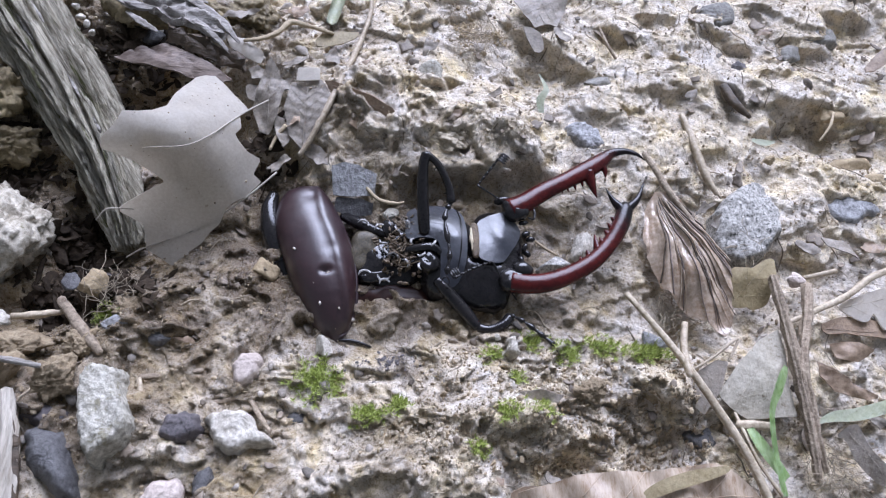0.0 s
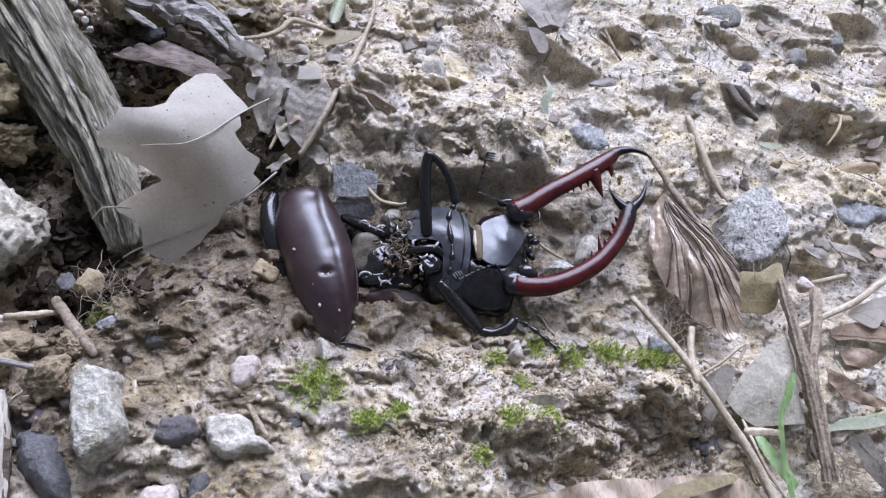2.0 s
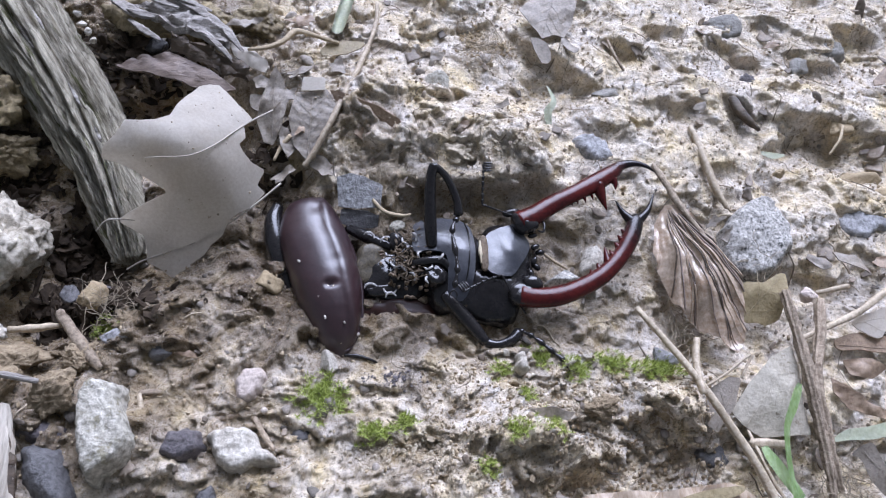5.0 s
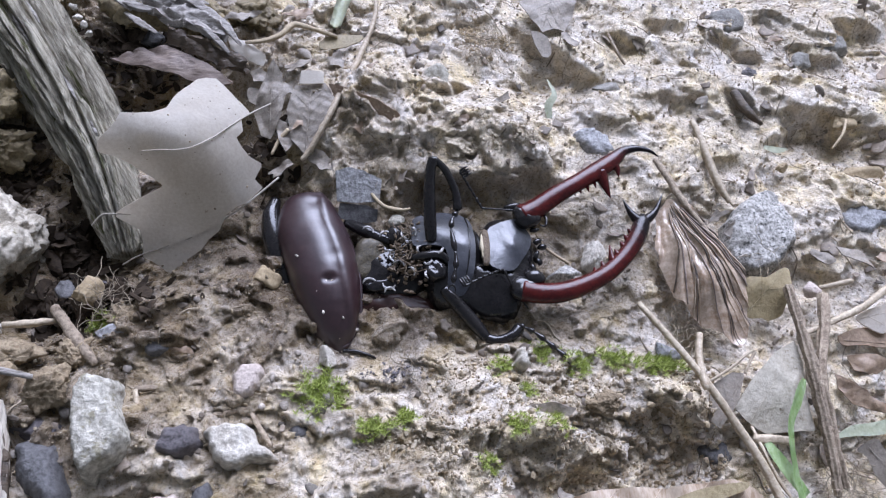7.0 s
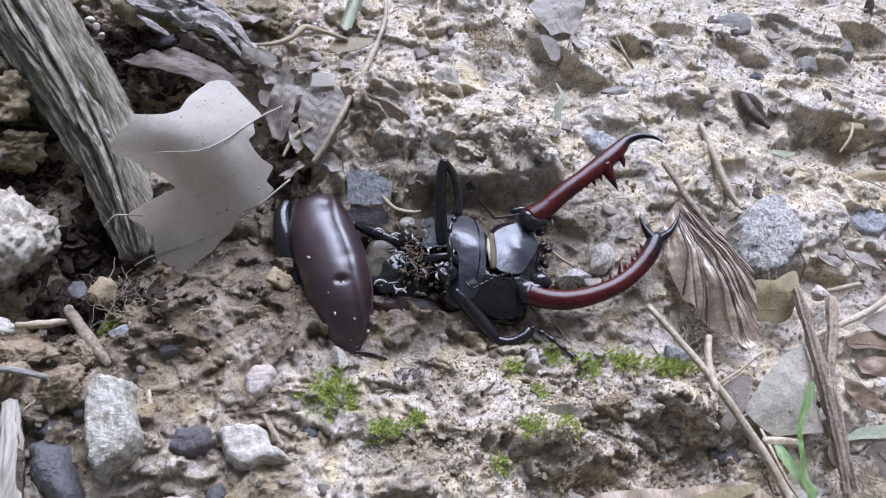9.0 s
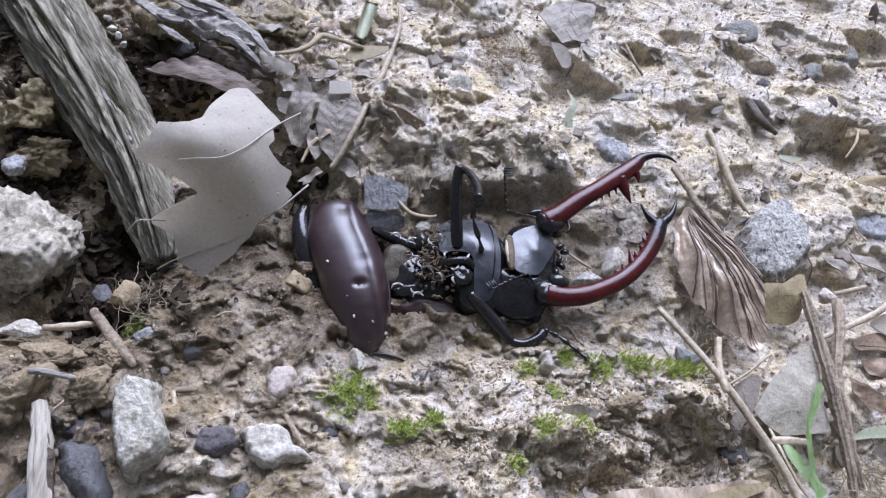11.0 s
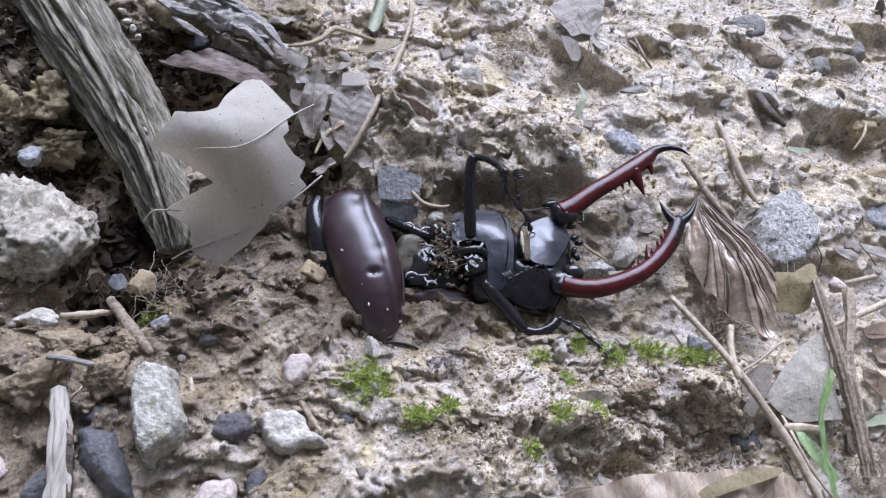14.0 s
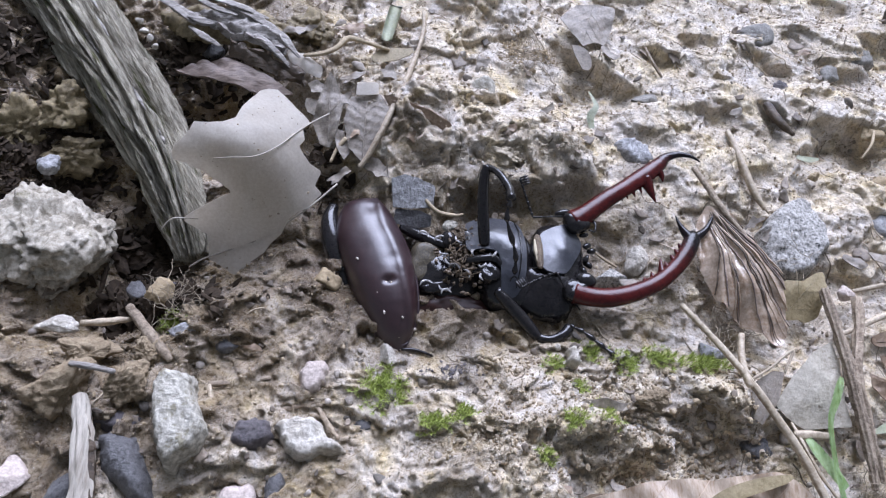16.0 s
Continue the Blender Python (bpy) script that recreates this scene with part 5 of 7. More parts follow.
OAK_FOOT = [(-34.5, 8.5, -1.8), (-37.5, 6.2, -2), (-38.6, 4.6, -4.6), (-40.2, 3.4, -5.4), (-41.3, 2, -6.4), (-43.7, 0.5, -7), (-43.3, -0.4, -7.8), (-44.4, -1.6, -8.5), (-46.4, -1.5, -8), (-47.8, -0.5, -7.6), (-50.2, 0.6, -7.3),
            (-50.3, 2.3, -6.2), (-50.7, 4, -4.6), (-52.6, 4.7, -4.1), (-54.9, 5.5, -2.9), (-52.3, 6.4, -0.9), (-48.9, 6.9, 1.5), (-46.2, 7.5, 3.5), (-47.7, 8.1, 4.8), (-50.5, 9, 6.8), (-52.9, 9.3, 8)]
oak = leaf(OAK_TOP + OAK_FOOT, LEAF_PALE, "pale grey-beige dry oak leaf, lobed and curled, propped on the branch",
           inner=[(-49.2, 10.9, 9.9), (-43.4, 9.8, 8.2), (-39.7, 16.2, 8.4), (-42.7, 18.9, 9.0), (-36.4, 8.1, 0.4), (-41.8, 6.9, 2.2), (-43.0, 2.7, -5.2), (-51.2, 5.4, -2.6)],
           cell=0.34, thick=0.1, curl=0.3, freq=0.16, smooth=1, ragged=0.3, pleats=grain(28, 0.22, 0.08, 3))


def vein(parent, rows):
    part("vein", sweep(bmesh.new(), rows, sides=6), LEAF_VEIN, parent, "raised pale vein", rows[0][:3])


vein(oak, [(-48.7, 9.8, 9.2, 0.06), (-46.6, 10.0, 9.4, 0.1), (-42.4, 10.7, 9.3, 0.11), (-39.3, 13.4, 8.5, 0.12), (-37.2, 17.5, 6.4, 0.13), (-35.0, 21.9, 3.9, 0.14), (-32.0, 25.0, 3.0, 0.14)])
vein(oak, [(-53.3, -0.9, -7.6, 0.14), (-51.1, 0.4, -6.9, 0.14), (-47.4, 1.5, -5.7, 0.14), (-42.9, 3.1, -4.6, 0.15), (-38.5, 5.5, -3.2, 0.16), (-34.1, 8.8, -1.8, 0.17), (-29.8, 13.2, -1.0, 0.2)])
vein(oak, [(-57.9, 3.7, -3.6, 0.12), (-56.4, 5.0, -2.4, 0.13), (-54.8, 5.4, -2.4, 0.13), (-52.0, 5.4, -2.4, 0.08)])


def grit_on(sheet_thing, count, seed):
    """Grains of soil splashed onto a leaf."""
    rng = random.Random(seed)
    bm = bmesh.new()
    tops = [v.co / MM for v in sheet_thing.data.vertices if v.normal.z > 0.4]
    base = sheet_thing.location / MM
    for k in range(count):
        p = rng.choice(tops) + base
        s = min(0.36, 0.07 + rng.expovariate(11))
        blob(bm, p, (s, s * rng.uniform(0.5, 1), s * 0.6), (0, 0, rng.uniform(0, 180)), bumps=0.1, freq=4, seed=k, detail=1)
    part("grit", bm, CRUMB, sheet_thing, "grains of soil splashed on the leaf", tuple(base))


grit_on(oak, 34, 3)


# ---- stones ----
slab([(56.5, 18.9), (58, 16.3), (59.6, 11.2), (58.1, 6.7), (54.3, 2.1), (49.6, 0.2), (46.2, 1.6), (45.4, 5.8), (46.8, 10.3), (51.5, 15.8)], 0.7, 5.0, GRANITE, "speckled grey-white granite stone bedded in soil", (0.0, 0.05), 0.9, 12, 0.8, facet=0.35)
slab([(-53.5, -23.9), (-52.3, -21.5), (-48.2, -22.5), (-47.4, -25.4), (-45.7, -28.5), (-44.8, -30.5), (-45.8, -33.2), (-47.6, -34.3), (-48.7, -35.9), (-50.4, -35.3), (-51.4, -32.7), (-52.9, -28)], 4.6, 7.0, GREY_STONE, "angular greenish grey stone half sunk in soil", (0.04, -0.06), 0.7, 21, 0.7, facet=0.22)
slab([(-60, -30.9), (-58.7, -30.1), (-54.9, -30.7), (-53.7, -33), (-51.9, -37.2), (-51, -40.1), (-53.7, -40.2), (-56.4, -37.7), (-58.6, -35.9)], 1.0, 5.0, SLATE, "smooth dark slate stone with a rounded back", (0.0, 0.03), 2.2, 4, 0.25, facet=0.25)
stone(-58.5, -27.7, -3.6, 5.2, 3.6, 3.0, DARK_STONE, "reddish dark stone under the slate", (0, 0, 10), 7, 6, bumps=0.08)
stone(-57.4, -23.9, -0.4, 4.2, 3.2, 3.4, CLOD, "rounded brown clod of dry earth", (0, 0, 30), 7, 8, name="clod", category="clod", bumps=0.2, detail=5, crust=0.3, knobs=2.6)
slab([(-42.3, -30.5), (-41.3, -28.4), (-39, -27.5), (-36.8, -28), (-36, -30.1), (-36.7, -31.9), (-39.1, -32.7), (-41.4, -32.5)], 1.1, 5.0, DARK_STONE, "furrowed dark purple-grey stone in soil", (0.0, 0.0), 1.0, 31, 0.7, facet=0.3)
slab([(-36.1, -28.8), (-34.5, -27.6), (-31.3, -27.3), (-29.3, -28.3), (-28.1, -30), (-25.4, -32), (-26.4, -32.6), (-29.5, -32.7), (-30.5, -33.7), (-33.3, -33.3), (-34.7, -31.5)], 0.9, 4.6, PALE_STONE, "pale stone with worn corners in soil", (0.0, -0.05), 0.7, 17, 0.5, facet=0.2)

slab([(-33.3, -20.5), (-32.1, -18.3), (-29.8, -18), (-28.8, -19.7), (-29.2, -21.9), (-31.2, -23.7), (-32.8, -23.3)], -0.7, 3.4, PINK_STONE, "pinkish cream pebble with a flat face", (0.0, -0.04), 0.6, 14, 0.2, facet=0.15)
stone(-19.9, -17.0, floor_z(-19.9, -17.0) + 1.0, 1.3, 2.1, 1.1, PALE_STONE, "small pinkish white pebble by the wing case", (0, 0, 20), 6, 9, bumps=0.1)
slab([(8.0, -15.4), (9.4, -14.9), (10.1, -17.8), (8.6, -18.6), (8.1, -17.6)], floor_z(9.0, -16.6) + 1.9, 2.6, PALE_STONE, "small white angular stone on moss", (0.0, -0.05), 0.4, 2, 0.1, facet=0.15)
stone(7.0, -14.7, -0.6, 0.6, 0.6, 0.5, PALE_STONE, "tiny white round grain of quartz", (0, 0, 0), 6, 3)
slab([(68.5, 13.6), (72.2, 16.2), (75.9, 15.5), (79.5, 14.3), (80.3, 12.6), (76.4, 12.2), (73.8, 10.0), (70.0, 10.6)], -0.7, 2.2, PALE_SLATE, "flat bluish slate chip on the mud", (0.0, 0.06), 0.7, 5, 0.35, facet=0.25)
stone(-30.9, -3.7, -3.8, 3.0, 2.3, 1.8, OCHRE_STONE, "yellow-brown rounded pebble by the beetle", (0, 0, 15), 9, 11, bumps=0.1)
leaf([(-20.7, 13.8, 1), (-18.5, 14.5, 1.2), (-16.1, 14.1, 1), (-13.0, 12.9, 0.4), (-13.2, 9.9, -1), (-17.2, 9.5, -1.3), (-19.9, 9.6, -1.4)], PALE_SLATE, "flat grey slate flake leaning on the earth",
     name="stone", category="stone", thick=0.7, curl=0.25, smooth=1, cell=0.3, ragged=0.3, pleats=grain(20, 0.5, 0.12, 8))
leaf([(-20.1, 7.4, -3), (-19.5, 9.4, -1.8), (-15.3, 9.4, -1.6), (-13.3, 8.9, -2.0), (-13.6, 7.4, -3.2), (-17.0, 6.8, -3.4)], SLATE, "dark slate flake under a paler one",
     name="stone", category="stone", thick=0.7, curl=0.3, smooth=1, cell=0.3, ragged=0.3, pleats=grain(10, 0.5, 0.15, 9))
stone(22.4, 2.6, -2.4, 3.3, 2.6, 2.2, PALE_STONE, "pale pinkish stone between the jaws", (0, 0, 20), 7, 26, bumps=0.12)
stone(17.4, -0.6, -3.2, 3.6, 2.0, 1.9, GRANITE, "grey pebble between the jaws", (0, 0, 8), 7, 27, bumps=0.08)
stone(28.8, 38.4, -1.8, 3.4, 1.6, 1.2, MUD_SLATE, "small dark slate chip in mud", (0, 0, 14), 6, 30, bumps=0.06)
slab([(50.3, 55.1), (52.7, 60.3), (57.9, 61.8), (59.9, 58.9), (58.5, 55.7), (54.0, 54.7)], -0.7, 2.0, MUD_SLATE, "flat grey stone in the mud", (0.0, 0.06), 0.6, 33, 0.35, facet=0.2)
slab([(70.9, 55.8), (75.4, 58.1), (80.5, 57.1), (81.5, 53.8), (76.5, 52.2), (71.8, 52.5)], -0.9, 2.0, MUD_SLATE, "flat muddy grey stone in the clay", (0.0, 0.06), 0.6, 34, 0.35, facet=0.2)
stone(69.9, 49.0, -1.9, 2.4, 3.0, 1.4, MUD_SLATE, "muddy grey stone set in clay", (0, 0, -30), 7, 35, bumps=0.1)
slab([(20.9, 27.6), (24.7, 28.6), (27.5, 26.4), (28.8, 23.2), (25.5, 21.8), (22.1, 24.5)], -0.6, 2.4, PALE_SLATE, "bluish grey stone crusted with mud", (0.0, 0.08), 0.8, 36, 0.7, facet=0.3)
stone(41.6, 19.7, -2.9, 1.7, 2.0, 1.3, SLATE, "small dark blue-grey stone in mud", (0, 0, 20), 7, 37, bumps=0.08)
stone(32.5, -14.5, -0.4, 2.6, 1.9, 0.9, PALE_SLATE, "bluish flake behind the moss", (10, 0, -25), 6, 38, bumps=0.05)
slab([(35.9, -28.4), (38.8, -25.9), (41.5, -27.3), (42.5, -29.5), (39.7, -31.4), (37.7, -30.1)], -3.8, 2.0, SLATE, "dark bluish flake in the hollow", (0.0, 0.08), 0.5, 39, 0.9, facet=0.3)
stone(-51.3, -14.2, -2.8, 2.4, 1.3, 0.9, PALE_SLATE, "lilac-grey stone chip beside moss", (0, 0, -12), 6, 40, bumps=0.06)
stone(-44.3, -16.2, -2.8, 2.0, 1.4, 1.1, SLATE, "dark blue-grey pebble on the soil", (0, 0, 0), 7, 41, bumps=0.1)
stone(-60.6, -6.0, -7.0, 2.0, 1.9, 1.6, SLATE, "small blue-grey stone in the dark gap", (0, 0, 0), 7, 42, bumps=0.1)
stone(-56.2, -5.0, -6.6, 2.2, 1.6, 1.5, DARK_STONE, "reddish dark chip in the gap", (0, 0, 0), 7, 43, bumps=0.1)
stone(-56.9, -7.4, -4.6, 3.0, 2.4, 1.8, OCHRE_STONE, "ochre clod with root hairs", (0, 0, 10), 9, 44, name="clod", category="clod", bumps=0.2)
stone(-37.8, -9.0, -4.6, 1.6, 1.3, 1.0, OCHRE_STONE, "small tan pebble on the soil", (0, 0, 0), 8, 45, bumps=0.1)
slab([(-36.5, -35.8), (-34.6, -35.3), (-33.6, -37.2), (-33.7, -39.5), (-36.4, -39.6)], -0.7, 2.2, SLATE, "wet dark slate set flat in soil", (0, 0.0), 0.8, 46, 0.3, facet=0.2)
slab([(-32.8, -35.6), (-30.7, -34.8), (-28.8, -36.2), (-29.0, -38.4), (-31.7, -38.3)], -1.1, 2.0, SLATE, "rounded blue-grey slate set in soil", (0, 0.03), 1.4, 47, 0.2, facet=0.2)
slab([(-43.7, -39.7), (-41.7, -37.4), (-38.3, -37), (-37.4, -39.6), (-39.0, -41.0), (-43.1, -41.1)], -0.6, 2.0, PINK_STONE, "flat pinkish stone set in soil", (0, 0.0), 0.8, 48, 0.3, facet=0.2)
stone(-23.1, -27.8, -3.0, 2.0, 1.7, 1.0, SLATE, "small dark grey stone in soil", (0, 0, 0), 7, 49, bumps=0.08)
stone(6.0, -25.3, 2.2, 2.3, 1.8, 0.8, PALE_SLATE, "lilac-grey flake on the bank", (0, 0, -20), 7, 50, bumps=0.15)
stone(-54.5, 41.1, -1.4, 2.2, 2.2, 1.8, SLATE, "small grey stone among bark", (0, 0, 20), 7, 51, bumps=0.1)
stone(-10.4, 32.3, 0.6, 3.2, 3.6, 1.8, GREY_STONE, "grey stone crusted with clay", (0, 0, 20), 8, 52, bumps=0.15)
stone(-3.3, 35.8, 0.6, 3.0, 2.6, 1.6, GREY_STONE, "grey pebble crusted with pale clay", (0, 0, 40), 8, 53, bumps=0.15)
# the crusted rock and the clods beyond the branch
stone(-75.6, 2.4, -8.5, 15.5, 12.5, 10.0, LIME, "large pale rock with a knobbly crust", (0, 0, 8), 22, 61, bumps=0.10, crust=0.48, knobs=1.9, detail=6)
stone(-78.0, 27.5, -5.0, 6.0, 5.5, 6.0, HUMUS, "mossy dark brown clod of earth", (0, 0, 30), 9, 63, name="clod", category="clod", bumps=0.3, detail=5, crust=0.4, knobs=2.4)
stone(-85.0, 24.0, -5.5, 6.5, 6.0, 5.5, HUMUS, "brown clod of earth with ochre stains", (0, 0, 80), 9, 73, name="clod", category="clod", bumps=0.3, detail=5, crust=0.4, knobs=2.2)
stone(-76.6, 20.4, -7.5, 6.5, 4.6, 4.6, HUMUS, "olive-brown clod below the branch", (0, 0, 10), 9, 74, name="clod", category="clod", bumps=0.3, detail=5, crust=0.4, knobs=2.4)
stone(-57.5, 45.0, -1.0, 8.5, 4.6, 4.6, HUMUS, "olive-brown rotten wood under bark strips", (0, 0, -25), 8, 75, name="rotten_wood", category="wood", bumps=0.3, detail=5, crust=0.4, knobs=2.4)
stone(-46.5, 46.5, -0.4, 8.0, 5.0, 4.4, HUMUS, "dark rotten wood crusted with earth", (0, 0, -30), 8, 76, name="rotten_wood", category="wood", bumps=0.3, detail=5, crust=0.4, knobs=2.4)
stone(-38.0, 47.5, -0.6, 6.0, 5.0, 3.4, HUMUS, "brown crumbling lump of wood and earth", (0, 0, -10), 8, 77, name="rotten_wood", category="wood", bumps=0.3, detail=5, crust=0.4, knobs=2.6)
stone(-93.1, 45.6, -7.0, 9.0, 8.0, 6.0, HUMUS, "dark clod of earth beside the branch", (0, 0, 10), 12, 64, name="clod", category="clod", bumps=0.35, detail=5, crust=0.3, knobs=3.0)
stone(-67.5, -24.7, -1.5, 6.4, 4.2, 4.6, CLOD, "brown clod with a flat top", (0, 0, 25), 9, 65, name="clod", category="clod", bumps=0.22, detail=5, crust=0.3, knobs=2.6)
stone(-78.0, 15.2, -4.4, 2.2, 2.2, 2.0, PALE_SLATE, "small grey stone on the clod", (0, 0, 0), 7, 66, bumps=0.15)
stone(-70.8, -13.4, -5.0, 3.4, 1.6, 1.3, PALE_STONE, "flat pale stone in the shaded hollow", (0, 0, 6), 7, 67, bumps=0.1)
stone(-70.8, -37.2, -2.4, 2.6, 3.6, 2.0, PINK_STONE, "reddish pink stone at the edge", (0, 0, 0), 7, 68, bumps=0.06)
stone(-62.9, -38.1, -2.6, 4.0, 2.2, 1.4, SLATE, "grey-blue slate chip on the soil", (0, 0, 25), 7, 69, bumps=0.06)

# ---- dead leaves and bark ----
ribs(leaf([(41.2, -23.1, 0.2), (44.4, -18.8, 1.2), (48.6, -14.5, 1.6), (52.6, -11.8, 1.2), (53.1, -15.6, 1.0), (52.6, -21.1, 0.8), (53.9, -26.0, -0.4), (45.9, -26.9, -0.6), (43.1, -24.9, -0.2)],
     LEAF_MID, "grey-beige brittle dead leaf, torn into a wedge", inner=[(47.8, -21.5, 1.4)], thick=0.3, curl=0.5, freq=0.15, smooth=1, cell=0.4, ragged=0.7, pleats=grain(60, 0.6, 0.14)), (43.5, -25.0), (52.4, -12.6), 6, 0.05)
ribs(leaf([(36.8, -24.9, 0.4), (37.5, -20.1, 1.8), (40.9, -18.0, 2.2), (43.0, -18.2, 2.0), (41.5, -22.5, 1.0), (38.9, -26.2, -0.4)],
     LEAF_GREY, "smooth grey triangular leaf scrap", thick=0.2, curl=0.2, smooth=1, cell=0.4, ragged=0.2), (38.6, -25.6), (42.4, -18.4), 3, 0.08)
ribs(leaf([(46.8, -1.5, 0.6), (50.6, -1.0, 0.8), (54.5, 1.1, 1.0), (54.8, -2.0, 0.4), (53.5, -6.6, -1.6), (49.9, -7.3, -1.8), (47.0, -6.9, -1.8)],
     LEAF_OLIVE, "olive-brown lobed leaf scrap with a raised rim", thick=0.3, curl=0.5, smooth=3, ragged=0.4), (47.4, -6.4), (54.2, 0.6), 4, 0.1)
ribs(leaf([(65.3, -7.1, -0.4), (69.3, -5.1, 0.2), (75.8, -3.3, 0.4), (76.6, -8.3, 0.2), (72.6, -10.9, -0.2), (71.1, -8.1, -0.0), (69.2, -9.8, 0.0)],
     LEAF_PALE, "pale lobed dead leaf on the soil", thick=0.3, curl=0.4, smooth=3), (66.0, -7.2), (75.8, -5.0), 4, 0.1)
ribs(leaf([(62.2, -10.0, -1.0), (66.7, -8.6, -0.4), (73.5, -9.8, -0.4), (75.2, -12.1, -0.8), (66.2, -11.5, -0.8), (62.9, -11.6, -1.2)],
     LEAF_BROWN, "brown dead leaf strip beneath a pale one", thick=0.3, curl=0.4, smooth=3), (62.8, -10.8), (74.4, -11.4), 4, 0.1)
ribs(leaf([(60.4, -28.5, -1.0), (62.8, -27.2, 0.6), (64.4, -31.4, 0.8), (67.1, -34.4, 0.2), (65.6, -36.2, -1.0), (62.4, -32.9, -0.4), (61.5, -29.6, -0.6)],
     LEAF_GREY, "curled grey-brown dead leaf on soil", thick=0.3, curl=0.6, smooth=3), (61.6, -28.4), (65.8, -35.4), 3, 0.1)
ribs(leaf([(7.4, -39.8, 1.0), (11.9, -37.8, 3.0), (19.0, -36.1, 4.0), (27.2, -35.8, 4.2), (36.6, -34.5, 4.2), (41.7, -36.5, 3.4), (44.0, -40.2, 2.6), (41.4, -46.2, 2.0), (15.0, -46.4, 1.0)],
     PAPERY, "papery light brown dead leaf with a folded rim", inner=[(22.4, -39.4, 5.0)], thick=0.25, curl=0.5, smooth=3, pleats=lambda x, y: 0.5 * math.sin(x * 0.9 + y * 0.7)), (9.0, -40.6), (43.0, -38.6), 8, 0.16)
leaf([(25.6, -38.8, 5.2), (28.1, -37.2, 5.8), (33.1, -35.7, 6.0), (38.5, -35.0, 5.4), (37.3, -36.3, 5.6), (30.3, -38.5, 5.8), (26.3, -39.7, 5.2)],
     LEAF_OLIVE, "glossy amber fold of a dead leaf", thick=0.3, curl=0.2, smooth=3)
leaf([(7.0, -39.5, 1.2), (9.6, -37.8, 2.2), (14.0, -38.3, 2.6), (12.0, -39.9, 2.0)], LEAF_BROWN, "dark red-brown wet leaf scrap", thick=0.3, curl=0.6, smooth=2)
ribs(leaf([(-34.9, 24.6, 1), (-33.4, 29.9, 3.2), (-32.3, 33.1, 4.4), (-30.7, 30.6, 4.2), (-29.8, 26.6, 3), (-30.3, 21.8, 1.6), (-31.4, 19.5, 0.6), (-33.1, 20.3, 0.4)],
     LEAF_GREY, "upright curled grey leaf scrap", thick=0.16, curl=0.8, freq=0.25, smooth=1, cell=0.32, ragged=0.6, pleats=grain(75, 0.6, 0.3)), (-31.8, 20.4), (-32.3, 32.2), 5, 0.1)
leaf([(-30.2, 19.3, 1.0), (-31.5, 23.4, 1.6), (-29.5, 21.9, 1.5), (-27.9, 19.6, 1.2), (-29.0, 17.4, 0.2)], LEAF_GREY, "small grey leaf shred on soil", thick=0.16, curl=1.0, freq=0.3, smooth=1, cell=0.35, ragged=0.7)
ribs(leaf([(-28.4, 29.4, 2.9), (-23.4, 29.8, 3.7), (-21.3, 26.3, 3.3), (-23.3, 19.6, 1.9), (-25.9, 17.3, 0.9), (-28.2, 19.7, 1.1), (-29.5, 24.5, 2.1)],
     LEAF_GREY, "ribbed grey-brown dead leaf lying flat", thick=0.16, curl=0.4, smooth=1, cell=0.3, ragged=0.5, pleats=lambda x, y: 0.05 * math.sin(1.2 * x + 3.6 * y + 2.5 * noise.noise(Vector((x * 0.3, y * 0.3, 2))))), (-25.8, 18.0), (-25.6, 29.4), 8, 0.12)
ribs(leaf([(-22.6, 29.5, 3.7), (-19.1, 28.4, 4.2), (-14.5, 26.7, 4.0), (-10.9, 24.9, 3.2), (-9.0, 22.5, 1.6), (-9.5, 21.8, 0.8), (-11.8, 23.9, 1.8), (-15.9, 25.9, 2.4), (-20.5, 26.8, 2.6)],
     LEAF_BROWN, "brown curled edge of a dead leaf", thick=0.25, curl=0.4, smooth=2, cell=0.35, ragged=0.3, pleats=grain(-20, 0.7, 0.2, 4)), (-21.4, 28.4), (-10.0, 23.2), 4, 0.1)
leaf([(-27.5, 31.5, 4.2), (-23.7, 31.7, 4.4), (-23.6, 29.2, 4.0), (-27.6, 29.0, 3.8)], LEAF_PALE, "small square scrap of pale leaf", thick=0.2, curl=0.3, smooth=1)
leaf([(-40.4, 38.1, 3.6), (-36.8, 38.1, 3.4), (-33.9, 35.9, 2.4), (-34.3, 33.8, 1.8), (-37.4, 34.6, 2.6), (-39.9, 35.9, 3.2)], LEAF_PALE, "pale torn leaf scrap on the soil", thick=0.16, curl=1.0, freq=0.25, smooth=1, cell=0.35, ragged=0.8)
leaf([(-24.2, 41.9, 1.6), (-17.0, 43.1, 1.4), (-20.5, 40.1, 1.0), (-25.0, 39.4, 1.2)], LEAF_OLIVE, "tan leaf scrap pressed into soil", thick=0.25, curl=0.4, smooth=2)
ribs(leaf([(11.7, 55.3, 0.6), (15.9, 60.1, 0.8), (24.0, 59.5, 0.8), (22.9, 53.6, 0.6), (20.6, 50.2, 0.0), (18.2, 49.6, 0.8), (15.7, 48.5, 0.2), (13.8, 51.1, 0.6)],
     LEAF_GREY, "pale grey ragged leaf with lobes", thick=0.16, curl=0.7, freq=0.18, smooth=1, cell=0.4, ragged=0.9, pleats=grain(40, 0.5, 0.15, 6)), (19.0, 59.4), (16.2, 49.4), 6, 0.12)
leaf([(13.8, 48.6, 0.2), (17.1, 47.5, 0.2), (17.8, 44.3, -0.6), (15.9, 43.5, -0.8)], LEAF_GREY, "small grey-brown tip of a leaf", thick=0.3, curl=0.3, smooth=2)
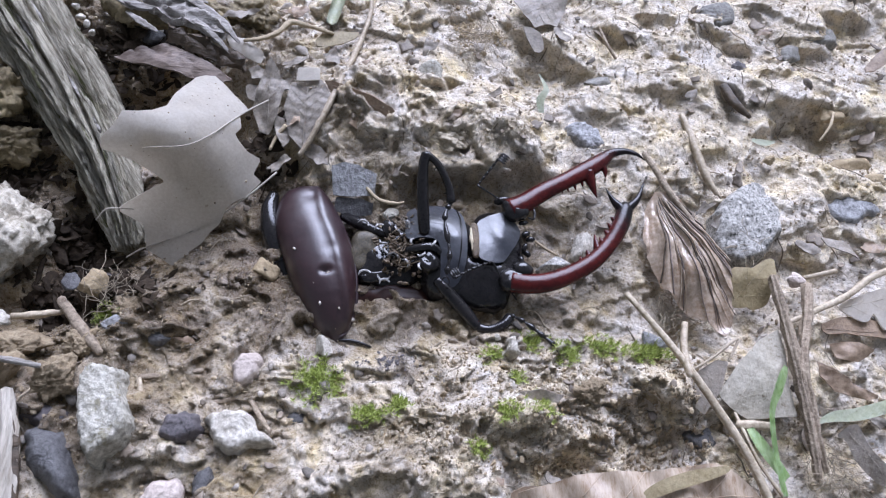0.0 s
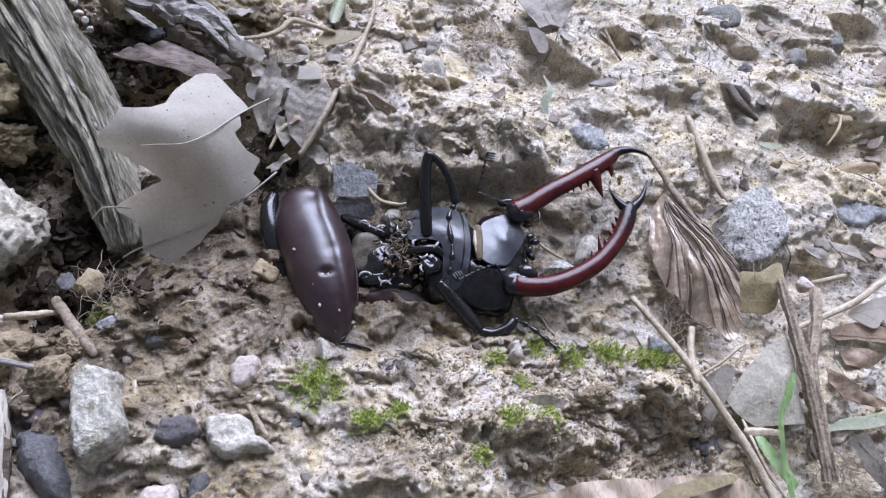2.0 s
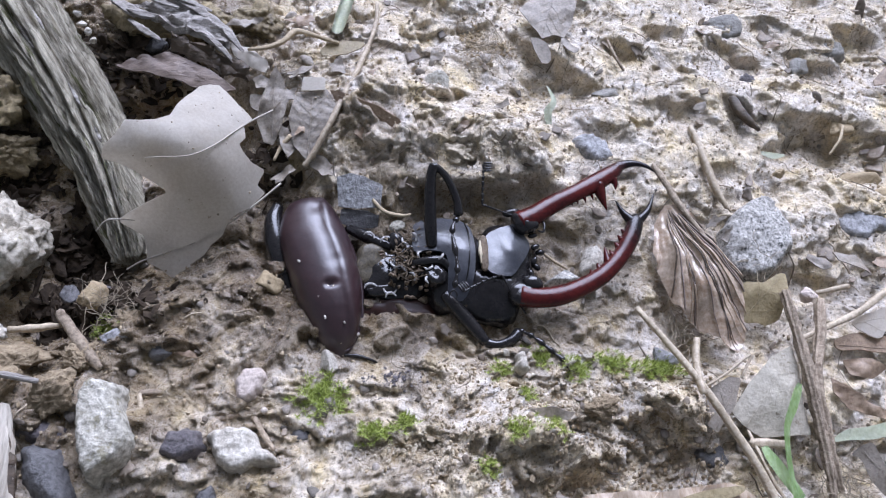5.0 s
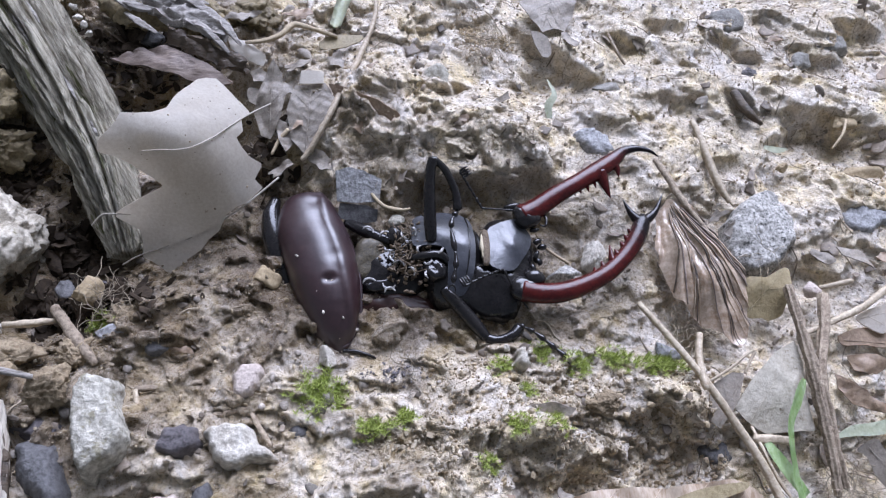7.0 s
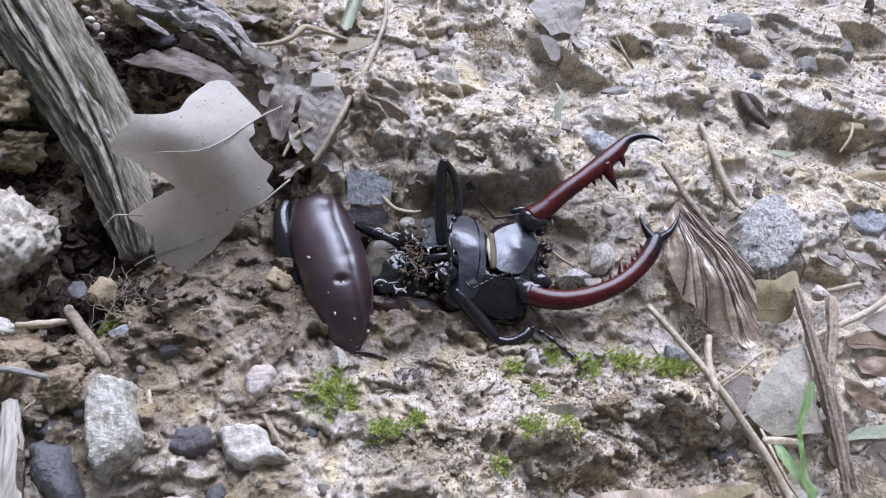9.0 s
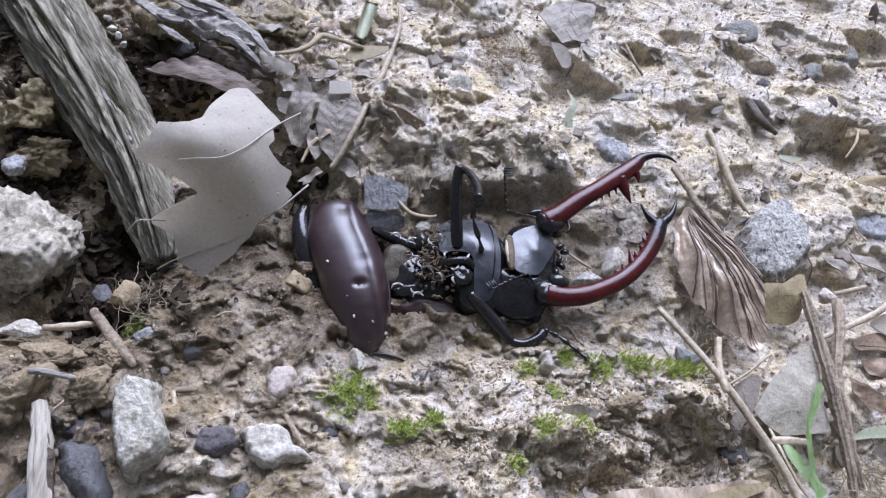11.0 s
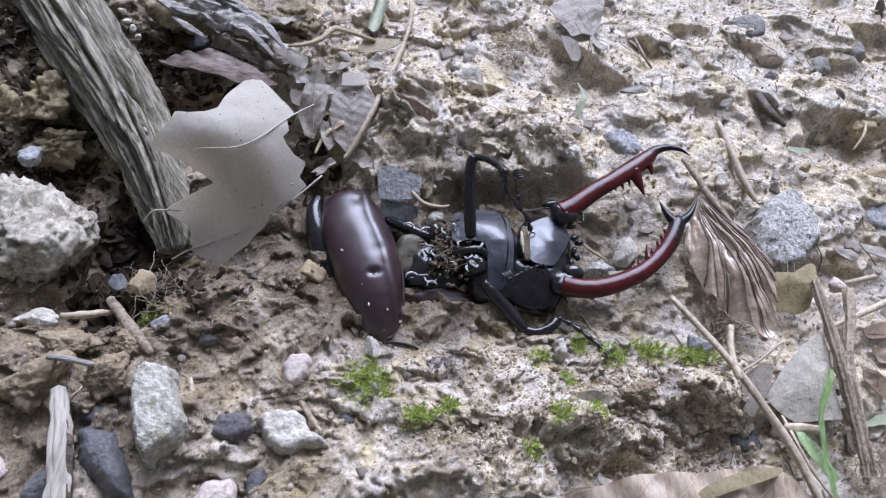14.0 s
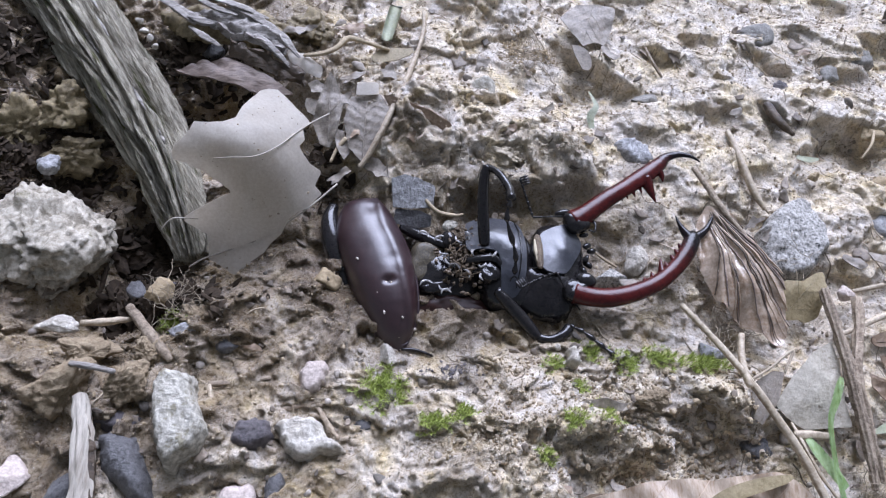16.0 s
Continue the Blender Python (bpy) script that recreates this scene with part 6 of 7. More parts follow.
leaf([(84.2, 46.2, -0.4), (90.7, 52.2, 0.6), (93.6, 50.9, 0.4), (85.8, 45.2, -0.4)], LEAF_BROWN, "orange-brown dead leaf tip", thick=0.3, curl=0.3, smooth=2)
leaf([(-59.8, 34.2, -1.0), (-55.4, 35.8, 0.6), (-50.4, 36.1, 1.4), (-44.2, 33.5, 1.6), (-38.8, 30.0, 0.8), (-40.8, 29.3, 0.2), (-46.3, 30.2, 0.6), (-52.7, 32.1, 0.2), (-57.6, 33.3, -0.6)],
     RED_BARK, "reddish brown slab of bark", name="bark_piece", category="bark", thick=0.6, curl=0.5, smooth=1, cell=0.4, inner=[(-48.9, 32.8, 1.6)], ragged=0.6, pleats=grain(-28, 0.55, 0.7, 1))
leaf([(-59.0, 44.5, 3.0), (-55.4, 45.9, 3.6), (-48.4, 45.8, 4.6), (-42.6, 40.3, 5.4), (-40.0, 37.0, 4.8), (-42.6, 37.4, 4.4), (-47.3, 39.1, 4.8), (-53.7, 41.7, 3.8)],
     GREY_BARK, "grey peeling strip of bark", name="bark_piece", category="bark", thick=1.2, curl=1.0, freq=0.35, smooth=1, cell=0.4, ragged=0.9, pleats=grain(-28, 0.6, 1.1, 2))
leaf([(-63.6, 45.8, -0.0), (-58.7, 45.7, 1.0), (-53.5, 43.5, 1.6), (-48.2, 40.8, 1.4), (-49.4, 39.7, 0.4), (-56.4, 40.8, -0.4), (-62.0, 43.4, -1.0)],
     HUMUS, "dark mossy brown rotten bark strip", name="bark_piece", category="bark", thick=1.2, curl=1.0, freq=0.3, smooth=1, cell=0.4, ragged=0.8, pleats=grain(-25, 0.5, 1.2, 3))
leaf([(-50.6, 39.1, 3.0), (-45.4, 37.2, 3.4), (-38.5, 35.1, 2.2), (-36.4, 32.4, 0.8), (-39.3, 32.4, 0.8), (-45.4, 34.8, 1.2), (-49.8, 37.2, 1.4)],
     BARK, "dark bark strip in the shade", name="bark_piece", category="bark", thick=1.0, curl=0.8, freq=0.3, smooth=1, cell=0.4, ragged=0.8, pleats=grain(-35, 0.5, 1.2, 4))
leaf([(-36.4, 30.0, 0.4), (-33.1, 29.2, 0.6), (-33.3, 26.9, 0.0), (-36.0, 27.5, -0.4)], LEAF_GREY, "grey leaf fragment on the soil", thick=0.4, curl=0.5, smooth=2)
for k, rows in enumerate((
        [(-65.5, 48.2, 4.2, 0.5), (-59.8, 44.1, 4.8, 1.0), (-55.5, 41.7, 5.0, 0.9), (-51.2, 42.1, 4.2, 0.3)], [(-58.0, 41.2, 4.0, 0.4), (-55.0, 38.7, 4.6, 0.8), (-52.1, 37.1, 4.2, 0.3)],
        [(-62.3, 45.8, 4.6, 0.3), (-59.1, 42.8, 5.2, 0.7), (-56.9, 41.3, 4.6, 0.3)], [(-52.2, 46.6, 5.2, 0.4), (-45.7, 42.6, 5.8, 1.0), (-41.3, 39.2, 5.6, 0.9), (-38.0, 36.0, 4.2, 0.3)],
        [(-54.9, 47.3, 5.4, 0.4), (-49.0, 45.0, 6.0, 0.8), (-44.2, 43.4, 5.4, 0.3)], [(-47.5, 40.5, 5.0, 0.3), (-43.1, 37.1, 5.2, 0.8), (-39.6, 34.1, 3.6, 0.3)], [(-58.4, 47.4, 5.4, 0.3), (-53.9, 44.6, 5.8, 0.7), (-49.8, 43.6, 5.4, 0.3)])):
    tagged(stick(rows, GREY_BARK, "thin pale grey strip of peeling bark", name="bark_strip", category="bark", squash=0.4, rough=0.5, grooves=4, depth=0.4, sides=20, seed=k), group="bark strips")
for k, (x, y, z) in enumerate(((-66.8, 42.0, 3.6), (-65.8, 40.1, 3.2), (-64.8, 38.9, 2.6), (-63.4, 37.4, 2.2))):
    stone(x, y, z, 0.9 - 0.1 * k, 0.8, 0.6, PALE_STONE, "small pale crumb of fungus on the branch", (0, 0, 40 * k), 6, 120 + k, name="fungus_crumb", category="fungus", bumps=0.15, detail=3)



def build_winged_leaf():
    out = [(34.3, 11.6, 0.4), (36.3, 12.2, 2.0), (38.5, 10.5, 2.8), (41.1, 6.3, 3.0), (43.2, 1.9, 3.2), (45.5, -1.8, 2.8), (45.8, -6.5, 2.0), (45.0, -11.4, 1.2),
           (43.8, -13.6, 0.4), (41.1, -11.5, 0.4), (38.3, -9.5, 0.6), (35.9, -7.2, 0.6), (34.1, -3.4, 0.6), (32.8, 0.7, 0.4), (32.7, 6.2, 0.2)]
    root = Vector((35.0, 13.2, 2.0))

    def pleats(x, y):
        a = math.atan2(y - root.y, x - root.x)
        r = math.hypot(x - root.x, y - root.y)
        w = 2.6 * noise.noise(Vector((x * 0.16, y * 0.16, 4))) + 0.9 * noise.noise(Vector((x * 0.5, y * 0.5, 7)))
        fine = math.asin(math.sin(a * 58 + 1.6 * w)) * (0.6 + 0.8 * noise.noise(Vector((a * 6, r * 0.1, 3))))
        return 0.017 * min(r, 11) * fine + 0.030 * min(r, 11) * math.asin(math.sin(a * 19 + 1 + w)) + 0.06 * min(r, 10) * noise.noise(Vector((a * 7, r * 0.06, 5)))
    ob = leaf(out, WINGED, "glossy brown dried leaf, wrinkled like a folded fan", inner=[(38.1, -2.8, 4.0), (35.7, 3.1, 2.4)], cell=0.19, thick=0.10, curl=0.5, smooth=2, pleats=pleats, ragged=0.7)
    # veins fanning out from the stalk, dark and pale to paint the creases' shading
    verts = np.array([v.co[:] for v in ob.data.vertices]) / MM + np.array(ob.location) / MM
    rng = random.Random(12)
    tip = Vector((44.1, -13.0, 0.8))
    mid = math.atan2(tip.y - root.y, tip.x - root.x)
    for k in range(26):
        a = mid + radians(-17 + 50 * (k + rng.uniform(-0.3, 0.3)) / 26)
        bend, rows, r = rng.uniform(-0.006, 0.004), [], rng.uniform(2.0, 6.0)
        while r < 34:
            x, y = root.x + r * math.cos(a + bend * r), root.y + r * math.sin(a + bend * r)
            near = np.hypot(verts[:, 0] - x, verts[:, 1] - y)
            close = near < 0.35
            if close.any():
                rows.append((x, y, verts[close, 2].max() + 0.01, 0.05 + 0.10 * math.sin(math.pi * min(1, r / 26))))
            elif rows:
                break
            r += 1.1
        if len(rows) > 5:
            part("vein", sweep(bmesh.new(), rows, sides=6, steps=2), (RED_BARK, BARK, PAPERY)[k % 3], ob, ("brown vein", "dark sunken vein with painted crease shade", "pale raised vein with painted ridge light")[k % 3], rows[0][:3])
    stalk = [(34.1, 20.2, 1.6, 0.5), (35.4, 16.5, 2.4, 0.55), (36.7, 13.0, 2.6, 0.65), (38.4, 9.6, 2.8, 0.5), (41.3, 4.0, 3.4, 0.3)]
    part("stalk", sweep(bmesh.new(), stalk, sides=10, rough=0.3), TWIG, ob, "dry brown leaf stalk", stalk[0][:3])


build_winged_leaf()

# ---- twigs, straws, roots, grass ----
stick([(28.2, -6.8, 0.6, 0.5), (31.1, -11.6, 1.8, 0.55), (35.2, -19.6, 3.9, 0.6), (39.1, -26.1, 3.6, 0.65), (43.0, -32.2, 2.4, 0.7), (45.8, -38.9, 1.6, 0.7), (47.6, -43.0, 1.0, 0.7)],
      STRAW, "long thin tan straw lying slanted over the soil", name="straw", category="straw", rough=0.15)
stick([(36.5, -12.3, 2.6, 0.55), (35.3, -17.1, 3.4, 0.65), (35.2, -21.6, 4.6, 0.55)], STRAW, "short forked tan straw on another straw", name="straw", category="straw")
stick([(36.5, -20.0, 2.6, 0.22), (40.4, -17.7, 2.4, 0.22), (45.1, -14.4, 2.0, 0.25), (43.2, -18.0, 1.6, 0.2)], STRAW, "thin bent straw between two leaves", name="straw", category="straw")
stick([(53.6, -2.9, 1.6, 0.9), (53.6, -8.2, 2.2, 0.95), (53.9, -16.0, 2.4, 0.95), (54.6, -23.9, 1.4, 0.9), (55.3, -30.6, 0.2, 0.8), (55.6, -35.4, -1.0, 0.6)],
      TWIG, "brown upright twig stub in soil", sides=28, grooves=6, depth=0.38, rough=0.5)
stick([(59.8, -3.9, 1.2, 0.95), (57.9, -9.8, 1.8, 0.95), (55.4, -17.8, 2.2, 0.95), (55.7, -24.7, 1.2, 0.85), (56.2, -30.6, 0.2, 0.75), (57.1, -34.2, -1.0, 0.5)],
      TWIG, "brown upright twig beside its twin", sides=28, grooves=5, depth=0.38, rough=0.5)
stick([(54.8, -10.8, 0.8, 0.4), (59.9, -8.6, 1.0, 0.5), (66.3, -5.6, 1.4, 0.6), (71.6, -2.0, 1.8, 0.6), (77.8, 0.4, 2.0, 0.6)], STRAW, "pale flat straw behind the twigs", name="straw", category="straw")
stick([(60.7, -1.7, -0.6, 0.4), (66.6, -0.3, -0.2, 0.45)], STRAW, "short pale end of a buried straw", name="straw", category="straw")
stick([(44.0, -25.5, -0.8, 0.3), (44.2, -28.8, 0.6, 0.3), (45.5, -33.6, 1.2, 0.3), (48.1, -38.2, 1.2, 0.25)], STRAW, "thin dark straw beside the grass", name="straw", category="straw")
stick([(43.6, -27.7, 0.2, 0.7), (46.2, -27.7, 0.4, 0.75), (49.1, -27.7, 0.2, 0.6)], STRAW, "short pale stub under the leaf", name="straw", category="straw")
stick([(43.6, 31.3, -0.6, 0.55), (44.5, 24.8, 0.0, 0.75), (45.9, 18.4, -0.4, 0.75), (47.8, 14.2, -1.0, 0.4)], STRAW, "pale flattened twig in mud", sides=12)
stick([(46.3, 18.2, -0.6, 0.5), (47.4, 15.9, -0.9, 0.4), (48.6, 13.5, -1.2, 0.15)], STRAW, "split tip of a pale twig", name="straw", category="straw")
stick([(-15.6, 54.0, 0.2, 0.42), (-15.7, 48.0, 0.4, 0.45), (-17.8, 38.3, 1.8, 0.5), (-20.0, 30.7, 3.0, 0.55), (-22.4, 23.2, 3.0, 0.55), (-24.6, 18.5, 1.4, 0.5), (-26.2, 16.0, 0.4, 0.4)],
      STRAW, "long bent straw over dead leaves", name="straw", category="straw")
stick([(-37.4, 37.1, 3.6, 0.3), (-34.5, 37.6, 3.9, 0.42), (-31.8, 39.5, 3.6, 0.5), (-29.8, 42.5, 3.2, 0.55), (-26.8, 42.6, 2.6, 0.45), (-22.1, 41.9, 1.8, 0.3)], ROOT, "yellowish wavy root over the soil", name="root", category="root")
stick([(-31.2, 16.9, 0.2, 0.25), (-30.2, 19.4, 0.8, 0.35), (-28.9, 21.2, 1.4, 0.4)], ROOT, "forked pale rootlet by the leaves", name="root", category="root")
stick([(-15.7, 15.6, -0.4, 0.25), (-15.0, 11.6, -0.2, 0.3), (-12.7, 8.5, 0.2, 0.35), (-9.7, 7.6, 0.6, 0.3), (-8.3, 7.8, 0.8, 0.2)], ROOT, "thin tan root by the hip", name="root", category="root")
stick([(-60.1, -10.6, -3.0, 0.75), (-57.2, -14.0, -2.2, 0.9), (-54.2, -17.4, -1.6, 0.9), (-52.3, -19.3, -1.8, 0.6)], TWIG, "short grey-brown twig lying on clods", sides=12)
stick([(-66.7, -13.5, -3.4, 0.5), (-62.7, -13.1, -3.2, 0.6), (-59.4, -12.5, -3.2, 0.4)], STRAW, "pale straw in the hollow", name="straw", category="straw")
stick([(-46.3, -22.7, -2.2, 0.4), (-42.1, -22.1, -2.4, 0.5), (-37.5, -21.0, -3.0, 0.35)], TWIG, "thin dark twig lying on soil", sides=10)
stick([(-46.1, -23.0, -1.6, 0.35), (-45.3, -25.6, -1.2, 0.4), (-44.4, -28.2, -1.4, 0.25)], STRAW, "short tan straw beside a grey stone", name="straw", category="straw")
stick([(-37.1, -26.4, -2.8, 0.35), (-33.5, -25.5, -2.6, 0.45), (-30.3, -24.4, -3.0, 0.35)], TWIG, "thin brown twig behind the pale stone", sides=10)
stick([(-30.2, -25.0, -3.2, 0.4), (-28.6, -27.6, -2.6, 0.45), (-26.7, -30.1, -2.4, 0.3)], TWIG, "short dark stub of a twig", sides=10)
stick([(-24.6, -33.5, -2.4, 0.3), (-22.5, -35.2, -2.2, 0.4), (-19.9, -37.1, -2.4, 0.25)], BARK, "thin dark wood splinter on soil", sides=8)
stick([(-15.9, -38.1, -1.8, 0.3), (-13.1, -37.8, -1.4, 0.6), (-10.6, -36.8, -1.6, 0.25)], BARK, "dark leaf stalk on the soil", sides=8)
split_stick = stick([(-63.1, -25.9, 0.6, 1.0), (-61.6, -31.4, 0.6, 1.5), (-60.7, -36.5, 0.0, 1.7), (-60.3, -41.5, -0.6, 1.8), (-60.1, -45.6, -1.0, 1.8)], SPLIT_WOOD, "pale split stick with dark bark edges", squash=0.5, rough=0.35, sides=30, grooves=7, depth=0.35)
part("bark_strip", sweep(bmesh.new(), [(-62.6, -26.6, 0.2, 0.5), (-60.6, -32.0, 0.3, 0.8), (-59.8, -37.2, -0.3, 0.9), (-59.4, -41.4, -0.8, 0.9)], sides=10, rough=0.5, squash=0.6), BARK, split_stick, "dark strip of bark", (-59.8, -37.2, -0.3))
stick([(-64.7, -22.1, 2.8, 0.45), (-61.5, -22.5, 3.0, 0.5), (-58.6, -22.9, 2.4, 0.4)], GREY_BARK, "grey splinter on the clod", sides=10)
stick([(53.2, 39.0, -0.8, 0.9), (54.4, 35.0, -0.4, 1.0), (57.5, 32.0, -1.0, 0.4)], BARK, "thick brown splinter stuck in mud", sides=10)
stick([(29.6, 50.7, -0.6, 0.3), (30.6, 46.4, -0.2, 0.35), (32.2, 43.6, -0.8, 0.25)], TWIG, "thin twig stuck in mud", sides=8)
stick([(74.6, 34.1, -0.4, 0.25), (72.5, 30.2, 0.2, 0.3), (70.2, 27.3, -0.6, 0.2)], ROOT, "pale root loop in a hollow", name="root", category="root")
blade([(16.6, 29.5, -1.0, 0.5), (16.4, 31.9, -0.4, 0.75), (17.5, 34.1, 0.2, 0.5), (16.5, 37.8, -0.2, 0.12)], PALE_GRASS, "pale dry curled grass shred", name="dry_blade")
blade([(-22.7, 44.6, 1.2, 1.0), (-22.0, 49.1, 0.8, 1.2), (-21.0, 54.4, 0.6, 1.2)], PALE_GRASS, "pale green grass blade pressed in soil")
blade([(48.6, -38.3, 1.0, 0.5), (47.3, -32.2, 3.0, 0.42), (47.5, -26.5, 3.8, 0.45), (49.0, -23.1, 4.2, 0.65), (50.3, -20.6, 4.2, 0.6), (51.1, -19.3, 4.0, 0.3)], GRASS, "bent bright green blade of grass")
blade([(49.6, -35.8, 0.6, 0.8), (47.2, -33.0, 1.6, 1.0), (45.8, -30.4, 1.4, 0.95), (45.1, -28.3, 0.8, 0.6)], GRASS, "short broad green grass blade")
blade([(56.7, -27.0, 0.4, 0.25), (59.3, -26.1, 0.6, 0.8), (63.5, -25.6, 0.8, 1.0), (71.8, -23.4, 0.8, 1.0)], PALE_GRASS, "pale green blade lying on soil")
blade([(56.4, 26.3, -0.4, 0.4), (58.4, 25.6, -0.2, 0.7), (61.0, 26.2, -0.4, 0.2)], PALE_GRASS, "small pale green leaf on mud")


# ---- moss ----
def moss(x, y, spread, count, label, tall=1.0, seed=1, slim=0.6):
    """Upright shoots set with narrow pointed leaflets, dense in the middle and thinning out."""
    rng = random.Random(seed)
    verts, faces = [], []
    for _ in range(int(count * 1.1)):
        px, py = x + rng.gauss(0, 0.5) * spread, y + slim * rng.gauss(0, 0.5) * spread
        base = Vector((px, py, floor_z(px, py) - 0.15))
        lean = Vector((rng.gauss(0, 0.4), rng.gauss(0, 0.4), 1)).normalized()
        h = tall * rng.uniform(0.5, 1.3)
        for k in range(12):
            u = 0.1 + 0.9 * k / 11
            p = base + lean * h * u
            th = k * 2.4 + rng.random()
            out = (Vector((math.cos(th), math.sin(th), 0)) * (1.1 - 0.6 * u) + Vector((0, 0, 0.5 + 0.9 * u))).normalized()
            side = out.cross(Vector((0, 0, 1))).normalized() * 0.045
            ln = rng.uniform(0.5, 1.25)
            i = len(verts)
            verts += [p - side, p + side, p + out * ln * 0.5 + side, p + out * ln * 0.5 - side, p + out * ln + Vector((0, 0, -0.08))]
            faces += [(i, i + 1, i + 2, i + 3), (i + 3, i + 2, i + 4)]
    me = bpy.data.meshes.new("moss_cushion")
    o = Vector((x, y, floor_z(x, y)))
    me.from_pydata([tuple((v - o) * MM) for v in verts], [], faces)
    me.materials.append(MOSS)
    ob = new("moss_cushion", me)
    ob.location = o * MM
    return tagged(ob, label, "moss", kind="stuff")


moss(-20.6, -22.6, 3.4, 150, "fresh green moss cushion on the soil", 1.1, 1, 0.9)
moss(-8.3, -26.1, 1.5, 34, "small bright green moss tuft", 0.9, 2, 0.9)
moss(-12.8, -27.8, 2.6, 60, "thin yellow-green moss patch", 0.6, 3, 0.6)
moss(30.6, -16.6, 4.4, 130, "bright green moss along the bank's edge", 0.9, 4, 0.42)
moss(24.2, -15.1, 2.6, 60, "green moss patch on the bank", 0.8, 5, 0.6)
moss(12.4, -14.9, 1.9, 44, "bright green moss tuft beside a white stone", 0.9, 6, 0.8)
moss(17.9, -16.8, 2.4, 46, "thin green moss on the bank", 0.8, 7, 0.8)
moss(7.1, -27.7, 1.6, 40, "small moss tuft under the bank", 0.9, 8, 0.8)
moss(12.0, -26.8, 2.2, 40, "green moss on the bank's face", 0.8, 9, 0.9)
moss(9.3, -21.9, 1.2, 26, "tiny green moss tuft on clay", 0.8, 10, 0.9)
moss(-54.3, -11.7, 2.2, 60, "green moss patch by a grey twig", 0.7, 11, 0.7)
moss(5.9, -17.6, 2.0, 30, "sparse moss on clay", 0.5, 12, 0.6)
moss(3.5, -32.9, 2.0, 26, "sparse short moss shoots on clay", 0.5, 13, 0.8)


# ---- crumbs, rootlets and litter ----
def scatter_crumbs():
    rng = random.Random(11)
    bm0 = bmesh.new()
    bmesh.ops.create_icosphere(bm0, subdivisions=1, radius=1)
    base = np.array([v.co[:] for v in bm0.verts])
    tris = np.array([[v.index for v in f.verts] for f in bm0.faces])
    bm0.free()
    n, bank = 24000, 2600
    r = np.random.RandomState(4)
    x, y = r.uniform(-92, 98, n), r.uniform(-44, 78, n)
    size = np.minimum(0.07 + r.exponential(0.075, n), 0.5)
    # thicker on the crumbling bank
    x[:bank], y[:bank] = r.uniform(-6, 40, bank), r.uniform(-36, -16, bank)
    size[:bank] = np.minimum(0.08 + r.exponential(0.13, bank), 0.6)
    rise = relief(x, y)
    z = lie(x, y) + rise - size * 0.1
    y = y - overhang(x, y, rise)
    shape = base[None] * (size[:, None, None] * r.uniform(0.55, 1.25, (n, 1, 3))) * r.uniform(0.6, 1.25, (n, len(base), 1))
    co = shape + np.stack([x, y, z], -1)[:, None]
    me = bpy.data.meshes.new("soil_crumbs")
    f = (tris[None] + (np.arange(n) * len(base))[:, None, None]).reshape(-1, 3)
    me.from_pydata((co.reshape(-1, 3) * MM).tolist(), [], f.tolist())
    me.materials.append(CRUMB)
    tagged(new("soil_crumbs", me), "loose crumbs of beige soil strewn over the ground", "soil", kind="stuff")


def scatter_rootlets():
    rng = random.Random(21)
    bm = bmesh.new()
    for k in range(560):
        x, y = rng.uniform(-88, 92), rng.uniform(-42, 70)
        a = rng.uniform(0, 6.28)
        w = 0.03 + min(0.1, rng.expovariate(30))
        pts = []
        for _ in range(rng.randint(3, 6)):
            pts.append((x, y, floor_z(x, y) + rng.uniform(-0.1, 0.3), w))
            a += rng.gauss(0, 0.4)
            x, y = x + 1.3 * math.cos(a), y + 1.3 * math.sin(a)
        sweep(bm, pts, sides=5, steps=3)
    tagged(part("rootlets", bm, FIBRE), "fine tan rootlets and plant fibres in the soil", "rootlets", kind="stuff")


def scatter_flakes():
    rng = random.Random(31)
    bm = bmesh.new()
    for k in range(420):
        x, y = rng.uniform(-88, 92), rng.uniform(-42, 70)
        s = min(3.2, 0.5 + rng.expovariate(1.4))
        long, bend, yaw = rng.uniform(0.35, 0.9), rng.uniform(-0.25, 0.4), rng.uniform(0, 6.28)
        m = Matrix.Translation((x, y, floor_z(x, y) + 0.2)) @ Euler((rng.gauss(0, 0.35), rng.gauss(0, 0.35), yaw)).to_matrix().to_4x4()
        n = rng.randint(7, 11)
        rings = []
        for f in (0.0, 0.5, 1.0):
            rows = []
            for i in range(n):
                t = 6.283 * i / n
                r = s * f * (0.65 + 0.5 * noise.noise(Vector((2.5 * math.cos(t), 2.5 * math.sin(t), k * 1.7))) + 0.12 * math.sin(i * 2.9 + k))
                u, v = r * math.cos(t), r * long * math.sin(t)
                rows.append(m @ Vector((u, v, bend * u * u / s)))
                if f == 0:
                    break
            rings.append([bm.verts.new(p) for p in rows])
        for i in range(n):
            a, b = rings[1][i], rings[1][(i + 1) % n]
            bm.faces.new((rings[0][0], a, b))
            bm.faces.new((a, rings[2][i], rings[2][(i + 1) % n], b))
    bmesh.ops.recalc_face_normals(bm, faces=bm.faces)
    bmesh.ops.solidify(bm, geom=bm.faces[:], thickness=0.12)
    tagged(part("leaf_litter", bm, LITTER), "small grey-brown scraps of leaf and bark on soil", "litter", kind="stuff")


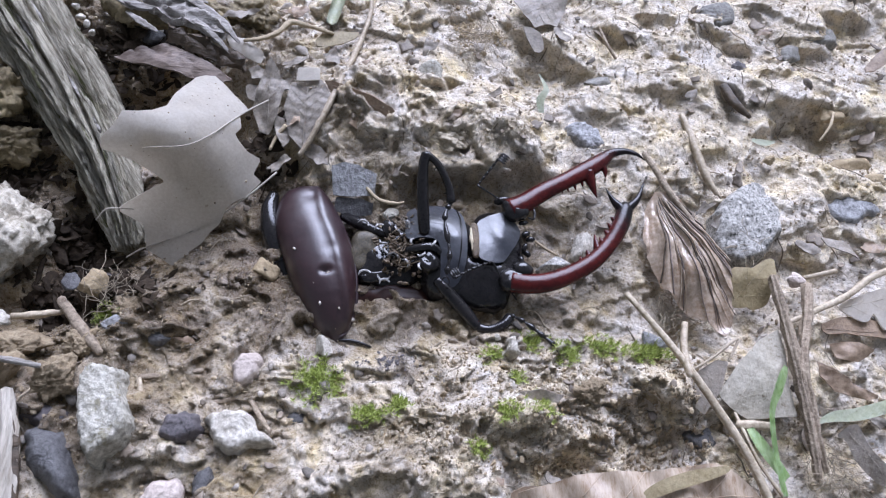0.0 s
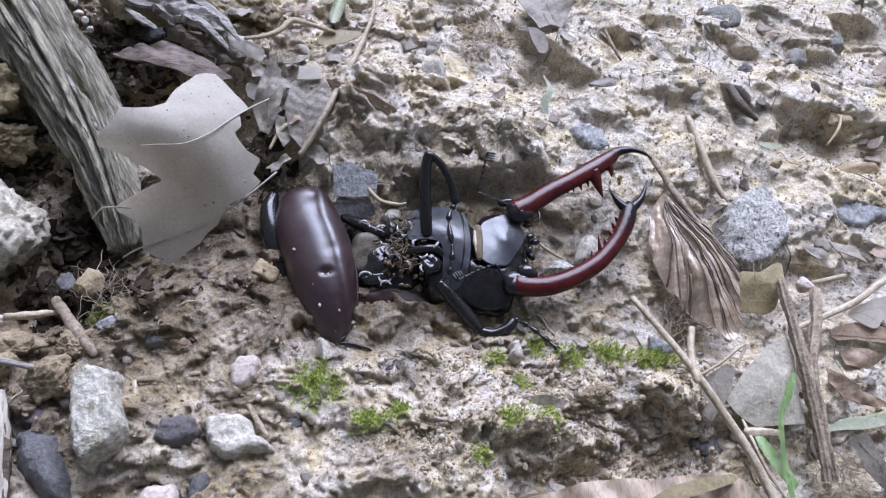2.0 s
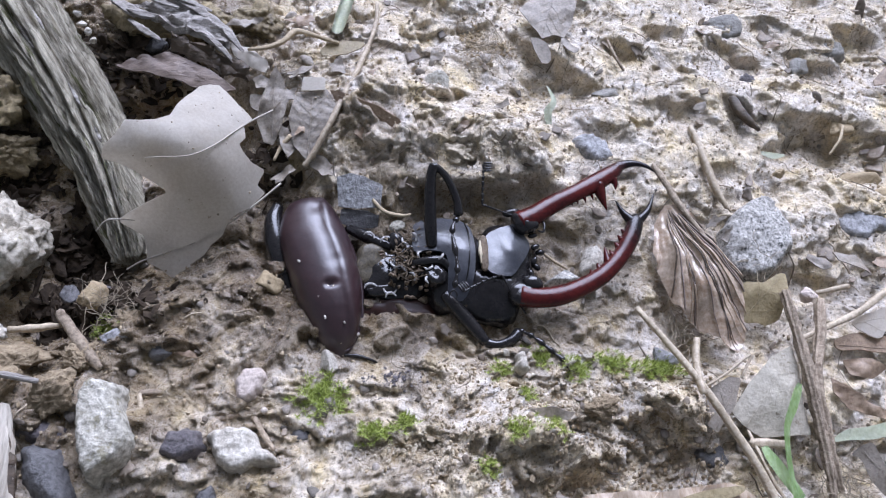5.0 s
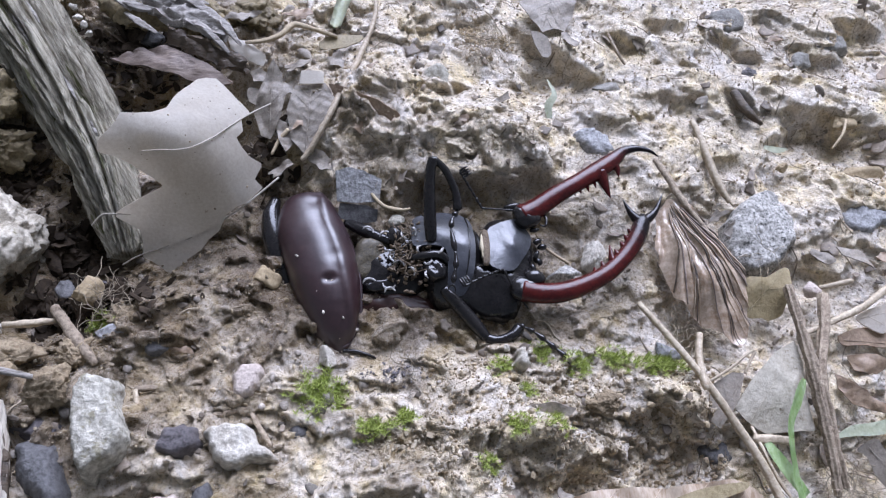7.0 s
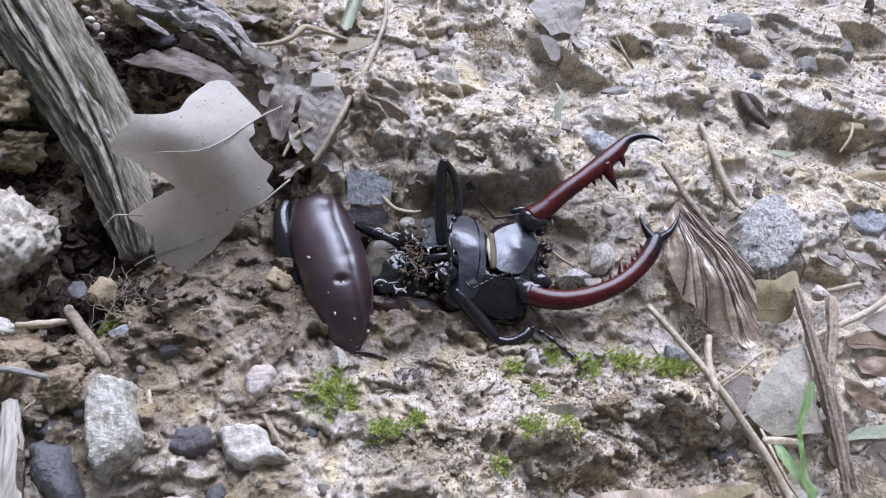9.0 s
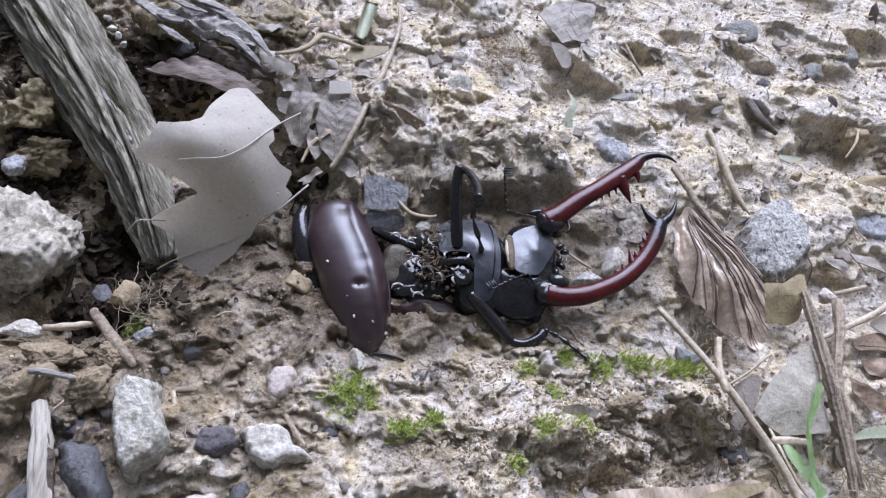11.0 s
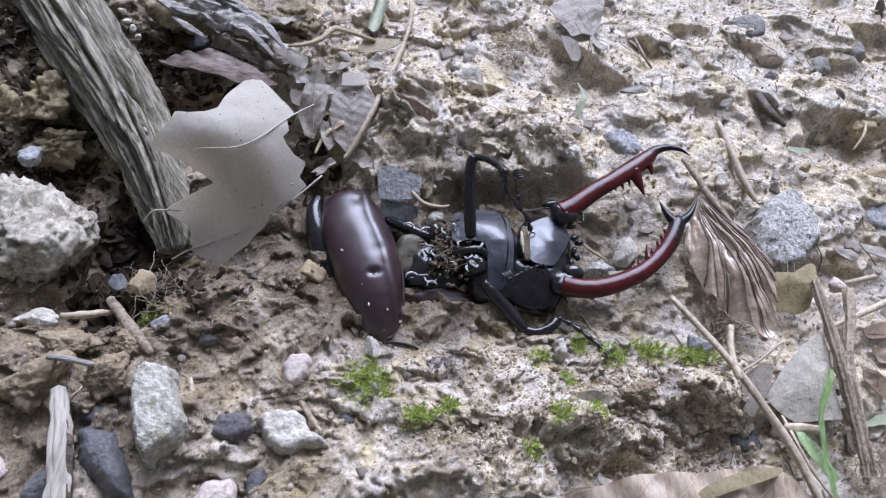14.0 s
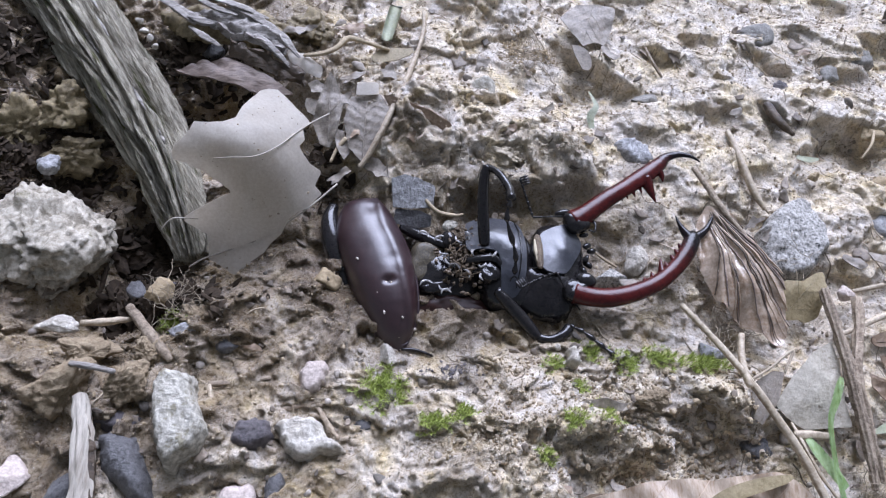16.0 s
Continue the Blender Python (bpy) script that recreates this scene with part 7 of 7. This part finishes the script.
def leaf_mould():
    """Rotting scraps round the branch, coloured near-black to paint the gaps' deep shade."""
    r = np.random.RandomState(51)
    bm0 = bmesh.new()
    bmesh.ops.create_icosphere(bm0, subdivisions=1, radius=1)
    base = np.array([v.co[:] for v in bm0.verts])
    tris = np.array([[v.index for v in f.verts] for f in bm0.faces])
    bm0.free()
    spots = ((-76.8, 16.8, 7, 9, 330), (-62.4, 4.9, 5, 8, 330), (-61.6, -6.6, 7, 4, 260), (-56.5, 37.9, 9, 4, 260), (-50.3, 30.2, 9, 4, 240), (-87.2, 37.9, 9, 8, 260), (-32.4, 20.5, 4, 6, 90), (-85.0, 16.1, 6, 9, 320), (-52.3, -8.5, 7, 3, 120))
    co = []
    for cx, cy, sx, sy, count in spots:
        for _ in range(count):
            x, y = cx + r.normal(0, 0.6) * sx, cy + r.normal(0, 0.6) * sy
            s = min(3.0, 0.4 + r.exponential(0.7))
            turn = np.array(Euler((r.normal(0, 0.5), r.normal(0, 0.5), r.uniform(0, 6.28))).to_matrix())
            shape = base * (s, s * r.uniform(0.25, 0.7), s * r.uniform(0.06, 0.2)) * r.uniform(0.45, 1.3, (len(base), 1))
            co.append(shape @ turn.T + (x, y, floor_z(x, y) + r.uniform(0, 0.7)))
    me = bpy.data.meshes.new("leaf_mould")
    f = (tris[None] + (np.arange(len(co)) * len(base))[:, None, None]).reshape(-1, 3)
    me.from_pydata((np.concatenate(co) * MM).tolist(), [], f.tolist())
    me.materials.append(SHADE_MOULD)
    tagged(new("leaf_mould", me), "black-brown rotting leaf mould, near-black to paint the gaps' shade", "leaf mould", kind="stuff")


def crumb_heap(cx, cy, wide, deep, count, material, label, seed):
    """A heap of angular crumbs, larger in the middle."""
    rng = random.Random(seed)
    bm = bmesh.new()
    for k in range(count):
        x, y = cx + rng.gauss(0, 0.5) * wide, cy + rng.gauss(0, 0.5) * deep
        q = min(0.62, 0.13 + rng.expovariate(5.5)) * max(0.4, 1 - math.hypot((x - cx) / wide, (y - cy) / deep) * 0.6)
        rock_shape(bm, (x, y, floor_z(x, y) + 0.1 * q), (q, q * rng.uniform(0.5, 0.9), q * rng.uniform(0.4, 0.8)),
                   (rng.uniform(-40, 40), rng.uniform(-40, 40), rng.uniform(0, 360)), 4, seed * 100 + k, 0.3, 1)
    tagged(part("crumb_heap", bm, material, origin=(cx, cy, floor_z(cx, cy)), smooth=False), label, "soil", kind="stuff")


def build_fuzz():
    rng = random.Random(41)
    cx, cy, cz = (-4.0, 21.6, 0.8)
    bm = bmesh.new()
    for k in range(150):
        a, b = rng.uniform(0, 6.28), rng.uniform(0, 6.28)
        p = [(cx + rng.gauss(0, 1.0), cy + rng.gauss(0, 0.9), cz - 0.4 + rng.gauss(0, 0.4), 0.05)]
        for _ in range(3):
            p.append((p[-1][0] + 0.6 * math.cos(a), p[-1][1] + 0.6 * math.sin(a), p[-1][2] + rng.uniform(-0.1, 0.35), 0.045))
            a += rng.gauss(0, 0.8)
        sweep(bm, p, sides=4, steps=2)
    tagged(part("fuzz_tuft", bm, FUZZ, origin=(cx, cy, cz)), "tan tuft of fine plant hair", "fuzz", kind="stuff")


def scatter_pebbles():
    rng = random.Random(17)
    bm = bmesh.new()
    for k in range(130):
        x, y = rng.uniform(-85, 88), rng.uniform(-42, 66)
        s = min(2.0, 0.45 + rng.expovariate(2.4))
        if x > -5 and y > 12 and k % 9:
            continue
        rock_shape(bm, (x, y, floor_z(x, y) + 0.15 * s), (s * rng.uniform(0.7, 1.2), s * rng.uniform(0.6, 1.0), s * rng.uniform(0.35, 0.7)),
                   (rng.uniform(-20, 20), rng.uniform(-20, 20), rng.uniform(0, 360)), 5, k + 100, 0.08, 2)
    tagged(part("pebbles", bm, PEBBLE), "small angular grey and tan pebbles in the soil", "pebbles", kind="stuff")


def root_mat(x, y, z, spread, count, label, seed):
    """A tangle of fine dry fibres."""
    rng = random.Random(seed)
    bm = bmesh.new()
    for k in range(count):
        a = rng.uniform(0, 6.28)
        p = [(x + rng.gauss(0, 0.4) * spread, y + rng.gauss(0, 0.4) * spread, z + rng.gauss(0, 0.4), 0.035)]
        for _ in range(5):
            a += rng.gauss(0, 0.5)
            p.append((p[-1][0] + 0.9 * math.cos(a), p[-1][1] + 0.9 * math.sin(a), p[-1][2] + rng.uniform(-0.3, 0.3), rng.uniform(0.025, 0.06)))
        sweep(bm, p, sides=5, steps=3)
    tagged(part("fibre_tangle", bm, FIBRE, origin=(x, y, z)), label, "roots", kind="stuff")


def scrap(x, y, z, size, yaw, lift, material, seed, long=0.5):
    """A torn, curled shred of dead leaf."""
    rng = random.Random(seed)
    n = 11
    out = []
    for i in range(n):
        t = 6.283 * i / n
        r = size * rng.choice((0.45, 0.6, 0.8, 0.95, 1.25))
        u, v = r * math.cos(t), r * long * math.sin(t)
        c, s = math.cos(radians(yaw)), math.sin(radians(yaw))
        out.append((x + u * c - v * s, y + u * s + v * c, z - 0.3 + lift * u + rng.uniform(-0.2, 0.35) * size * 0.5))
    ob = leaf(out, material, "torn curled shred of grey-brown dead leaf on soil", thick=0.14, curl=0.3 * size, freq=0.35, smooth=1, cell=max(0.28, size * 0.11), ragged=0.15 * size,
              seed=seed, pleats=grain(yaw, 1.0, 0.25, seed), name="leaf_scrap")
    return tagged(ob, group="leaf scraps")


for k, (x, y, z, size, yaw, lift) in enumerate((
        (-29.6, 29.2, 2.2, 3.0, 70, 0.1), (-25.8, 23.5, 1.4, 3.4, 55, -0.2), (-19.0, 32.4, 2.6, 3.0, 20, 0.2), (-21.8, 36.1, 2.4, 2.6, -30, 0.1), (-28.5, 33.8, 2.8, 2.4, 10, 0.3),
        (-14.7, 36.0, 1.8, 2.4, 40, -0.2), (-8.4, 27.9, 1.6, 2.2, 80, 0.2), (-31.7, 25.2, 1.6, 2.6, 110, 0.3), (-34.7, 31.5, 1.8, 2.2, -20, 0.1), (-16.1, 23.0, 1.6, 3.0, -15, 0.2),
        (-29.9, 14.7, -0.6, 2.4, 30, 0.3), (-23.4, 16.7, -0.4, 2.6, -40, 0.2), (-38.5, 44.4, 3.0, 3.6, 20, 0.1), (-28.7, 46.8, 1.6, 3.0, -10, 0.1))):
    scrap(x, y, z, size, yaw, lift, (LEAF_GREY, LEAF_BROWN, LEAF_GREY, LEAF_GREY)[k % 4], 200 + k)
for k, (x, y, z, size, yaw, lift) in enumerate((
        (-4.4, 41.9, 0.8, 2.2, 60, 0.2), (-0.5, 24.9, 3.2, 1.8, 10, 0.1), (20.9, 47.7, 0.4, 2.4, -50, 0.3), (7.9, 31.1, 1.8, 1.8, 20, 0.3), (31.8, 29.4, -0.8, 1.8, -20, 0.2), (46.4, 35.8, -0.6, 2.0, 35, 0.2),
        (37.5, 50.4, -0.6, 2.0, 75, 0.1), (64.2, 53.4, -0.8, 2.0, 5, 0.2), (48.7, 25.7, -0.8, 2.2, -60, 0.2), (64.0, 4.3, -1.0, 2.4, -35, 0.3), (74.8, 5.0, -1.0, 2.2, 10, 0.2), (44.7, 10.9, -0.8, 2.2, 30, 0.4),
        (46.6, 8.3, 0.0, 2.0, 70, 0.3), (4.1, -37.8, 2.0, 2.2, 20, 0.2), (14.2, -36.6, 0.6, 2.4, -30, 0.3), (-18.3, -32.1, -1.6, 2.0, 40, 0.1), (-40.5, -16.3, -2.6, 1.8, -10, 0.1), (67.5, -25.4, -1.6, 2.8, -25, 0.2))):
    scrap(x, y, z, size, yaw, lift, (LEAF_GREY, LEAF_BROWN, LEAF_GREY)[k % 3], 300 + k)
root_mat(58.4, -34.6, -0.6, 5.0, 90, "tangle of fine dry brown fibres", 3)
root_mat(51.5, 2.9, 0.4, 3.0, 16, "few fine fibres over the granite stone", 9)
root_mat(-12.1, 21.9, 1.0, 7.0, 60, "web of fine tan root hairs", 4)
root_mat(-5.3, -20.5, -2.2, 4.0, 34, "dark fine root hairs in damp soil", 5)
root_mat(35.1, -9.9, -0.6, 3.6, 40, "rusty fine fibres under the dried leaf", 6)
root_mat(-52.5, -9.5, -2.6, 4.6, 46, "fine fibres among clods", 7)
root_mat(4.3, 45.8, 0.6, 4.6, 60, "brown crumbly root fibres in a hole", 8)
ribs(leaf([(58.9, -16.7, -0.6), (61.1, -17.8, 0.2), (65.0, -21.4, 0.2), (69.1, -22.0, -0.4), (66.2, -23.1, -0.8), (61.8, -21.3, -0.8), (59.5, -18.9, -0.8)],
     LEAF_BROWN, "crumpled brown leaf strip on soil", thick=0.2, curl=1.0, freq=0.25, smooth=1, cell=0.4, ragged=0.6, pleats=grain(-30, 0.8, 0.4)), (59.8, -17.6), (68.0, -22.4), 4, 0.08)
leaf([(63.0, -13.4, -1.2), (65.9, -12.7, -0.8), (70.0, -14.5, -0.8), (67.4, -16.3, -1.4), (63.7, -15.8, -1.6)],
     LEAF_BROWN, "dark brown leaf crumb in a hollow", thick=0.2, curl=1.0, freq=0.25, smooth=1, cell=0.4, ragged=0.6)
leaf([(70.4, 5.6, -0.6), (65.0, 6.2, -0.2), (65.6, 4.5, 0.2), (70.8, 2.8, 0.2), (71.5, 2.0, -0.4)],
     LEAF_GREY, "narrow curled grey leaf strip", thick=0.2, curl=0.5, freq=0.25, smooth=1, cell=0.35, ragged=0.3)
leaf([(-2.3, -37.2, 2.2), (0.4, -36.3, 2.8), (2.5, -37.1, 2.6), (2.1, -38.7, 2.0), (-0.7, -38.9, 1.8)],
     LEAF_GREY, "crumpled grey leaf crumb on the bank", thick=0.2, curl=1.2, freq=0.3, smooth=1, cell=0.35, ragged=0.6)
leaf([(9.0, -24.5, 3.6), (12.3, -24.4, 4.4), (15.5, -25.3, 4.8), (14.4, -26.1, 4.0), (10.8, -25.6, 3.4)],
     LEAF_GREY, "grey-brown leaf strip on the bank", thick=0.2, curl=0.8, freq=0.3, smooth=1, cell=0.35, ragged=0.6)
stone(76.6, 23.2, -3.4, 5.0, 2.6, 2.0, OCHRE_STONE, "ochre stone in a shaded hollow", (0, 0, 10), 7, 81, bumps=0.15)
stone(75.1, 34.7, -2.0, 3.0, 2.4, 1.8, OCHRE_STONE, "ochre clod at the hollow's rim", (0, 0, 40), 8, 82, name="clod", category="clod", bumps=0.25)
stone(59.3, -2.1, -0.8, 2.0, 1.6, 1.4, PINK_STONE, "small round tan pebble by a straw", (0, 0, 0), 8, 83, bumps=0.1)
stone(80.2, 20.2, -2.2, 3.0, 2.2, 1.6, OCHRE_STONE, "tan stone crusted with clay", (0, 0, 20), 8, 84, bumps=0.15)
stone(57.5, 44.6, -1.6, 1.8, 1.4, 1.2, DARK_STONE, "small dark brown stone in mud", (0, 0, 0), 8, 85, bumps=0.2)
stone(59.1, 22.3, -0.8, 1.6, 1.1, 1.0, OCHRE_STONE, "small rusty brown crumb of wood", (0, 0, 20), 8, 86, name="wood_crumb", category="wood", bumps=0.35)
stone(-65.0, -17.9, -3.6, 5.5, 3.2, 2.6, CLOD, "shaded brown clod in the hollow", (0, 0, 8), 8, 87, name="clod", category="clod", bumps=0.25, detail=5, crust=0.3, knobs=2.6)
stone(-55.5, -18.1, -1.8, 3.4, 2.8, 2.4, CLOD, "crumbly brown clod by a twig", (0, 0, 30), 8, 88, name="clod", category="clod", bumps=0.3, detail=5, crust=0.3, knobs=2.6)
stone(-49.3, -11.6, -2.8, 4.0, 2.4, 1.8, CLOD, "flat crumbly clod with moss", (0, 0, 0), 8, 89, name="clod", category="clod", bumps=0.3, detail=5, crust=0.3, knobs=2.6)
for x, y, z, a, b, c, k in ((8.5, 24.5, -0.2, 6.0, 4.0, 2.8, 130), (-1.2, 21.5, 0.2, 4.6, 3.2, 2.4, 131), (15.5, 20.5, -1.2, 4.2, 3.0, 2.2, 132), (2.6, 27.6, 0.2, 4.2, 3.0, 2.2, 133)):
    tagged(stone(x, y, z, a, b, c, PALE_CLOD, "pale crumbly lump of clay on the ledge", (0, 0, 37 * k), 8, k, name="clod", category="clod", bumps=0.35, detail=5, crust=0.4, knobs=3.2), group="clay lumps")
stone(33.1, -22.5, 0.2, 4.2, 3.2, 3.0, CLOD, "crumbling clod at the bank's corner", (0, 0, 20), 8, 90, name="clod", category="clod", bumps=0.35, detail=5, crust=0.35)
stone(20.3, -23.9, 3.4, 3.0, 2.2, 2.0, CLOD, "pale clod on the bank's crest", (0, 0, 20), 8, 91, name="clod", category="clod", bumps=0.35, detail=5, crust=0.35)
scatter_crumbs()
scatter_pebbles()
scatter_rootlets()
scatter_flakes()
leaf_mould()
build_fuzz()
crumb_heap(3.2, 49.5, 3.4, 6.0, 300, OCHRE_STONE, "heap of ochre crumbs and roots in the clay", 2)
crumb_heap(9.0, 48.0, 4.0, 2.4, 160, OCHRE_STONE, "brown crumbs under the edge of a leaf", 3)
crumb_heap(8.0, 22.0, 9.0, 4.0, 420, PALE_CLOD, "pale crumbs strewn over the clay ledge", 4)
crumb_heap(14.0, -22.0, 14.0, 4.0, 600, PALE_CLOD, "loose crumbs of clay on the bank", 5)
crumb_heap(-8.0, -30.0, 14.0, 5.0, 420, PALE_CLOD, "loose crumbs of clay before the bank", 6)
crumb_heap(-58.0, -16.0, 8.0, 5.0, 260, CLOD, "brown earth crumbs among the clods", 7)
crumb_heap(-10.0, -19.0, 6.0, 3.0, 120, DARK_STONE, "dark wet crumbs in damp soil", 8)


# ---- what moves: jaws, head, one foreleg, one antenna ----
def motions():
    start = head.location.copy()
    walk(head, [(t, Matrix.Translation(start + Vector((dx, dy, 0)) * MM)) for t, dx, dy in [
        (0, -0.00, 0.00),
        (0.5, 0.06, 0.06),
        (1, -0.15, 0.04),
        (1.5, 0.06, 0.05),
        (2, 0.08, -0.03),
        (2.5, 0.14, 0.03),
        (3, 0.08, 0.03),
        (3.5, 0.05, 0.07),
        (4, 0.00, -0.03),
        (6.5, 0.38, 0.27),
        (7, 0.35, 0.11),
        (7.5, 0.23, -0.01),
        (8, -0.10, -0.10),
        (8.5, -0.10, -0.08),
        (9, -0.26, -0.11),
        (9.5, -0.29, -0.06),
        (12, 1.01, 0.53),
        (12.5, 1.13, 0.27),
        (13, 1.00, 0.25),
        (13.5, 0.69, 0.17),
        (14, 0.77, 0.08),
        (14.5, 0.87, 0.11),
        (15, 0.50, 0.11),
        (15.5, 0.46, 0.05),
        (16, 0.80, 0.13),
    ]])
    upper, lower = [c for c in head.children if c.name.startswith("mandible")]
    walk(upper, [(t, Matrix.Translation(upper.location) @ Matrix.Rotation(radians(a), 4, Vector(JAW_UP_AXIS))) for t, a in [
        (0, 0.0),
        (0.5, 0.2),
        (1, 0.2),
        (1.5, 1.2),
        (2, 1.6),
        (2.5, 0.6),
        (3, -0.0),
        (3.5, -0.0),
        (4, 0.1),
        (6.5, -0.1),
        (7, 3.8),
        (7.5, 7.3),
        (8, 8.5),
        (8.5, 8.5),
        (9, 10.9),
        (9.5, 13.7),
        (12, -3.8),
        (12.5, -5.4),
        (13, -4.0),
        (13.5, 0.9),
        (14, 4.3),
        (14.5, 5.6),
        (15, 5.3),
        (15.5, 6.4),
        (16, 5.2),
    ]])
    walk(lower, [(t, Matrix.Translation(lower.location) @ Matrix.Rotation(radians(a), 4, Vector(JAW_LOW_AXIS))) for t, a in [
        (0, 0.0),
        (0.5, 1.4),
        (1, 0.6),
        (1.5, 0.6),
        (2, 1.5),
        (2.5, 1.2),
        (3, 0.9),
        (3.5, 1.2),
        (4, 1.1),
        (6.5, -1.5),
        (7, -2.4),
        (7.5, -4.7),
        (8, -8.2),
        (8.5, -8.3),
        (9, -8.8),
        (9.5, -7.3),
        (12, 1.7),
        (12.5, 1.9),
        (13, 0.1),
        (13.5, -4.1),
        (14, -4.3),
        (14.5, -4.9),
        (15, -7.0),
        (15.5, -6.6),
        (16, -7.5),
    ]])

    def two_links(first, second, a, b, c, rows):
        """first turns about a so that b goes to its row's place; second hangs on b and reaches for c."""
        a, b, c = Vector(a), Vector(b), Vector(c)
        base, hang = first.location.copy(), second.location.copy()
        one, two = [], []
        for t, p, q in rows:
            r1 = (b - a).rotation_difference(Vector(p) - a)
            r2 = (c - b).rotation_difference(Vector(q) - Vector(p))
            one.append((t, Matrix.Translation(base) @ r1.to_matrix().to_4x4()))
            if second.parent == first:
                two.append((t, Matrix.Translation(hang) @ (r1.inverted() @ r2).to_matrix().to_4x4()))
            else:
                two.append((t, Matrix.Translation(base + (r1 @ (b - a)) * MM) @ r2.to_matrix().to_4x4()))
        walk(first, one)
        walk(second, two)

    tibia = next(o for o in beetle.children if o.name.startswith("tibia") and o.children)
    two_links(tibia, tibia.children[0], KNEE, SHIN_END, FOOT_END, [
        (0, (-1.0, 5.9, 5.0), (-1.6, -6.6, 3.4)),
        (2, (-0.7, 6.2, 4.8), (-1.7, -6.2, 3.4)),
        (4, (-0.8, 6.1, 4.8), (-1.6, -6.3, 3.4)),
        (6.5, (-1.3, 5.8, 4.8), (-1.7, -6.7, 3.3)),
        (7, (-1.1, 6.0, 4.6), (-1.8, -6.5, 3.2)),
        (8, (-1.5, 5.7, 4.8), (-2.2, -6.7, 3.1)),
        (8.5, (-1.3, 5.8, 4.8), (-2.4, -6.6, 3.1)),
        (9, (-3.0, 4.9, 5.3), (-4.6, -7.4, 3.1)),
        (9.5, (-3.6, 4.7, 5.6), (-4.9, -7.6, 3.1)),
        (12, (-2.0, 7.6, 14.1), (1.9, 7.8, 2.1)),
        (12.5, (-0.4, 8.8, 13.9), (6.3, 7.4, 3.4)),
        (13, (-0.7, 8.6, 14.1), (6.0, 7.4, 3.5)),
        (13.5, (-0.8, 7.0, 12.6), (3.7, 4.7, 1.1)),
        (14, (-1.3, 6.8, 12.8), (4.9, 2.5, 2.7)),
        (14.5, (-1.0, 7.0, 12.8), (4.1, -0.3, 3.9)),
        (15, (-0.8, 6.2, 11.4), (3.7, 3.4, -0.0)),
        (15.5, (-2.0, 5.4, 10.9), (-1.1, -2.9, 1.5)),
        (16, (-2.2, 5.2, 10.8), (-0.4, -4.3, 2.8)),
    ])
    two_links(scape, comb, SOCKET, ELBOW, CLUB, [
        (0, (3.7, 10.6, 3.0), (7.8, 15.9, 5.0)),
        (0.5, (4.0, 11.1, 2.9), (7.7, 16.5, 5.3)),
        (1, (3.9, 11.0, 3.0), (6.5, 16.9, 5.6)),
        (1.5, (3.3, 9.5, 2.9), (5.2, 15.9, 5.1)),
        (2, (3.2, 9.5, 2.9), (4.5, 16.1, 5.0)),
        (2.5, (3.3, 9.5, 3.0), (4.0, 16.1, 5.1)),
        (3, (3.2, 9.2, 2.9), (3.8, 15.9, 4.9)),
        (3.5, (3.2, 9.2, 2.9), (3.8, 15.8, 5.1)),
        (4, (3.2, 9.3, 3.0), (3.9, 16.0, 5.0)),
        (6.5, (3.1, 8.2, 2.9), (0.4, 14.3, 5.1)),
        (7, (3.1, 7.5, 2.9), (-0.8, 13.0, 5.0)),
        (7.5, (3.1, 7.2, 2.9), (-2.0, 11.5, 5.2)),
        (8, (3.1, 7.0, 2.8), (-2.1, 10.8, 5.4)),
        (8.5, (3.2, 6.8, 3.0), (-1.8, 11.2, 5.1)),
        (9, (3.4, 6.1, 2.9), (-1.6, 10.4, 5.3)),
        (9.5, (3.2, 6.8, 3.0), (-2.1, 10.4, 5.6)),
        (12, (3.1, 8.6, 2.9), (5.3, 14.9, 4.9)),
        (13, (3.2, 6.9, 3.0), (4.4, 13.4, 5.2)),
        (14, (3.4, 6.1, 3.0), (1.8, 12.5, 5.5)),
        (15, (3.2, 6.8, 2.9), (1.0, 13.1, 5.0)),
        (15.5, (3.1, 7.5, 3.0), (0.6, 13.5, 5.4)),
        (16, (3.2, 6.8, 3.0), (0.8, 13.0, 5.1)),
    ])


motions()
